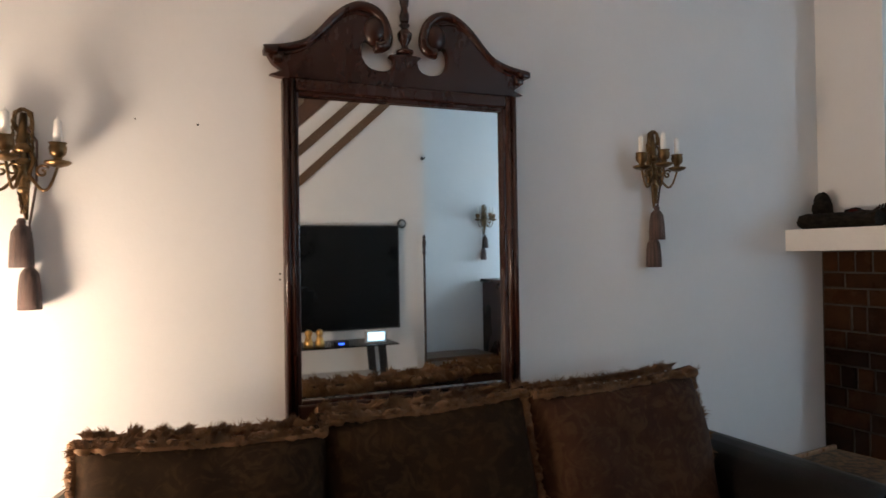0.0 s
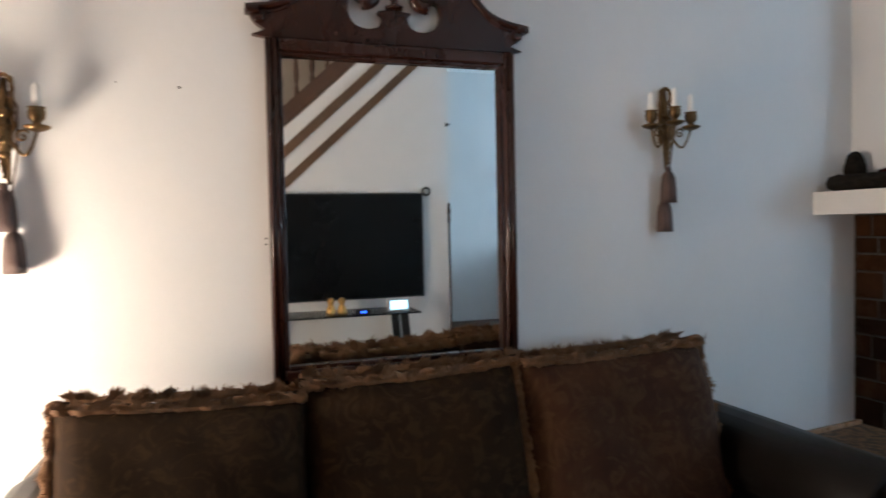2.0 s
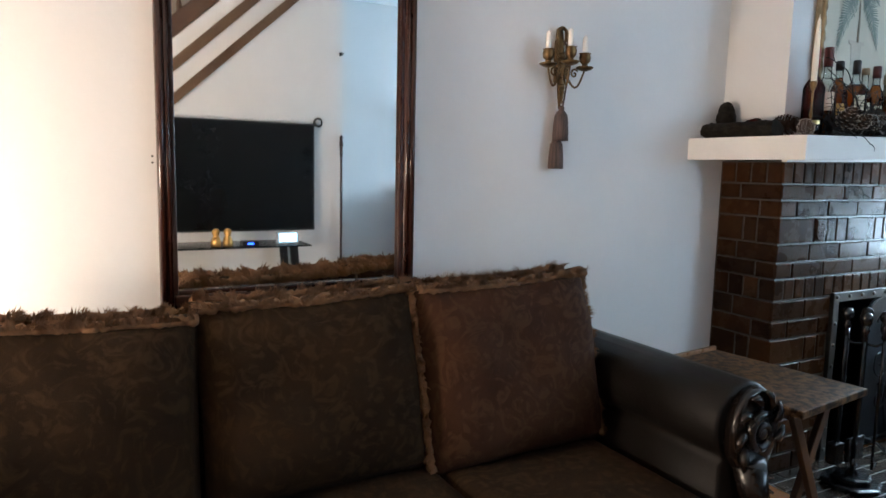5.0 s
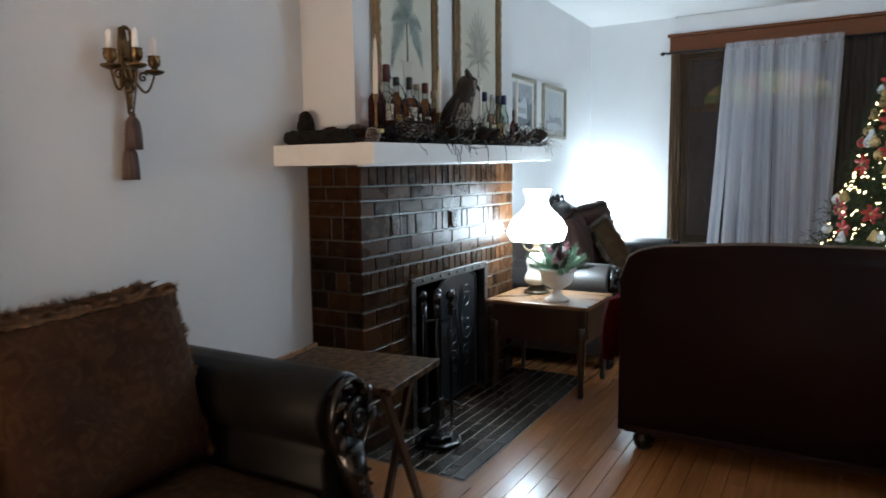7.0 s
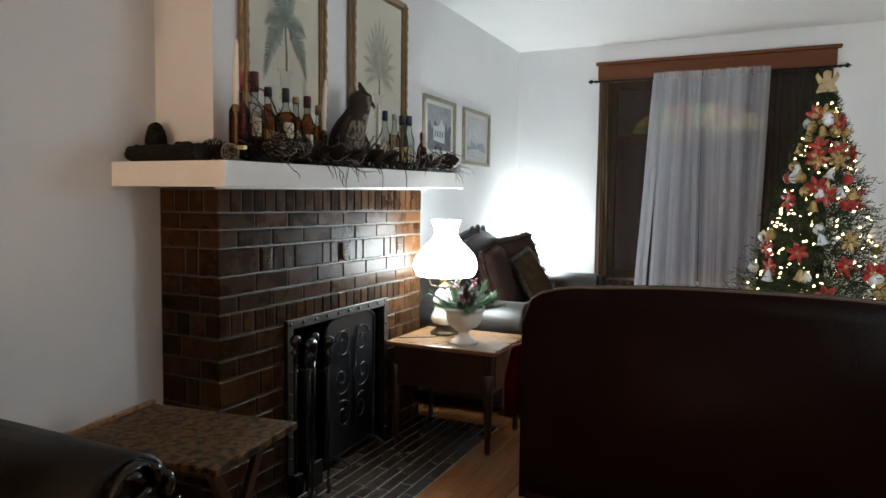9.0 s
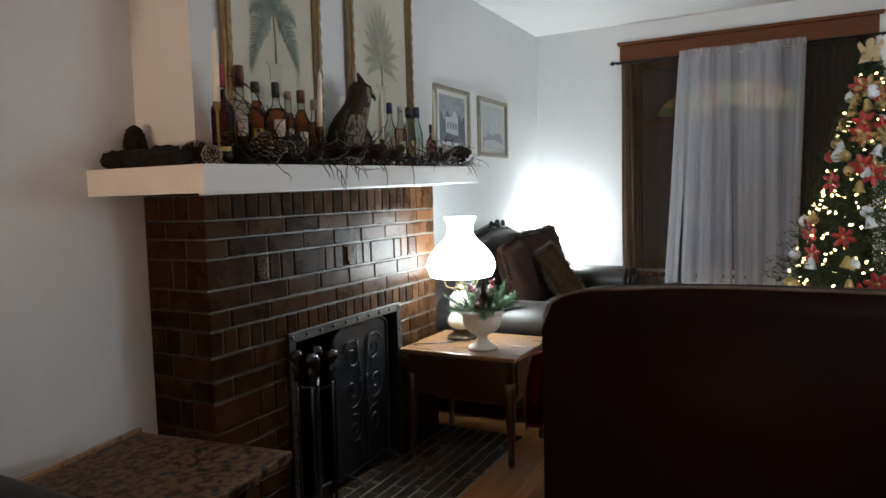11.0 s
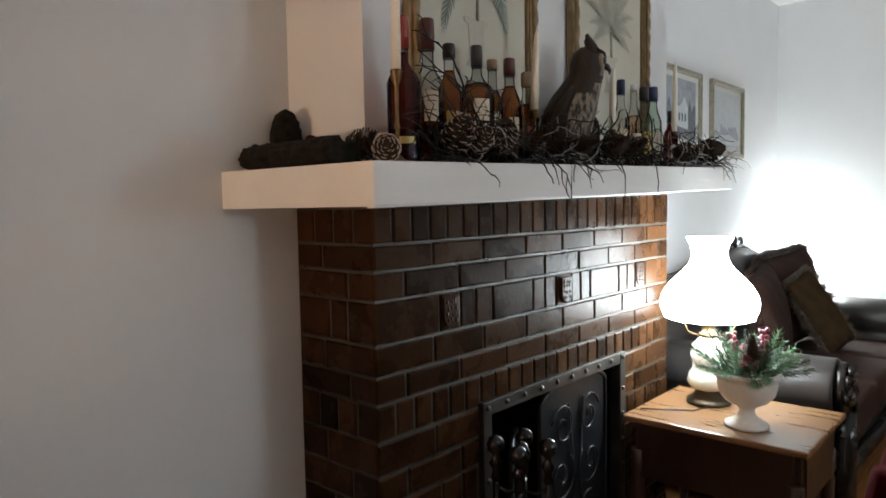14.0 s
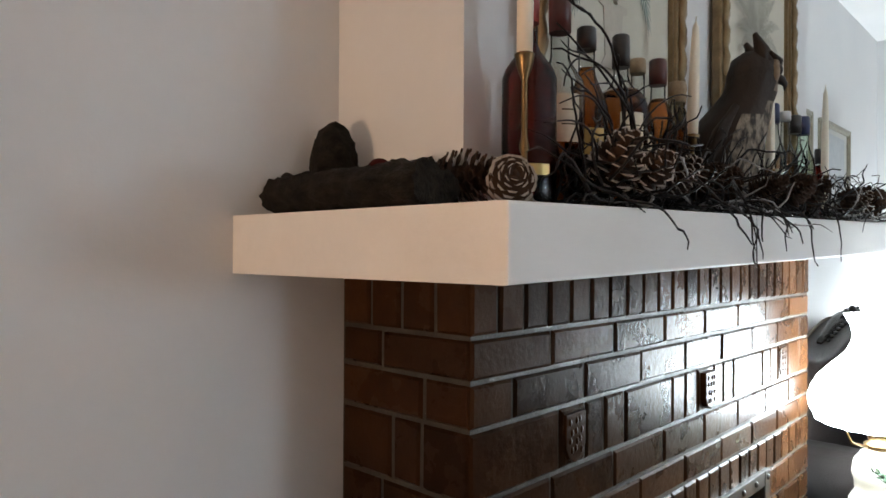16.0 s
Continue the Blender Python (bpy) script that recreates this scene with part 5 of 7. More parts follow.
for (x, y, r, h, rot, fr) in ((2.815, 1.672, 0.040, 0.085, (40, 14, -40), True), (2.860, 1.645, 0.030, 0.070, (64, 10, -30), True), (2.985, 1.672, 0.040, 0.090, (30, -20, 0), False), (2.925, 1.650, 0.030, 0.070, (60, 0, 30), True), (3.055, 1.650, 0.028, 0.070, (30, 30, 0), False),
                             (3.165, 1.668, 0.036, 0.075, (60, 0, 60), False), (3.285, 1.640, 0.030, 0.070, (70, 0, 20), False), (3.470, 1.640, 0.034, 0.080, (70, 0, -20), False), (3.60, 1.650, 0.034, 0.080, (60, 0, 20), False), (4.02, 1.66, 0.032, 0.075, (40, 0, 40), False), (4.255, 1.67, 0.044, 0.12, (80, 0, 60), False), (4.12, 1.66, 0.03, 0.07, (50, 0, 10), True)):
    put_cone(r, h, x, y, on_mantel(x) + 0.02, rot, int(x * 100), fr, "frosted pine cone nested in the twig garland" if fr else "brown pine cone nested in the twig garland")

def garland(x0, x1, n, seed, mt, label):
    """A heap of thin crooked twigs along the shelf's front, some hanging over its edge."""
    rg = random.Random(seed)
    bm = B()
    for k in range(n):
        x = rg.uniform(x0, x1)
        p = Vector((x, rg.uniform(1.635, 1.73), on_mantel(x) + rg.uniform(0.006, 0.07)))
        over = rg.random() < 0.07
        d = Vector((rg.gauss(0.25, 0.8), rg.uniform(-1.2, -0.3) if over else rg.gauss(0, 0.35), rg.gauss(0.05, 0.4))).normalized()
        pts = [p.copy()]
        for q in range(9):
            d = (d + Vector((rg.gauss(0, 0.55), rg.gauss(0, 0.3), rg.gauss(-0.14 if over else 0.0, 0.5)))).normalized()
            nx_ = pts[-1] + d * rg.uniform(0.012, 0.026)
            floor_z = on_mantel(nx_.x) + 0.004
            if nx_.y > 1.598 and nx_.z < floor_z:
                nx_.z = floor_z; d.z = abs(d.z) * 0.3
            if nx_.y <= 1.598 and nx_.y > 1.585 and nx_.z < floor_z:
                nx_.y = 1.588
            nx_.y = min(nx_.y, 1.76)
            if nx_.z > floor_z + 0.16: d.z = -abs(d.z)
            pts.append(nx_)
        tube(bm, pts, rg.uniform(0.0018, 0.0036), 4, 0.4)
    return solid("twig_garland", bm, mt, label, "twig garland", kind="stuff")
garland(2.74, 3.34, 230, 1, M["twig"], "tangled dark twig garland along the mantel edge")
garland(2.82, 3.30, 20, 2, M["twig_silver"], "silvered twigs among the dark garland")
garland(3.40, 4.36, 150, 3, M["twig"], "dark twig garland beyond the owl")
garland(3.95, 4.42, 42, 4, M["twig_silver"], "silvered twigs at the mantel's far end")

def hanging(seed, mt, spots, label):
    """Thin forked twigs that droop over the shelf's front or past its end."""
    rg = random.Random(seed)
    for x, y, dx, dy, drop in spots:
        bm = B()
        def grow(p, d, L, r, depth):
            pts, n = [p.copy()], max(4, int(L / 0.011))
            for k in range(n):
                pull = 0.25 if pts[-1].y < 1.6 or pts[-1].x > 4.43 else -0.02
                d = (d + Vector((rg.gauss(0, 0.35), rg.gauss(0, 0.14), rg.gauss(-pull * drop * 0.6, 0.28)))).normalized()
                q = pts[-1] + d * L / n
                if q.y > 1.598 and q.x < 4.436:
                    q.z = max(q.z, on_mantel(q.x) + 0.004)
                elif q.y <= 1.598 and q.x < 4.436:
                    q.y = min(q.y, 1.594)
                pts.append(q)
                if depth and rg.random() < 0.17:
                    grow(q, (d + Vector((rg.gauss(0, 0.9), rg.gauss(-0.1, 0.3), rg.gauss(0, 0.7)))).normalized(), L * rg.uniform(0.25, 0.5), r * 0.7, depth - 1)
            tube(bm, pts, r, 5, 0.45)
        grow(Vector((x, y, on_mantel(min(x, 4.42)) + 0.02)), Vector((dx, dy, 0.1)).normalized(), rg.uniform(0.11, 0.19), 0.0027, 1)
        solid("curled_twig", bm, mt, label, "twig", group="curled twigs")
hanging(21, M["twig"], ((2.73, 1.63, 0.6, -0.6, 0.9), (2.84, 1.63, -0.4, -0.7, 1.0), (2.88, 1.63, 0.9, -0.5, 0.7), (3.05, 1.63, 0.8, -0.5, 0.5), (3.12, 1.63, -0.7, -0.6, 1.3), (3.20, 1.63, 0.1, -0.8, 1.3), (3.26, 1.63, -0.5, -0.7, 1.5)), "thin dark forked twig drooping over the mantel's edge")
hanging(22, M["twig_silver"], ((3.16, 1.64, 0.8, -0.4, 0.4), (4.05, 1.65, 1.0, -0.25, 0.2), (4.15, 1.66, 1.0, -0.15, 0.3), (4.22, 1.65, 1.0, -0.25, 0.5), (4.28, 1.68, 1.0, 0.0, 0.6), (4.33, 1.65, 1.0, -0.2, 0.8), (4.36, 1.70, 1.0, -0.1, 1.0), (4.30, 1.64, 0.9, -0.5, 0.9)), "silvered forked twig trailing past the mantel's end")

def sprays(seed, spots):
    """Long curling twigs that rise out of the garland before the bottles."""
    rg = random.Random(seed)
    for x, y in spots:
        bm = B()
        for q in range(3):
            p = Vector((x + rg.uniform(-0.02, 0.02), y, on_mantel(x) + 0.02))
            d = Vector((rg.uniform(-0.5, 0.5), rg.uniform(-0.25, 0.05), 1)).normalized()
            pts, tw = [p.copy()], rg.uniform(-0.35, 0.35)
            for k in range(13):
                d = (d + Vector((tw + rg.gauss(0, 0.18), rg.gauss(0, 0.10), -0.05 * k * 0.35 + rg.gauss(0, 0.1)))).normalized()
                nx_ = pts[-1] + d * 0.017
                nx_.y = min(nx_.y, 1.71)
                pts.append(nx_)
            tube(bm, pts, 0.0024, 5, 0.4)
        solid("curled_twig", bm, M["twig"], "long curling dark twig rising before the bottles", "twig", group="curled twigs")
sprays(6, ((2.78, 1.665), (2.84, 1.66)))
def arched(seed, spots):
    """Single bare twigs that leave the garland, arch over before the bottles and fork at the tip."""
    rg = random.Random(seed)
    for (xa, za), (xb, zb), rise in spots:
        bm = B()
        n, pts = 18, []
        for k in range(n + 1):
            u = k / n
            pts.append(Vector((xa + (xb - xa) * u + rg.uniform(-0.003, 0.003), 1.690 - 0.035 * math.sin(math.pi * u), za + (zb - za) * u + rise * math.sin(math.pi * u) + rg.uniform(-0.003, 0.003))))
        tube(bm, pts, 0.0028, 5, 0.5)
        for k in (7, 12, 15):
            d = (pts[k + 1] - pts[k]).normalized()
            p, side = [pts[k].copy()], []
            d = (d + Vector((rg.uniform(-0.5, 0.5), -0.2, rg.uniform(-0.9, 0.5)))).normalized()
            for q in range(5):
                d = (d + Vector((rg.gauss(0, 0.3), 0, rg.gauss(-0.1, 0.3)))).normalized()
                p.append(p[-1] + d * 0.011)
            tube(bm, p, 0.0017, 4, 0.5)
        solid("curled_twig", bm, M["twig"], "bare dark twig arching before the bottles", "twig", group="curled twigs")
arched(9, (((2.90, 1.46), (2.70, 1.675), 0.045), ((2.93, 1.47), (2.71, 1.60), 0.03), ((2.96, 1.46), (2.72, 1.635), -0.01), ((2.84, 1.44), (2.76, 1.56), 0.01), ((2.80, 1.42), (2.88, 1.60), 0.02)))

def bottle(name, x, y, h, r, neck, glass_mt, cap_mt, cap_h, label, lab=None, lab_mt=None, square=False, fill=0.6, liquid=None, z=None):
    """Glass bottle with shoulder, neck, cap and label; heights from its base."""
    b = thing(name, x, y, on_mantel(x) if z is None else z, 25 if square else 0, label, "bottle", "mantel bottles")
    hs = h * (0.60 if r > 0.041 else 0.55)
    ht = h * 0.78 if cap_h < 0.07 else h * 0.70
    prof = [(r * 0.86, 0.0), (r * 0.98, 0.005), (r, 0.012), (r, hs)]
    for k in range(1, 9):
        u = k / 8
        prof.append((neck + (r - neck) * (0.5 + 0.5 * math.cos(math.pi * u ** 0.85)), hs + (ht - hs) * u))
    prof.append((neck, h - cap_h + 0.004))
    bm = B(); lathe(bm, prof, 8 if square else 30)
    part("glass", smooth(bm) if not square else bm, glass_mt, b)
    if liquid:
        zt = min(h * 0.78 * fill, h - cap_h - 0.01)
        inner = [(q * 0.94, zz + 0.006) for q, zz in prof if zz < zt] + [(max(0.5 * neck, min(r, max(q for q, zz in prof if zz >= zt)) * 0.92), zt)]
        bm = B(); lathe(bm, inner, 8 if square else 30)
        part("spirit", bm, liquid, b)
    bm = B(); lathe(bm, [(neck * 1.18, h - cap_h), (neck * 1.22, h - cap_h * 0.5), (neck * 1.18, h - 0.003), (neck * 1.0, h)], 20)
    part("cap", bm, cap_mt, b)
    if lab:
        bm = B()
        z0, z1 = lab
        a0, a1 = radians(208), radians(262)
        rows = []
        for zz in (z0, z1):
            rows.append([bm.verts.new((r * 1.012 * math.cos(a0 + (a1 - a0) * k / 12), r * 1.012 * math.sin(a0 + (a1 - a0) * k / 12), zz)) for k in range(13)])
        for k in range(12):
            bm.faces.new((rows[0][k], rows[0][k + 1], rows[1][k + 1], rows[1][k]))
        lb = part("label", bm, lab_mt, b)
        for q in range(2 if z1 - z0 > 0.03 else 0):
            bm = B()
            zz = z0 + (z1 - z0) * (0.35 + 0.3 * q)
            a2, a3 = radians(218), radians(252)
            up = [bm.verts.new((r * 1.02 * math.cos(a2 + (a3 - a2) * k / 6), r * 1.02 * math.sin(a2 + (a3 - a2) * k / 6), zz + 0.0022)) for k in range(7)]
            dn = [bm.verts.new((r * 1.02 * math.cos(a2 + (a3 - a2) * k / 6), r * 1.02 * math.sin(a2 + (a3 - a2) * k / 6), zz)) for k in range(7)]
            for k in range(6):
                bm.faces.new((dn[k], dn[k + 1], up[k + 1], up[k]))
            part("print_bar", bm, M["bronze"], lb)
    return b
bottle("wine_bottle", 2.722, 1.738, 0.328, 0.038, 0.0115, M["clear"], M["red_cap"], 0.070, "tall clear bottle of red wine with a red capsule", (0.045, 0.060), M["gold_cap"], liquid=M["deep_red"], fill=1.0)
bottle("whisky_bottle", 2.815, 1.750, 0.340, 0.037, 0.0140, M["clear"], M["maroon_cap"], 0.072, "tall clear bottle with a maroon capsule", (0.10, 0.17), M["label"], liquid=M["amber"], fill=0.55)
bottle("whisky_bottle", 2.893, 1.752, 0.294, 0.034, 0.0130, M["clear"], M["dark_cap"], 0.036, "amber whisky bottle with a black cap", (0.06, 0.13), M["label_gold"], liquid=M["amber"], fill=1.0)
bottle("whisky_bottle", 2.995, 1.748, 0.303, 0.044, 0.0125, M["clear"], M["dark_cap"], 0.055, "round amber bottle with a cream label", (0.10, 0.165), M["label"], liquid=M["amber"], fill=0.86)
bottle("whisky_bottle", 3.068, 1.755, 0.278, 0.029, 0.0120, M["clear"], M["cork"], 0.026, "slim amber bottle with a pale cork cap", (0.07, 0.14), M["label"], liquid=M["amber"], fill=0.9)
bottle("whisky_bottle", 3.140, 1.752, 0.290, 0.033, 0.0135, M["clear"], M["maroon_cap"], 0.048, "amber bottle with a dark maroon cap and cream label", (0.05, 0.13), M["label"], liquid=M["amber"], fill=0.95)
bottle("small_bottle", 3.222, 1.752, 0.262, 0.032, 0.0140, M["clear"], M["cork"], 0.040, "amber bottle with a ringed cork cap", (0.05, 0.11), M["red_cap"], liquid=M["amber"], fill=0.85)
bottle("small_bottle", 3.560, 1.752, 0.235, 0.036, 0.0130, M["clear"], M["maroon_cap"], 0.03, "reddish bottle beside the owl", (0.06, 0.13), M["label_dark"], liquid=M["deep_red"], fill=1.0)
bottle("spirit_bottle", 3.775, 1.750, 0.298, 0.029, 0.0120, M["clear"], M["blue_cap"], 0.050, "slim clear spirit bottle with a navy cap", (0.06, 0.13), M["label"])
bottle("spirit_bottle", 3.875, 1.752, 0.292, 0.030, 0.0115, M["clear"], M["silver"], 0.025, "clear bottle of rose spirit with a silver cap", (0.05, 0.12), M["label"], liquid=M["pink"], fill=0.8)
bottle("spirit_bottle", 3.955, 1.752, 0.292, 0.031, 0.0140, M["clear"], M["dark_cap"], 0.050, "clear bottle with a dark cap and ochre label", (0.05, 0.13), M["label_gold"], liquid=M["amber"], fill=0.4)
bottle("spirit_bottle", 4.030, 1.752, 0.298, 0.031, 0.0145, M["greenish"], M["blue_cap"], 0.052, "pale green bottle with a navy cap", (0.05, 0.13), M["label"])
bottle("small_bottle", 4.185, 1.752, 0.222, 0.028, 0.0100, M["clear"], M["dark_cap"], 0.045, "small dark red bottle at the mantel's end", (0.04, 0.09), M["label"], liquid=M["deep_red"], fill=1.0)

def candle(x, y, zc, ztop, lean, label):
    """Ivory taper in a slim brass stick."""
    z0 = on_mantel(x)
    c = thing("candlestick", x, y, z0, 0, label, "candlestick", "mantel candles")
    hz = zc - z0
    bm = B(); lathe(bm, [(0.026, 0.0), (0.027, 0.005), (0.014, 0.010), (0.005, 0.020), (0.004, hz * 0.35), (0.007, hz * 0.40), (0.004, hz * 0.46), (0.004, hz * 0.84), (0.0095, hz * 0.9), (0.0125, hz - 0.004), (0.0135, hz), (0.011, hz + 0.002)], 20)
    part("stick", smooth(bm), M["brass"], c)
    bm = B()
    H_ = ztop - zc
    lathe(bm, [(0.0105, 0.0), (0.0108, H_ * 0.3), (0.0085, H_ * 0.75), (0.006, H_ * 0.94), (0.0015, H_)], 14)
    tube(bm, [(0, 0, H_), (0.001, 0, H_ + 0.010)], 0.001, 5)
    bm.transform(Matrix.Translation((0, 0, hz)) @ Matrix.Rotation(radians(lean), 4, "Y"))
    part("taper", smooth(bm), M["candle"], c, "ivory taper candle")
candle(2.667, 1.705, 1.585, 1.815, 1, "ivory taper in a slim brass stick before the wine bottle")
candle(3.198, 1.712, 1.55, 1.768, 4, "leaning ivory taper in a brass stick")
candle(3.66, 1.722, 1.53, 1.735, 2, "ivory taper beside the owl")
candle(4.180, 1.735, 1.56, 1.82, 2, "ivory taper near the mantel's end")

def owl():
    bm = B()
    secs = [(0.0, 0.056, 0.055, -0.022), (0.03, 0.070, 0.066, -0.028), (0.07, 0.082, 0.077, -0.032), (0.12, 0.088, 0.083, -0.028), (0.17, 0.087, 0.083, -0.014), (0.21, 0.078, 0.076, 0.004),
            (0.24, 0.066, 0.067, 0.022), (0.262, 0.060, 0.064, 0.034), (0.28, 0.058, 0.063, 0.040), (0.300, 0.057, 0.063, 0.043), (0.320, 0.053, 0.059, 0.044), (0.336, 0.044, 0.049, 0.043), (0.346, 0.030, 0.034, 0.042), (0.350, 0.010, 0.012, 0.041)]
    seg = 36
    rings = []
    for z, rx, ry, ox in secs:
        rings.append([bm.verts.new((ox + rx * math.cos(2 * math.pi * i / seg), ry * math.sin(2 * math.pi * i / seg), z)) for i in range(seg)])
    for a, b in zip(rings, rings[1:]):
        for i in range(seg):
            f = bm.faces.new((a[i], a[(i + 1) % seg], b[(i + 1) % seg], b[i])); f.smooth = True
            ang = (i + 0.5) / seg * 360
            cz = f.calc_center_median().z
            if (ang < 92 or ang > 268) and 0.01 < cz < 0.258 - 0.0007 * abs((ang + 180) % 360 - 180):
                f.material_index = 1
            if (ang < 36 or ang > 324) and 0.27 < cz < 0.32:
                f.material_index = 2
    bm.faces.new(list(reversed(rings[0]))); bm.faces.new(rings[-1])
    def paint(k0, idx):
        bm.faces.ensure_lookup_table()
        for f in bm.faces[k0:]:
            f.material_index = idx
    for sg_ in (-1, 1):
        tube(bm, [(0.060, sg_ * 0.030, 0.318), (0.056, sg_ * 0.038, 0.345), (0.038, sg_ * 0.042, 0.382)], [0.023, 0.017, 0.006], 10)
        k0 = len(bm.faces)
        ball(bm, (0.084, sg_ * 0.036, 0.303), 0.022, 16, 10, (0.55, 0.8, 1)); paint(k0, 2)
        k0 = len(bm.faces)
        ball(bm, (0.093, sg_ * 0.040, 0.304), 0.012, 12, 8, (0.7, 0.8, 1)); paint(k0, 3)
        tube(bm, [(0.102, sg_ * 0.008, 0.310), (0.094, sg_ * 0.034, 0.324), (0.070, sg_ * 0.048, 0.338)], [0.004, 0.007, 0.004], 7)
        tube(bm, [(-0.004, sg_ * 0.060, 0.228), (-0.040, sg_ * 0.068, 0.17), (-0.075, sg_ * 0.055, 0.09), (-0.105, sg_ * 0.026, 0.015)], [0.010, 0.020, 0.022, 0.008], 10)
        ball(bm, (0.040, sg_ * 0.03, 0.010), 0.020, 10, 7, (1.5, 1, 0.6))
    k0 = len(bm.faces)
    tube(bm, [(0.092, 0, 0.298), (0.108, 0, 0.290), (0.115, 0, 0.280), (0.113, 0, 0.268)], [0.012, 0.010, 0.006, 0.001], 9); paint(k0, 3)
    for v in bm.verts:
        v.co.x *= 0.90; v.co.y *= 0.88
        v.co += v.normal * 0.004 * noise.noise(v.co * 60) if v.normal.length else Vector()
    return solid("owl_statue", bm, [M["owl"], M["owl_chest"], M["owl_face"], M["black"]], "dark brown horned owl figure with a mottled chest on the mantel", "statue", at=(3.425, 1.722, on_mantel(3.425)), rz=-58)
owl()

# ---- pictures ----
def picture(name, x0, x1, z0, z1, y, label, fw, mt, art, group):
    """Moulded frame, mat and print hung flat on a wall that faces -y."""
    p = thing(name, (x0 + x1) / 2, y, z0, 0, label, "framed picture", group)
    w, h = x1 - x0, z1 - z0
    hw = w / 2
    for b in ((-hw, -hw + fw, 0, h), (hw - fw, hw, 0, h), (-hw + fw, hw - fw, 0, fw), (-hw + fw, hw - fw, h - fw, h)):
        bm = B(); box(bm, b[0], b[1], -0.026, -0.002, b[2], b[3], bev=0.005)
        part("frame_rail", bm, mt, p)
    bm = B()
    for b in ((-hw + fw, -hw + fw + 0.006, fw, h - fw), (hw - fw - 0.006, hw - fw, fw, h - fw), (-hw + fw + 0.006, hw - fw - 0.006, fw, fw + 0.006), (-hw + fw + 0.006, hw - fw - 0.006, h - fw - 0.006, h - fw)):
        box(bm, b[0], b[1], -0.020, -0.004, b[2], b[3])
    part("slip", bm, M["gilt"] if group == "palm prints" else M["champagne"], p)
    bm = B(); box(bm, -hw + fw, hw - fw, -0.010, -0.004, fw, h - fw)
    part("mat", bm, M["paper"] if group == "palm prints" else M["mat_board"], p)
    art(p, w, h)
    return p
def rope_edge(p, w, h, fw, mt):
    for sx in (-1, 1):
        bm = B()
        lathe(bm, [(0.009, k * 0.012) for k in range(int(h / 0.012))], 8, Matrix.Translation((sx * (w / 2 - fw / 2), -0.029, 0)), wave=lambda a, k: 1 + 0.35 * math.sin(2 * a + k * 1.3))
        part("rope_moulding", bm, mt, p)
def palm_art(kind):
    broad = [(116, 0.20, 0.02, 0.034), (76, 0.21, 0.02, 0.034), (42, 0.17, 0.13, 0.036), (138, 0.17, 0.13, 0.036), (20, 0.14, 0.23, 0.046), (160, 0.14, 0.26, 0.046), (98, 0.12, 0.0, 0.026)]
    plume = [(58 + 8 * k, 0.31 - 0.013 * abs(k - 4), 0.02 + 0.014 * abs(k - 4), 0.022) for k in range(9)] + [(30, 0.17, 0.08, 0.020), (150, 0.17, 0.08, 0.020), (8, 0.13, 0.07, 0.020), (172, 0.13, 0.07, 0.020), (44, 0.22, 0.08, 0.018), (136, 0.22, 0.08, 0.018)]
    def draw(p, w, h):
        rope_edge(p, w, h, 0.034, M["gilt"])
        rg = random.Random(kind)
        zc, zt = (0.59, 0.385) if kind == 1 else (0.50, 0.40)
        c = Vector((0.0, -0.0125, h * zc))
        bm = B()
        tube(bm, [(0.004, -0.0125, h * zt), (0.006, -0.0125, h * (zt + zc) / 2), (0, -0.0125, h * zc)], 0.005, 6, 0.8)
        part("printed_trunk", bm, M["pale_ink"], p)
        bm = B()
        for k, (deg, L, droop, wide) in enumerate(broad if kind == 1 else plume):
            a = radians(deg)
            lay_ = Vector((0, -0.0004 * k, 0))
            spine = [c + lay_ + Vector((L * u * math.cos(a), 0, L * u * math.sin(a) - droop * u * u)) for u in [q / 34 for q in range(35)]]
            for q in range(34):
                d = spine[q + 1] - spine[q]
                nrm = Vector((-d.z, 0, d.x)).normalized()
                wd = wide * math.sin(math.pi * ((q + 1) / 36) ** 0.8) * rg.uniform(0.75, 1.1)
                for sg_ in (-1, 1):
                    t0 = spine[q] + nrm * sg_ * wd + d * 2.4
                    bm.faces.new([bm.verts.new(v) for v in (spine[q], spine[q + 1], t0 + d * 0.5, t0)])
        part("printed_palm", bm, M["palm_ink"] if kind == 1 else M["pale_ink"], p, "printed grey-green palm" if kind == 1 else "printed pale palm")
        bm = B()
        pot = zt + 0.005
        plate(bm, [(-0.034, h * (pot - 0.02)), (-0.028, h * (pot - 0.12)), (-0.044, h * (pot - 0.145)), (0.044, h * (pot - 0.145)), (0.028, h * (pot - 0.12)), (0.034, h * (pot - 0.02)), (0.050, h * (pot - 0.015)), (0.050, h * pot), (-0.050, h * pot), (-0.050, h * (pot - 0.015))], -0.0120, -0.0105)
        part("printed_planter", bm, M["faint_ink"], p)
    return draw
picture("picture_frame", 2.795, 3.325, 1.45, 2.31, 1.811, "tall gilt-framed palm print above the mantel", 0.034, M["gilt"], palm_art(1), "palm prints")
picture("picture_frame", 3.525, 4.065, 1.45, 2.31, 1.811, "tall gilt-framed pale palm print above the mantel", 0.034, M["gilt"], palm_art(2), "palm prints")
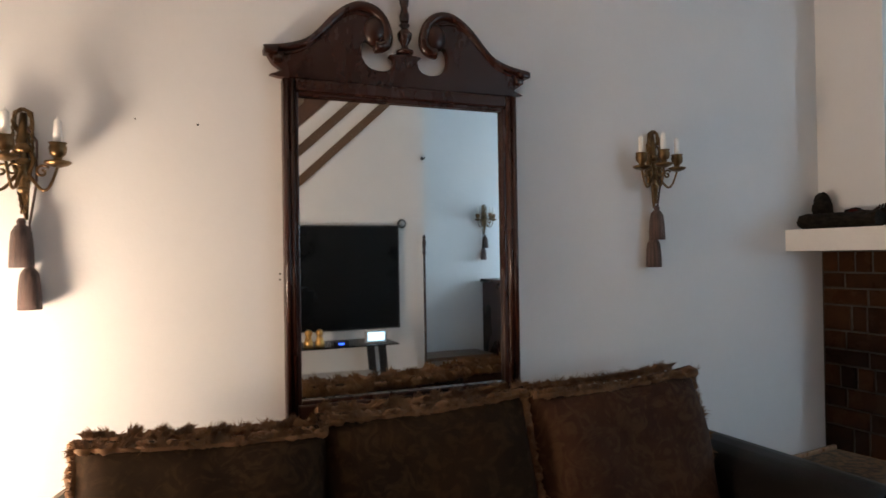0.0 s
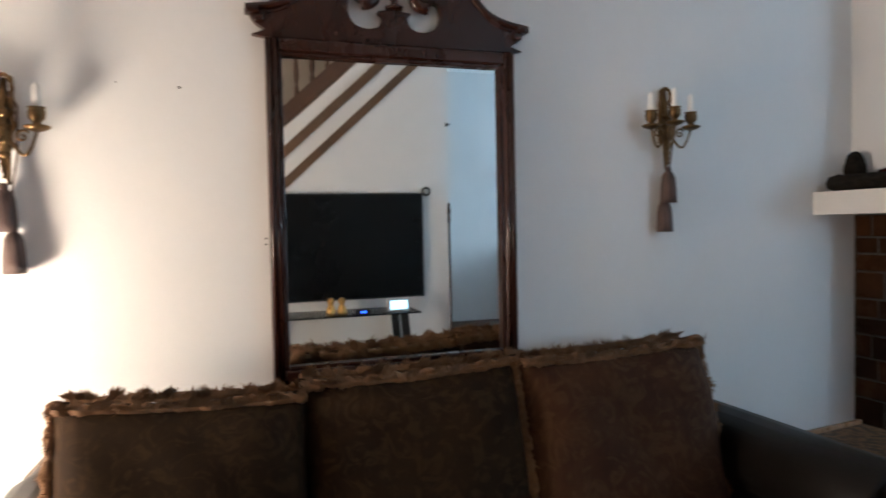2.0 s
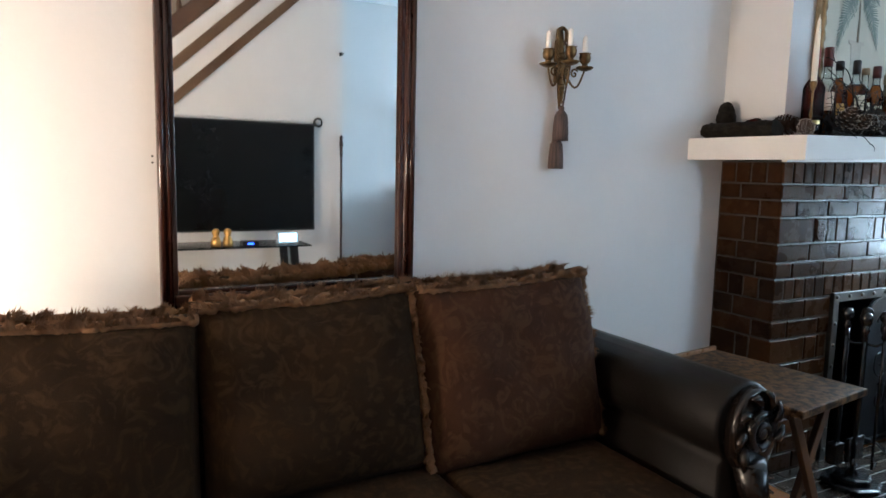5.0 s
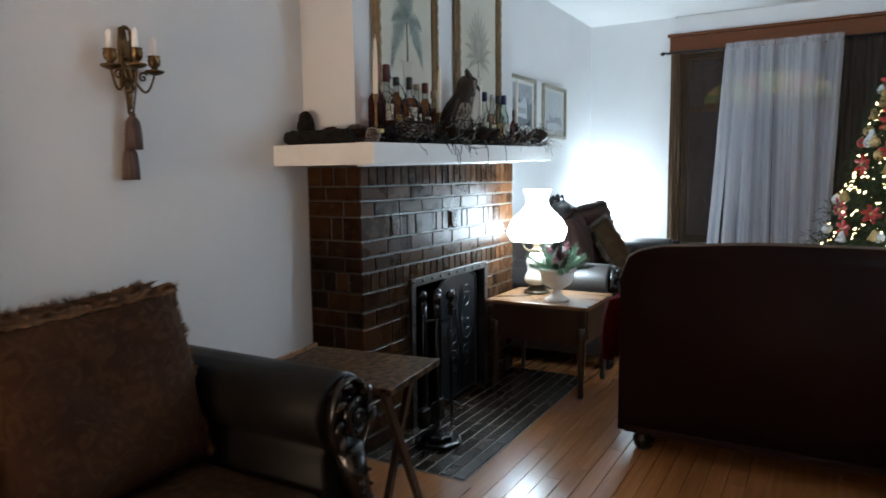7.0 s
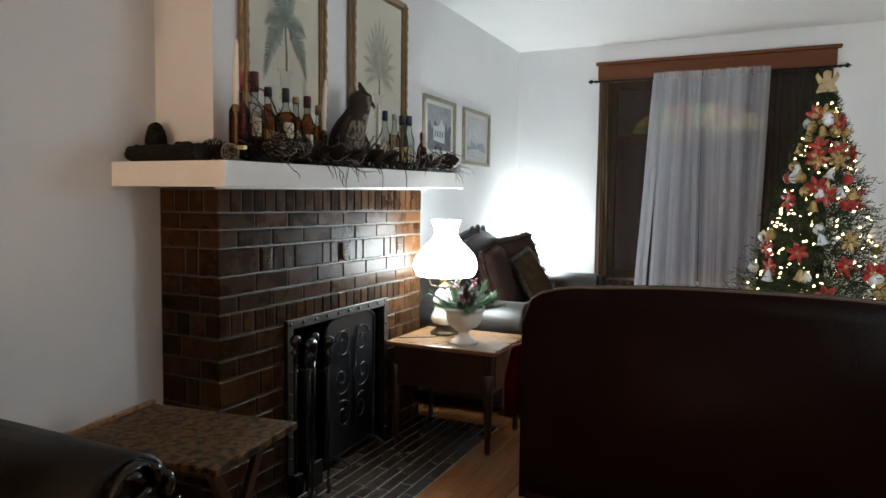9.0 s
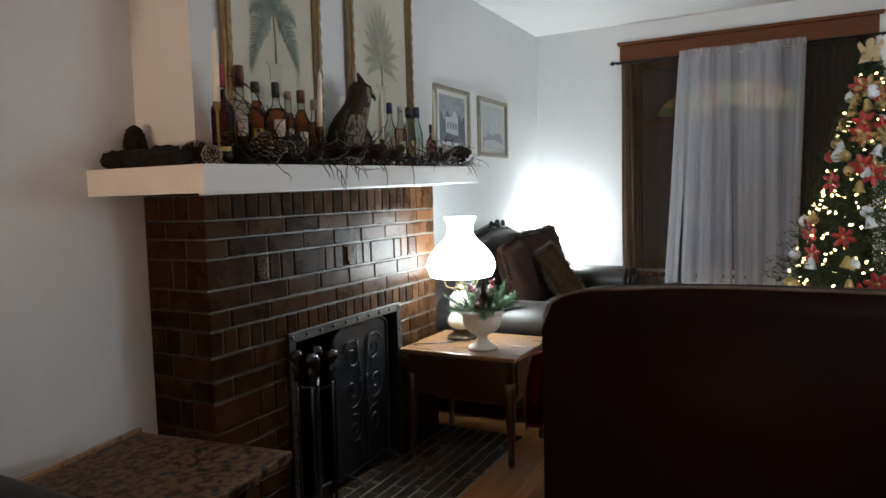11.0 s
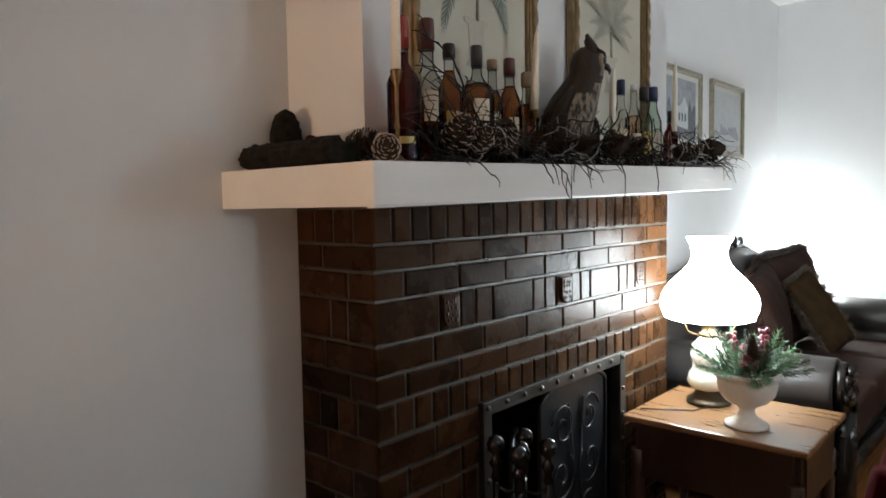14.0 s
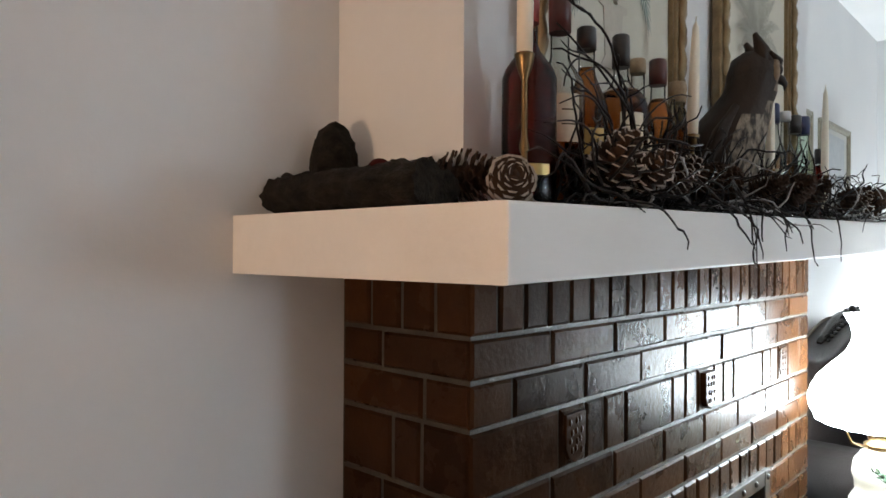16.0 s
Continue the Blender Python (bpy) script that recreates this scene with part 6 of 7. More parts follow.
def house_art(k):
    """A small grey photograph behind a wide mat: sky, trees, a gabled house or a low shore."""
    def draw(p, w, h):
        rg = random.Random(40 + k)
        wide = 0.185
        bm = B(); box(bm, -wide, wide, -0.0125, -0.0102, 0.060, h - 0.055); part("photo", bm, M["grey_ink"] if k == 0 else M["photo_pale"], p)
        bm = B()
        top = [(-wide + 0.004 + (2 * wide - 0.008) * q / 14, (0.22 if k == 0 else 0.15) + rg.uniform(-0.03, 0.05)) for q in range(15)]
        plate(bm, [(-wide + 0.004, 0.066), (wide - 0.004, 0.066)] + list(reversed(top)), -0.0142, -0.0128)
        part("photo_treeline", bm, M["photo_dark"] if k == 0 else M["grey_ink"], p)
        bm = B()
        if k == 0:
            plate(bm, [(-0.105, 0.125), (0.075, 0.11), (0.075, 0.22), (0.03, 0.275), (-0.025, 0.225), (-0.105, 0.225)], -0.0158, -0.0144)
        else:
            plate(bm, [(-wide + 0.006, 0.068), (wide - 0.006, 0.068), (wide - 0.006, 0.10), (0.02, 0.13), (-wide + 0.006, 0.115)], -0.0158, -0.0144)
        part("photo_house" if k == 0 else "photo_shore", bm, M["photo_pale"], p)
        if k == 0:
            for q in range(4):
                bm = B(); box(bm, -0.085 + 0.038 * q, -0.067 + 0.038 * q, -0.0168, -0.0160, 0.15, 0.19)
                part("photo_window", bm, M["photo_dark"], p)
    return draw
picture("photo_frame", 4.850, 5.360, 1.560, 1.980, NY, "pale gold-framed grey house photograph on the wall", 0.022, M["champagne"], house_art(0), "house photos")
picture("photo_frame", 5.510, 6.045, 1.552, 1.980, NY, "pale gold-framed pale landscape photograph on the wall", 0.022, M["champagne"], house_art(1), "house photos")

# ---- hearth furniture ----
fs = thing("fire_screen", 3.590, 1.826, 0.012, 3, "black iron fire screen with an arched top and scrollwork", "fire screen")
def arch(w, h0, h1, n=16):
    return [(-w / 2, 0.02), (w / 2, 0.02)] + [(w / 2 * math.cos(math.pi * k / n), h0 + (h1 - h0) * math.sin(math.pi * k / n)) for k in range(n + 1)]
for nm, w, h0, h1, m in (("centre_panel", 0.46, 0.645, 0.706, Matrix.Identity(4)), ("wing_panel", 0.22, 0.54, 0.58, Matrix.Translation((-0.30, 0.05, 0)) @ Matrix.Rotation(radians(28), 4, "Z"))):
    o = arch(w, h0, h1)
    bm = B(); plate(bm, o, 0.0, 0.004); bm.transform(m)
    pnl = part(nm, bm, M["iron"], fs, "fine black mesh panel")
    bm = B(); tube(bm, [(x, -0.002, z) for x, z in o] + [(o[0][0], -0.002, o[0][1])], 0.008, 7)
    bm.transform(m); part("panel_frame", bm, M["iron"], pnl)
    bm = B()
    for sg_ in (-1, 1):
        for (cx_, cz_, r_, st) in ((sg_ * w * 0.20, h0 * 0.86, w * 0.17, 0.3), (sg_ * w * 0.22, h0 * 0.60, w * 0.19, 2.4), (sg_ * w * 0.18, h0 * 0.33, w * 0.16, 1.2)):
            tube(bm, [(a_, -0.008, b_) for a_, b_ in spiral(cx_, cz_, r_, 1.5, 26, st, sg_)], 0.0042, 5)
        tube(bm, [(sg_ * w * 0.02, -0.008, 0.05), (sg_ * w * 0.10, -0.008, h0 * 0.3), (sg_ * w * 0.03, -0.008, h0 * 0.6), (sg_ * w * 0.12, -0.008, h0 * 0.97)], 0.0042, 5)
    bm.transform(m); part("scrollwork", bm, M["iron"], pnl)
for sx in (-0.17, 0.17):
    bm = B(); tube(bm, [(sx, -0.10, 0.0), (sx, -0.06, 0.025), (sx, 0.0, 0.03), (sx, 0.07, 0.0)], 0.008, 7); part("foot", bm, M["iron"], fs)

ft = thing("fire_tools", 2.965, 1.60, 0.012, 0, "black fireplace tool set with ball handles on a stepped base", "fireplace tools")
bm = B(); lathe(bm, [(0.112, 0.0), (0.112, 0.016), (0.100, 0.020), (0.074, 0.021), (0.072, 0.040), (0.062, 0.044), (0.026, 0.046), (0.016, 0.064)], 8)
for f in bm.faces:
    f.smooth = False
part("base", bm, M["iron_gloss"], ft, "glossy octagonal stepped base")
bm = B(); lathe(bm, [(0.009, 0.05), (0.009, 0.62), (0.014, 0.625), (0.010, 0.64), (0.020, 0.66), (0.022, 0.68), (0.012, 0.70), (0.002, 0.705)], 12); part("pole", bm, M["iron_gloss"], ft)
bm = B()
for a in range(4):
    tube(bm, [(0, 0, 0.58), (0.04 * math.cos(a * 1.57 + 0.5), 0.04 * math.sin(a * 1.57 + 0.5), 0.575), (0.062 * math.cos(a * 1.57 + 0.5), 0.062 * math.sin(a * 1.57 + 0.5), 0.59)], 0.005, 6)
part("hook_ring", bm, M["iron_gloss"], ft)
for k in range(4):
    a = k * 1.57 + 0.5
    tx, ty = 0.064 * math.cos(a), 0.064 * math.sin(a)
    bm = B(); tube(bm, [(tx, ty, 0.12), (tx, ty, 0.66)], 0.0055, 8)
    lathe(bm, [(0.006, 0.60), (0.012, 0.61), (0.008, 0.63), (0.017, 0.645), (0.009, 0.660), (0.008, 0.668), (0.020, 0.680), (0.023, 0.695), (0.017, 0.710), (0.004, 0.716)], 14, Matrix.Translation((tx, ty, 0)))
    tl = part("tool", smooth(bm), M["iron_gloss"], ft)
    bm = B()
    if k == 0: box(bm, tx - 0.055, tx + 0.055, ty - 0.008, ty + 0.008, 0.075, 0.18, bev=0.006)
    elif k == 1: box(bm, tx - 0.03, tx + 0.03, ty - 0.022, ty + 0.022, 0.07, 0.16, bev=0.01)
    else: tube(bm, [(tx, ty, 0.13), (tx, ty, 0.08), (tx + 0.03, ty, 0.10)], 0.006, 6)
    part("tool_head", bm, M["iron_gloss"], tl)

# ---- Christmas tree ----
TX, TY, TH = 5.90, -0.32, 2.06
tree = thing("christmas_tree", TX, TY, 0, 0, "tall green Christmas tree hung with lights and ornaments", "Christmas tree")
bm = B(); tube(bm, [(0, 0, 0.02), (0, 0, 0.5), (0.005, 0, 1.2), (0, 0, TH)], [0.05, 0.042, 0.03, 0.006], 10)
part("trunk", bm, M["bark"], tree)
rg = random.Random(8)
def tree_r(z):
    return max(0.02, 0.60 * (1 - (z - 0.18) / (TH - 0.12)))
verts, faces = [], []
def tri3(a, b, c):
    i = len(verts); verts.extend((tuple(a), tuple(b), tuple(c))); faces.append((i, i + 1, i + 2))
nb = 760
for k in range(nb):
    u = (k / nb) ** 1.35
    z = 0.24 + (TH - 0.26) * u
    a = k * 2.39996 + rg.uniform(-0.2, 0.2)
    L = tree_r(z) * rg.uniform(0.82, 1.12)
    d = Vector((math.cos(a), math.sin(a), 0.12 + 0.5 * u))
    p0 = Vector((0, 0, z))
    tips = [(p0, d, L)]
    for q in range(5):
        f = 0.35 + 0.13 * q
        base = p0 + d * L * f + Vector((0, 0, -0.10 * L * f * f))
        sd = Matrix.Rotation(rg.choice((-1, 1)) * rg.uniform(0.5, 0.9), 3, "Z") @ d
        tips.append((base, sd, L * 0.34 * rg.uniform(0.7, 1.2)))
    for bi, (p, dd, l) in enumerate(tips):
        dd = Vector(dd).normalized()
        sd = dd.orthogonal().normalized()
        n = max(6, int(l * 60)) if bi else max(8, int(l * 34))
        for j in range(n):
            f = (j + 0.5) / n
            if not bi and f < 0.3: continue
            q = p + dd * l * f + Vector((0, 0, -0.10 * l * f * f))
            o = ((Matrix.Rotation(j * 2.4 + k, 3, dd) @ sd) + dd * 0.9).normalized()
            w = o.cross(dd).normalized() * 0.0038
            tri3(q - w, q + w, q + o * rg.uniform(0.030, 0.046))
me = bpy.data.meshes.new("crown"); me.from_pydata(verts, [], faces); me.materials.append(M["needle"])
crown = new("crown", me); crown.parent = tree; tagged(crown, label="dense fir branches")
bm = B()
for k in range(300):
    u = rg.random() ** 1.5
    z = 0.5 + (TH - 0.6) * u
    a = k * 2.39996 + z * 2
    r = tree_r(z) * rg.uniform(0.82, 1.02)
    p = Vector((r * math.cos(a), r * math.sin(a), z + rg.uniform(-0.02, 0.02)))
    lathe(bm, [(0.003, -0.007), (0.0060, 0.0), (0.005, 0.006), (0.001, 0.010)], 6, Matrix.Translation(p) @ Matrix.Rotation(rg.uniform(0, 2), 4, "X"))
tagged(part("string_lights", bm, M["bulb"], tree), label="warm white fairy lights", kind="stuff")
bm = B()
lathe(bm, [(0.075, 0.0), (0.06, 0.05), (0.032, 0.11), (0.026, 0.125), (0.03, 0.14), (0.026, 0.165), (0.004, 0.178)], 18)
for sg_ in (-1, 1):
    plate(bm, [(sg_ * 0.02, 0.09), (sg_ * 0.07, 0.16), (sg_ * 0.085, 0.13), (sg_ * 0.06, 0.07)], 0.012, 0.018, m=Matrix.Rotation(radians(90), 4, "Z"))
bm.transform(Matrix.Scale(0.82, 4))
solid("tree_topper", smooth(bm), M["angel"], "cream and gold cloth topper on the tree's tip", "tree topper", at=(TX, TY, TH - 0.06))
def bauble(kind, mt, lab):
    """One ornament with its parts; its face looks to local -x."""
    if kind == "bow":
        b = thing("bow_ornament", 0, 0, 0, 0, lab, "ornament", "tree ornaments")
        for a in range(6):
            m = Matrix.Rotation(a * 1.047, 4, "X") @ Matrix.Translation((0, 0, 0.034))
            bm = B()
            ball(bm, (0, 0, 0), 0.03, 10, 7, (0.4, 0.55, 1.2))
            for v in bm.verts:
                v.co.x -= 8.0 * v.co.z * v.co.z * (1 if v.co.z > 0 else 0.2)
            bm.transform(m)
            part("petal", bm, mt, b)
        bm = B(); ball(bm, (-0.012, 0, 0), 0.012, 8, 6)
        part("centre", bm, M["gold_orn"], b)
        return b
    bm = B()
    if kind == "ball":
        ball(bm, (0, 0, 0), 0.034, 14, 10)
        b = thing("ball_ornament", 0, 0, 0, 0, lab, "ornament", "tree ornaments")
        part("globe", bm, mt, b)
        bm = B(); lathe(bm, [(0.009, 0.031), (0.009, 0.042), (0.004, 0.044)], 8)
        part("cap", bm, M["gold_cap"], b)
        return b
    lathe(bm, [(0.036, -0.040), (0.034, -0.034), (0.024, -0.018), (0.019, 0.006), (0.013, 0.022), (0.003, 0.028)], 16)
    b = thing("bell_ornament", 0, 0, 0, 0, lab, "ornament", "tree ornaments")
    part("bell_body", smooth(bm), mt, b)
    bm = B(); ball(bm, (0, 0, -0.043), 0.008, 8, 6)
    part("clapper", bm, M["gold_cap"], b)
    return b
protos = {}
for k in range(96):
    kind, mt, lab = rg.choice((("bow", "red_glass", "red fabric poinsettia bow on the tree"), ("bow", "red_glass", "red fabric poinsettia bow on the tree"), ("ball", "red_glass", "shiny red ball ornament on the tree"), ("ball", "white_orn", "frosted white ball ornament on the tree"), ("bell", "gold_orn", "gold bell ornament on the tree"), ("ball", "gold_orn", "gold ball ornament on the tree"), ("bow", "gold_orn", "gold ribbon bow on the tree"), ("bell", "white_orn", "white bell ornament on the tree"), ("bow", "red_glass", "red fabric poinsettia bow on the tree")))
    u = rg.random() ** 1.4
    z = 0.55 + (TH - 0.75) * u
    a = radians(95 + 190 * rg.random())
    r = tree_r(z) * rg.uniform(0.93, 1.04)
    m = pose(TX + r * math.cos(a), TY + r * math.sin(a), z, rg.uniform(-20, 20), 0, math.degrees(a) + 180)
    if (kind, mt) not in protos:
        ob = protos[(kind, mt)] = bauble(kind, M[mt], lab)
        ob.matrix_basis = m
    else:
        copy_thing(protos[(kind, mt)], m)

# ---- television side ----
tv = thing("television", 1.03, TVY, 0.80, 0, "large flat television, switched off, against the stair wall", "television")
bm = B(); box(bm, -0.635, 0.635, 0.03, 0.065, 0.0, 0.715, bev=0.004); part("cabinet", bm, M["black"], tv)
bm = B(); box(bm, -0.625, 0.625, 0.0655, 0.0675, 0.012, 0.705); part("display_panel", bm, M["screen"], tv, "dark glossy screen")
bm = B(); box(bm, -0.2, 0.2, 0.0, 0.03, 0.2, 0.5, bev=0.004); part("wall_bracket", bm, M["black"], tv)
ts = thing("tv_stand", 0.98, TVY + 0.21, 0, 0, "black glass television stand with slanted legs", "tv stand")
for z, hw in ((0.725, 0.57), (0.40, 0.52), (0.12, 0.52)):
    bm = B(); box(bm, -hw, hw, -0.19, 0.17, z, z + 0.010, bev=0.003); part("glass_shelf", bm, M["screen"], ts, "smoked glass shelf")
for sg_ in (-1, 1):
    for yy in (-0.15, 0.12):
        bm = B(); plate(bm, [(sg_ * 0.44, 0.724), (sg_ * 0.49, 0.724), (sg_ * 0.55, 0.0), (sg_ * 0.50, 0.0)], yy - 0.012, yy + 0.012); part("leg", bm, M["black"], ts)
bm = B(); box(bm, -0.30, 0.30, -0.17, 0.16, 0.0, 0.11, bev=0.006)
solid("receiver", bm, M["silver"], "silver media player on the stand's shelf", "media player", at=(1.15, TVY + 0.20, 0.411))
bm = B(); box(bm, -0.30, 0.30, -0.10, 0.10, 0.0, 0.075, bev=0.006)
solid("speaker_bar", bm, M["black"], "black box on the stand's lowest shelf", "speaker", at=(0.95, TVY + 0.20, 0.131))
dc = thing("digital_clock", 1.415, TVY + 0.30, 0.736, 0, "small white display clock with a bright lit screen", "clock")
bm = B(); box(bm, -0.075, 0.075, -0.015, 0.010, 0.0, 0.085, bev=0.012); part("case", bm, M["white_orn"], dc)
bm = B(); box(bm, -0.056, 0.056, 0.0105, 0.0125, 0.016, 0.070); part("lit_screen", bm, M["display"], dc)
for x in (0.975, 1.045):
    bm = B(); lathe(bm, [(0.030, 0.0), (0.032, 0.02), (0.024, 0.05), (0.016, 0.065), (0.022, 0.075), (0.024, 0.09), (0.016, 0.105), (0.003, 0.11)], 14)
    solid("gold_figurine", smooth(bm), M["gold_paint"], "small gold figurine on the glass stand", "figurine", group="gold figurines", at=(x, TVY + 0.30, 0.736))
bx = thing("cable_box", 1.175, TVY + 0.30, 0.736, 0, "small black box with a blue light", "cable box")
bm = B(); box(bm, -0.05, 0.05, -0.04, 0.04, 0.0, 0.028, bev=0.004); part("case", bm, M["black"], bx)
bm = B(); box(bm, -0.018, 0.018, 0.041, 0.043, 0.008, 0.018); part("blue_light", bm, M["blue_led"], bx)
bm = B(); lathe(bm, [(0.08, 0), (0.10, 0.05), (0.115, 0.12), (0.12, 0.125), (0.108, 0.12), (0.09, 0.02)], 24)
solid("basket", bm, M["wicker"], "pale woven basket on the lower shelf", "basket", at=(0.73, TVY + 0.22, 0.411))
th = thing("thermostat", 1.706, TVY, 1.529, 0, "round dial thermostat on the stair wall", "thermostat")
bm = B(); lathe(bm, [(0.032, 0), (0.034, 0.012), (0.028, 0.02), (0.027, 0.018)], 24, Matrix.Rotation(radians(-90), 4, "X")); part("ring", bm, M["steel"], th)
bm = B(); lathe(bm, [(0.02, 0.019), (0.018, 0.024), (0.001, 0.026)], 20, Matrix.Rotation(radians(-90), 4, "X")); part("dial", bm, M["white_orn"], th)
st = thing("walking_stick", 1.865, TVY + 0.035, 0.0, 0, "dark turned wooden stick standing at the wall's corner", "stick")
bm = B(); lathe(bm, [(0.007, 0.0), (0.008, 0.4), (0.009, 0.9), (0.008, 1.30), (0.014, 1.32), (0.009, 1.345), (0.015, 1.39), (0.010, 1.42), (0.013, 1.435), (0.004, 1.45)], 12); part("shaft", smooth(bm), M["table_dark"], st)
hk = thing("coat_hook", 1.872, TVY, 2.00, 0, "small black hook at the wall's corner", "hook")
bm = B(); box(bm, -0.012, 0.006, 0.0, 0.006, -0.012, 0.014, bev=0.002); tube(bm, [(0, 0.006, 0.0), (0, 0.03, -0.008), (0.004, 0.045, 0.004)], 0.005, 6); part("hook", bm, M["iron"], hk)

# stair trim boards, stringer and balusters
def slope_board(name, x0, z0, x1, wdt, y0, y1, mt, label):
    a = math.atan(sl)
    dz = wdt / math.cos(a)
    bm = B(); plate(bm, [(x0, z0), (x1, z0 + sl * (x1 - x0)), (x1, z0 + sl * (x1 - x0) + dz), (x0, z0 + dz)], y0, y1, bev=0.003)
    return solid(name, bm, mt, label, "trim", kind="structure")
slope_board("trim", 0.20, 1.05, 1.70, 0.055, TVY + 0.001, TVY + 0.022, M["stair_trim"], "slanting brown trim board below the stair")
slope_board("trim", -0.05, 1.02, 1.53, 0.060, TVY + 0.001, TVY + 0.022, M["stair_trim"], "slanting brown trim board below the stair")
stair = thing("staircase", 0.2, TVY - 0.5, 0, 0, "enclosed wooden staircase with turned balusters", "staircase", kind="structure")
def stp(name, bm, mt):
    bm.transform(Matrix.Translation((-0.2, -(TVY - 0.5), 0))); return part(name, bm, mt, stair)
bm = B(); plate(bm, [(-1.10, 0.26), (1.44, 0.26 + sl * 2.54), (1.33, 0.26 + sl * 2.54 + 0.03), (-1.10, 0.40)], TVY - 0.05, TVY + 0.012); stp("stringer", bm, M["stair_wood"])
for k in range(12):
    x = -1.05 + 0.2 * k
    z = 0.19 * (k + 1) * 0.97
    if z > 2.3: break
    bm = B(); box(bm, x - 0.02, x + 0.22, -1.43, TVY - 0.105, z, z + 0.03, bev=0.006); stp("tread", bm, M["stair_wood"])
    bm = B(); box(bm, x, x + 0.012, -1.43, TVY - 0.105, max(0, z - 0.16), z); stp("riser", bm, M["white_wood"])
for k in range(22):
    x = -0.95 + 0.105 * k
    z0 = 0.26 + sl * (x + 1.10) + 0.10
    z1 = min(z0 + 0.85, CZ)
    if z0 > 2.5: break
    bm = B(); H_ = z1 - z0
    lathe(bm, [(0.016, z0), (0.016, z0 + H_ * 0.15), (0.009, z0 + H_ * 0.2), (0.019, z0 + H_ * 0.3), (0.011, z0 + H_ * 0.6), (0.015, z0 + H_ * 0.85), (0.016, z1)], 10, Matrix.Translation((x, TVY - 0.03, 0)))
    stp("baluster", smooth(bm), M["stair_wood"])

copy_thing(sc, pose(2.88, SOUTH, 1.63, 0, 0, 180))
bench = thing("low_bench", 2.35, SOUTH + 0.20, 0, 0, "low dark wooden bench along the far side wall", "bench")
bm = B(); box(bm, -0.44, 0.44, -0.18, 0.17, 0.41, 0.44, bev=0.006); part("seat", bm, M["stair_wood"], bench)
for sx in (-0.38, 0.38):
    bm = B(); box(bm, sx - 0.025, sx + 0.025, -0.15, 0.15, 0.0, 0.41, bev=0.005); part("end_panel", bm, M["stair_wood"], bench)
cab = thing("side_cabinet", 3.22, SOUTH + 0.22, 0, 180, "dark wooden cabinet against the far side wall", "cabinet")
bm = B(); box(bm, -0.37, 0.37, -0.19, 0.19, 0.06, 1.05, bev=0.006); part("body", bm, M["mahogany"], cab)
bm = B(); box(bm, -0.39, 0.39, -0.21, 0.20, 1.05, 1.08, bev=0.008); part("top", bm, M["mahogany"], cab)
for sg_ in (-1, 1):
    bm = B(); box(bm, min(sg_ * 0.01, sg_ * 0.35), max(sg_ * 0.01, sg_ * 0.35), -0.206, -0.192, 0.12, 0.94, bev=0.004); d_ = part("door", bm, M["mahogany"], cab)
    bm = B(); ball(bm, (sg_ * 0.04, -0.215, 0.55), 0.012); part("knob", bm, M["brass"], d_)
    for yy in (-0.15, 0.15):
        bm = B(); box(bm, sg_ * 0.32 - 0.03, sg_ * 0.32 + 0.03, yy - 0.03, yy + 0.03, 0, 0.06, bev=0.004); part("foot", bm, M["mahogany"], cab)

# ---- warm lamp on a small table past the long sofa's arm ----
wt = thing("round_table", -0.72, 1.72, 0, 0, "small round dark wooden table past the sofa's arm", "side table")
bm = B(); lathe(bm, [(0.20, 0.56), (0.21, 0.565), (0.21, 0.58), (0.20, 0.585)], 30); part("tabletop", bm, M["table_dark"], wt)
bm = B(); lathe(bm, [(0.14, 0.0), (0.14, 0.02), (0.04, 0.05), (0.025, 0.3), (0.04, 0.5), (0.06, 0.56)], 20); part("pedestal", smooth(bm), M["table_dark"], wt)
wl = thing("table_lamp", -0.72, 1.72, 0.585, 0, "lit table lamp with a cream cloth shade on the round table", "table lamp")
bm = B(); lathe(bm, [(0.07, 0.0), (0.075, 0.015), (0.03, 0.03), (0.05, 0.10), (0.03, 0.17), (0.012, 0.19), (0.012, 0.22)], 20); part("stem", smooth(bm), M["brass"], wl)
bm = B(); lathe(bm, [(0.15, 0.20), (0.152, 0.205), (0.09, 0.40), (0.085, 0.40)], 30); part("shade", smooth(bm), M["shade_warm"], wl, "glowing cream shade")

# floor lamp across the room, and a globe in the corner past the carved sofa
fl = thing("floor_lamp", 3.95, -1.18, 0, 0, "lit floor lamp with a white drum shade", "floor lamp")
bm = B(); lathe(bm, [(0.14, 0.0), (0.14, 0.02), (0.03, 0.04), (0.012, 0.06), (0.012, 1.22), (0.03, 1.24)], 20); part("stand", smooth(bm), M["iron"], fl)
bm = B(); lathe(bm, [(0.20, 1.24), (0.201, 1.245), (0.17, 1.57), (0.165, 1.57)], 32); part("shade", smooth(bm), M["drum"], fl, "glowing white drum shade")
gl = thing("globe_lamp", 6.655, 1.925, 0, 0, "lit frosted globe on a slim stand in the corner", "floor lamp")
bm = B(); lathe(bm, [(0.08, 0.0), (0.08, 0.015), (0.015, 0.03), (0.012, 0.82), (0.03, 0.84), (0.035, 0.86)], 18); part("stand", smooth(bm), M["iron"], gl)
bm = B(); ball(bm, (0, 0, 0.92), 0.065, 20, 14); part("globe", bm, M["globe"], gl, "glowing frosted globe")

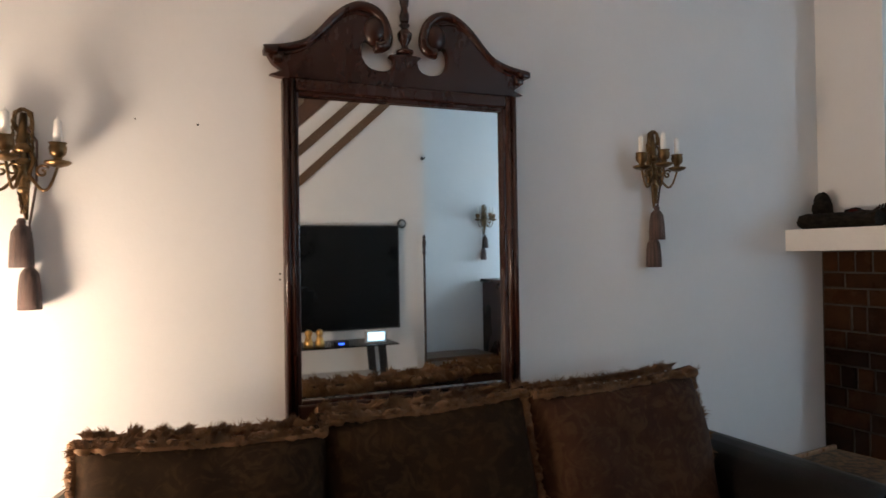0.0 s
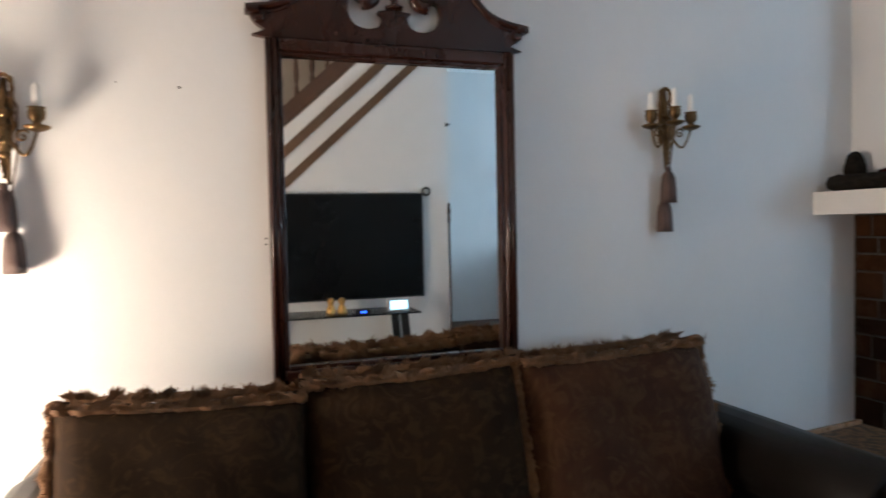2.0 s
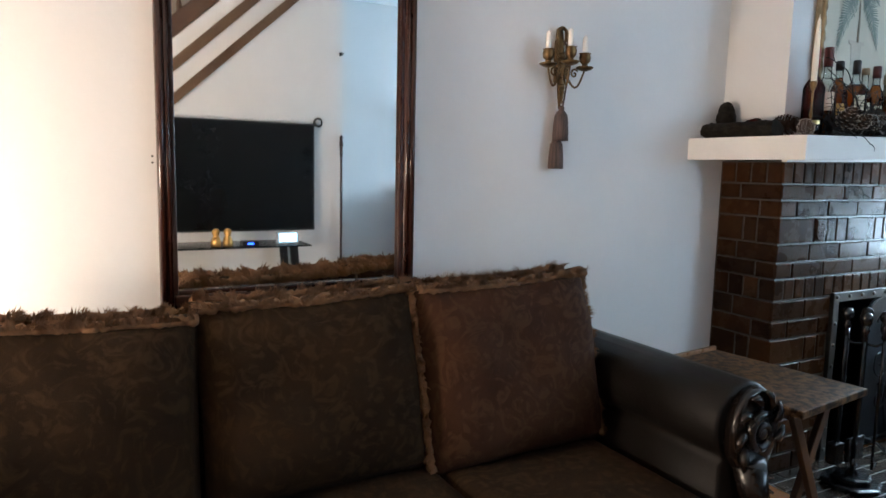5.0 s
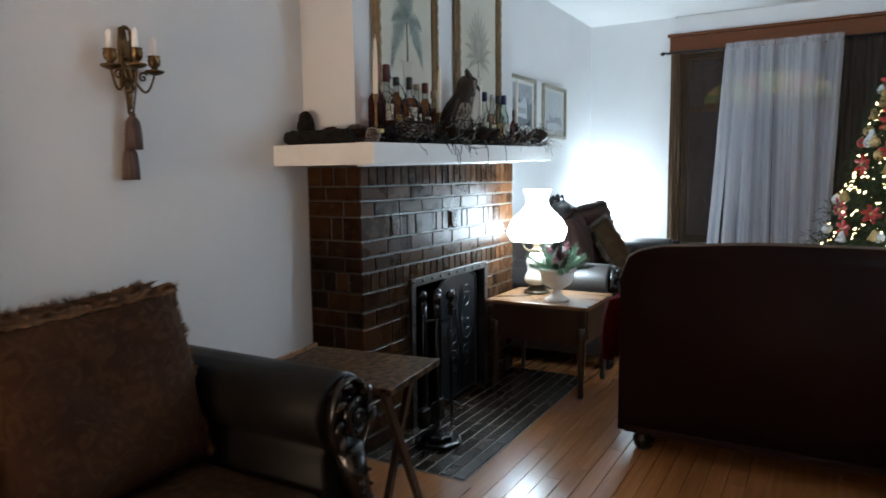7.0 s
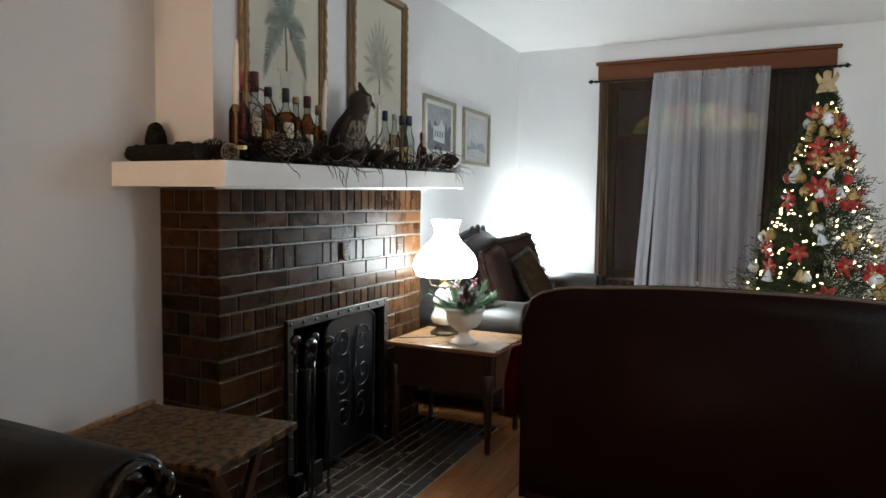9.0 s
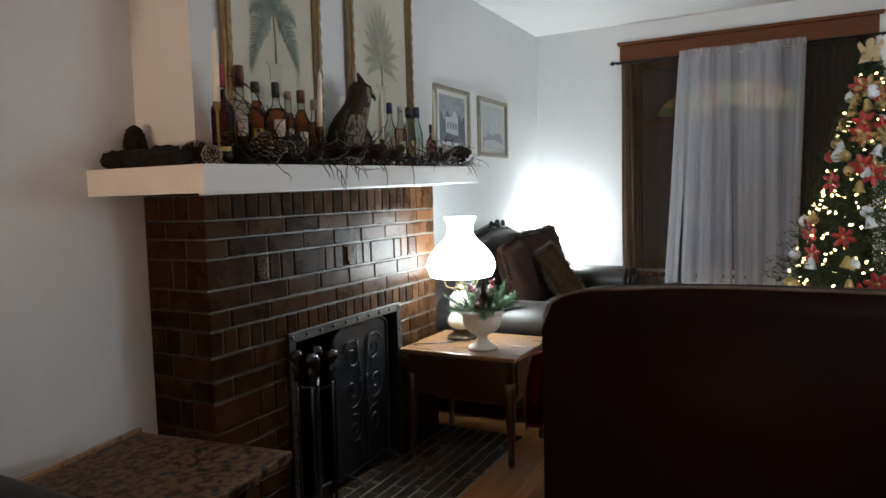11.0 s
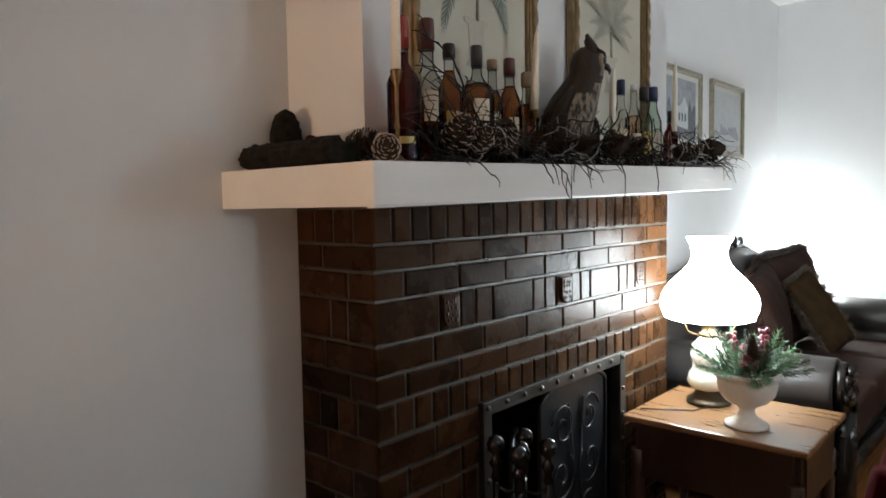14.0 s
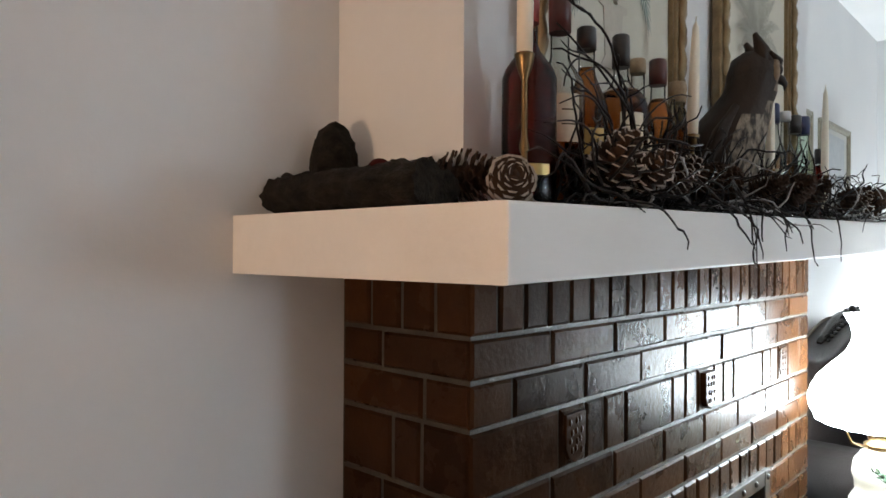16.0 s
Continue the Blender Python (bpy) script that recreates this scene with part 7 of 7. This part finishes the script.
# ---- bricks, tiles and floor strips ----
brick_cache = {}
def brick_mesh(w, h, d=0.0080, c=0.0042, mt="brick", name="brick"):
    key = (round(w, 3), round(h, 3), mt, d)
    if key in brick_cache:
        return brick_cache[key]
    bm = B()
    loops = []
    for y, i in ((0.0, 0.0), (-d + c, 0.0), (-d, c)):
        loops.append([bm.verts.new((sx * (w / 2 - i), y, sz * (h / 2 - i))) for sx, sz in ((-1, -1), (1, -1), (1, 1), (-1, 1))])
    for a, b in zip(loops, loops[1:]):
        for k in range(4):
            bm.faces.new((a[k], a[(k + 1) % 4], b[(k + 1) % 4], b[k]))
    bm.faces.new(loops[-1])
    brick_cache[key] = mesh_of(name, bm, M[mt])
    return brick_cache[key]
J = 0.0075
rb = random.Random(4)
def lay(x0, x1, z0, z1, face, plaque=0.0):
    """One brick of the front (face 0, along x) or of the end (face 1, along y from the front corner)."""
    w, h = x1 - x0 - J, z1 - z0 - J
    if w < 0.012: return
    o = new("brick", brick_mesh(w, h)); o.parent = fire
    xm, zm = (x0 + x1) / 2, (z0 + z1) / 2
    out = rb.uniform(-0.002, 0.002)
    tl = rb.uniform(-0.4, 0.4)
    if face == 0:
        o.matrix_basis = pose(xm - FOX, FY + 0.0068 + out * 0.5 - FOY, zm, rb.uniform(-0.5, 0.5), tl, rb.uniform(-0.5, 0.5))
    else:
        o.matrix_basis = pose(FX0 + 0.0088 + out * 0.5 - FOX, xm - FOY, zm, 0, 0, -90) @ pose(0, 0, 0, rb.uniform(-0.5, 0.5), tl, 0)
    if plaque:
        bm = B()
        ol = [(-0.030, 0.040), (0.030, 0.040), (0.030, -0.018), (0.02, -0.036), (0, -0.045), (-0.02, -0.036), (-0.030, -0.018)]
        plate(bm, ol, -plaque, 0.004, bev=min(0.003, plaque * 0.4))
        for k in range(12):
            ball(bm, (0.015 * ((k % 3) - 1) + rb.uniform(-0.004, 0.004), -plaque, 0.026 - 0.016 * (k // 3) + rb.uniform(-0.003, 0.003)), 0.0048, 6, 5, (1, 0.35 + 12 * plaque, 1.3))
        p = part("plaque", bm, M["brick"], fire, "small moulded shield plaque")
        p.matrix_basis = pose(xm - FOX, FY - 0.001 - FOY, zm)
ROWS = [("S", 1.206, 1.293), ("R", 1.142, 1.206), ("R", 1.073, 1.142), ("T", 0.968, 1.073), ("R", 0.894, 0.968), ("R", 0.828, 0.894), ("S", 0.738, 0.828),
        ("R", 0.655, 0.738), ("R", 0.580, 0.655), ("T", 0.475, 0.580), ("R", 0.400, 0.475), ("R", 0.328, 0.400), ("S", 0.238, 0.328), ("R", 0.162, 0.238), ("R", 0.088, 0.162), ("R", 0.006, 0.088)]
TALL = [FX0, 2.905, 2.986, 3.050, 3.125, 3.324, 3.389, 3.452, 3.545, 3.602, 3.665, 3.868, 3.935, 4.000, 4.085, 4.190, FX1]
for ri, (kind, z0, z1) in enumerate(ROWS):
    if kind == "S":
        xs = [FX0 + (FX1 - FX0) * k / 25 for k in range(26)]
        ys = [FY + 0.29 * k / 4 for k in range(5)]
    elif kind == "T":
        xs = TALL
        ys = [FY, FY + 0.10, FY + 0.165, FY + 0.29]
    else:
        off = 0.5 if ri in (2, 5, 8, 11, 14) else 0.0
        xs = [FX0] + [FX0 + 0.2025 * (k + off) for k in range(0 if off else 1, 9) if FX0 + 0.2025 * (k + off) < FX1 - 0.03] + [FX1]
        ys = [FY, FY + (0.095 if off else 0.19), FY + 0.29]
    for i, (a, b) in enumerate(zip(xs, xs[1:])):
        zz1 = z1 + (SLOPE * ((a + b) / 2 - FX0) if ri == 0 else 0)
        pl = {1: 0.006, 7: 0.013, 13: 0.003}.get(i, 0.0) if ri == 3 else 0.0
        if z1 <= 0.74 and b > GX0 and a < GX1:
            if a < GX0 - 0.03: lay(a, GX0 - 0.002, z0, zz1, 0)
            if b > GX1 + 0.03: lay(GX1 + 0.002, b, z0, zz1, 0)
            continue
        lay(a, b, z0, zz1, 0, pl)
    for a, b in zip(ys, ys[1:]):
        lay(a, b, z0, z1, 1)

hearth = solid("hearth", box(B(), FX0, FX1, 1.31, FY, -0.011, 0.003), M["grout"], "flush hearth of dark glazed bricks before the fireplace", "hearth", kind="structure")
nr = 8
for r in range(nr):
    y0 = 1.31 + r * (FY - 1.31) / nr
    y1 = 1.31 + (r + 1) * (FY - 1.31) / nr
    off = 0.1 if r % 2 else 0.0
    xs = [FX0] + [FX0 + off + 0.205 * k for k in range(0 if off else 1, 9) if FX0 + off + 0.205 * k < FX1 - 0.03] + [FX1]
    for a, b in zip(xs, xs[1:]):
        me = brick_mesh(b - a - 0.007, y1 - y0 - 0.007, d=0.008, c=0.003, mt="hearth_tile", name="hearth_brick")
        o = new("hearth_brick", me); o.parent = hearth
        o.matrix_basis = pose((a + b) / 2, (y0 + y1) / 2, -0.001 + rb.uniform(-0.001, 0.001), rb.uniform(-0.8, 0.8), rb.uniform(-0.4, 0.4), 0) @ Matrix.Rotation(radians(-90), 4, "X")

SW = 0.074
def strip_mesh(L):
    key = ("strip", round(L, 2))
    if key not in brick_cache:
        bm = B()
        w, c = SW - 0.0012, 0.0015
        lo = [[bm.verts.new((sx * (L / 2 - i), sy * (w / 2 - i), z)) for sx, sy in ((-1, -1), (1, -1), (1, 1), (-1, 1))] for z, i in ((-0.012, 0), (-c, 0), (0, c))]
        for a, b in zip(lo, lo[1:]):
            for k in range(4):
                bm.faces.new((a[k], a[(k + 1) % 4], b[(k + 1) % 4], b[k]))
        bm.faces.new(lo[-1])
        brick_cache[key] = mesh_of("floor_strip", bm, M["oak"])
    return brick_cache[key]
LENS_ = (0.6, 0.8, 1.0, 1.2)
rest_v, rest_f = [], []
y = SOUTH
while y < NY - 0.01:
    x = WX - rb.uniform(0, 0.6)
    while x < EX:
        L = rb.choice(LENS_)
        a, b = max(x, WX), min(x + L - 0.0012, EX)
        yc = y + SW / 2
        inside_h = (yc + SW / 2 > 1.31 and b > FX0 and a < FX1)
        near = 0.2 < yc < 1.36 and b > 1.6 and a < 5.2
        if near and not inside_h:
            o = new("floor_strip", strip_mesh(b - a)); o.parent = floor
            o.matrix_basis = pose((a + b) / 2, yc, 0.0)
        else:
            segs = [(a, b)]
            if inside_h:
                segs = [(p, q) for p, q in ((a, min(b, FX0 - 0.002)), (max(a, FX1 + 0.002), b)) if q - p > 0.01]
                if yc < 1.31: segs.append((max(a, FX0 - 0.002), min(b, FX1 + 0.002)))
            for p, q in segs:
                ya, yb_ = y, y + SW - 0.0012
                if yc < 1.31 < y + SW and inside_h and p >= FX0 - 0.003 and q <= FX1 + 0.003: yb_ = 1.3085
                i = len(rest_v)
                rest_v.extend(((p, ya, 0.0), (q, ya, 0.0), (q, yb_, 0.0), (p, yb_, 0.0)))
                rest_f.append((i, i + 1, i + 2, i + 3))
        x += L
    y += SW
me = bpy.data.meshes.new("strips_beyond"); me.from_pydata(rest_v, [], rest_f); me.materials.append(M["oak"])
o = new("strips_beyond", me); o.parent = floor; tagged(o, kind="stuff")
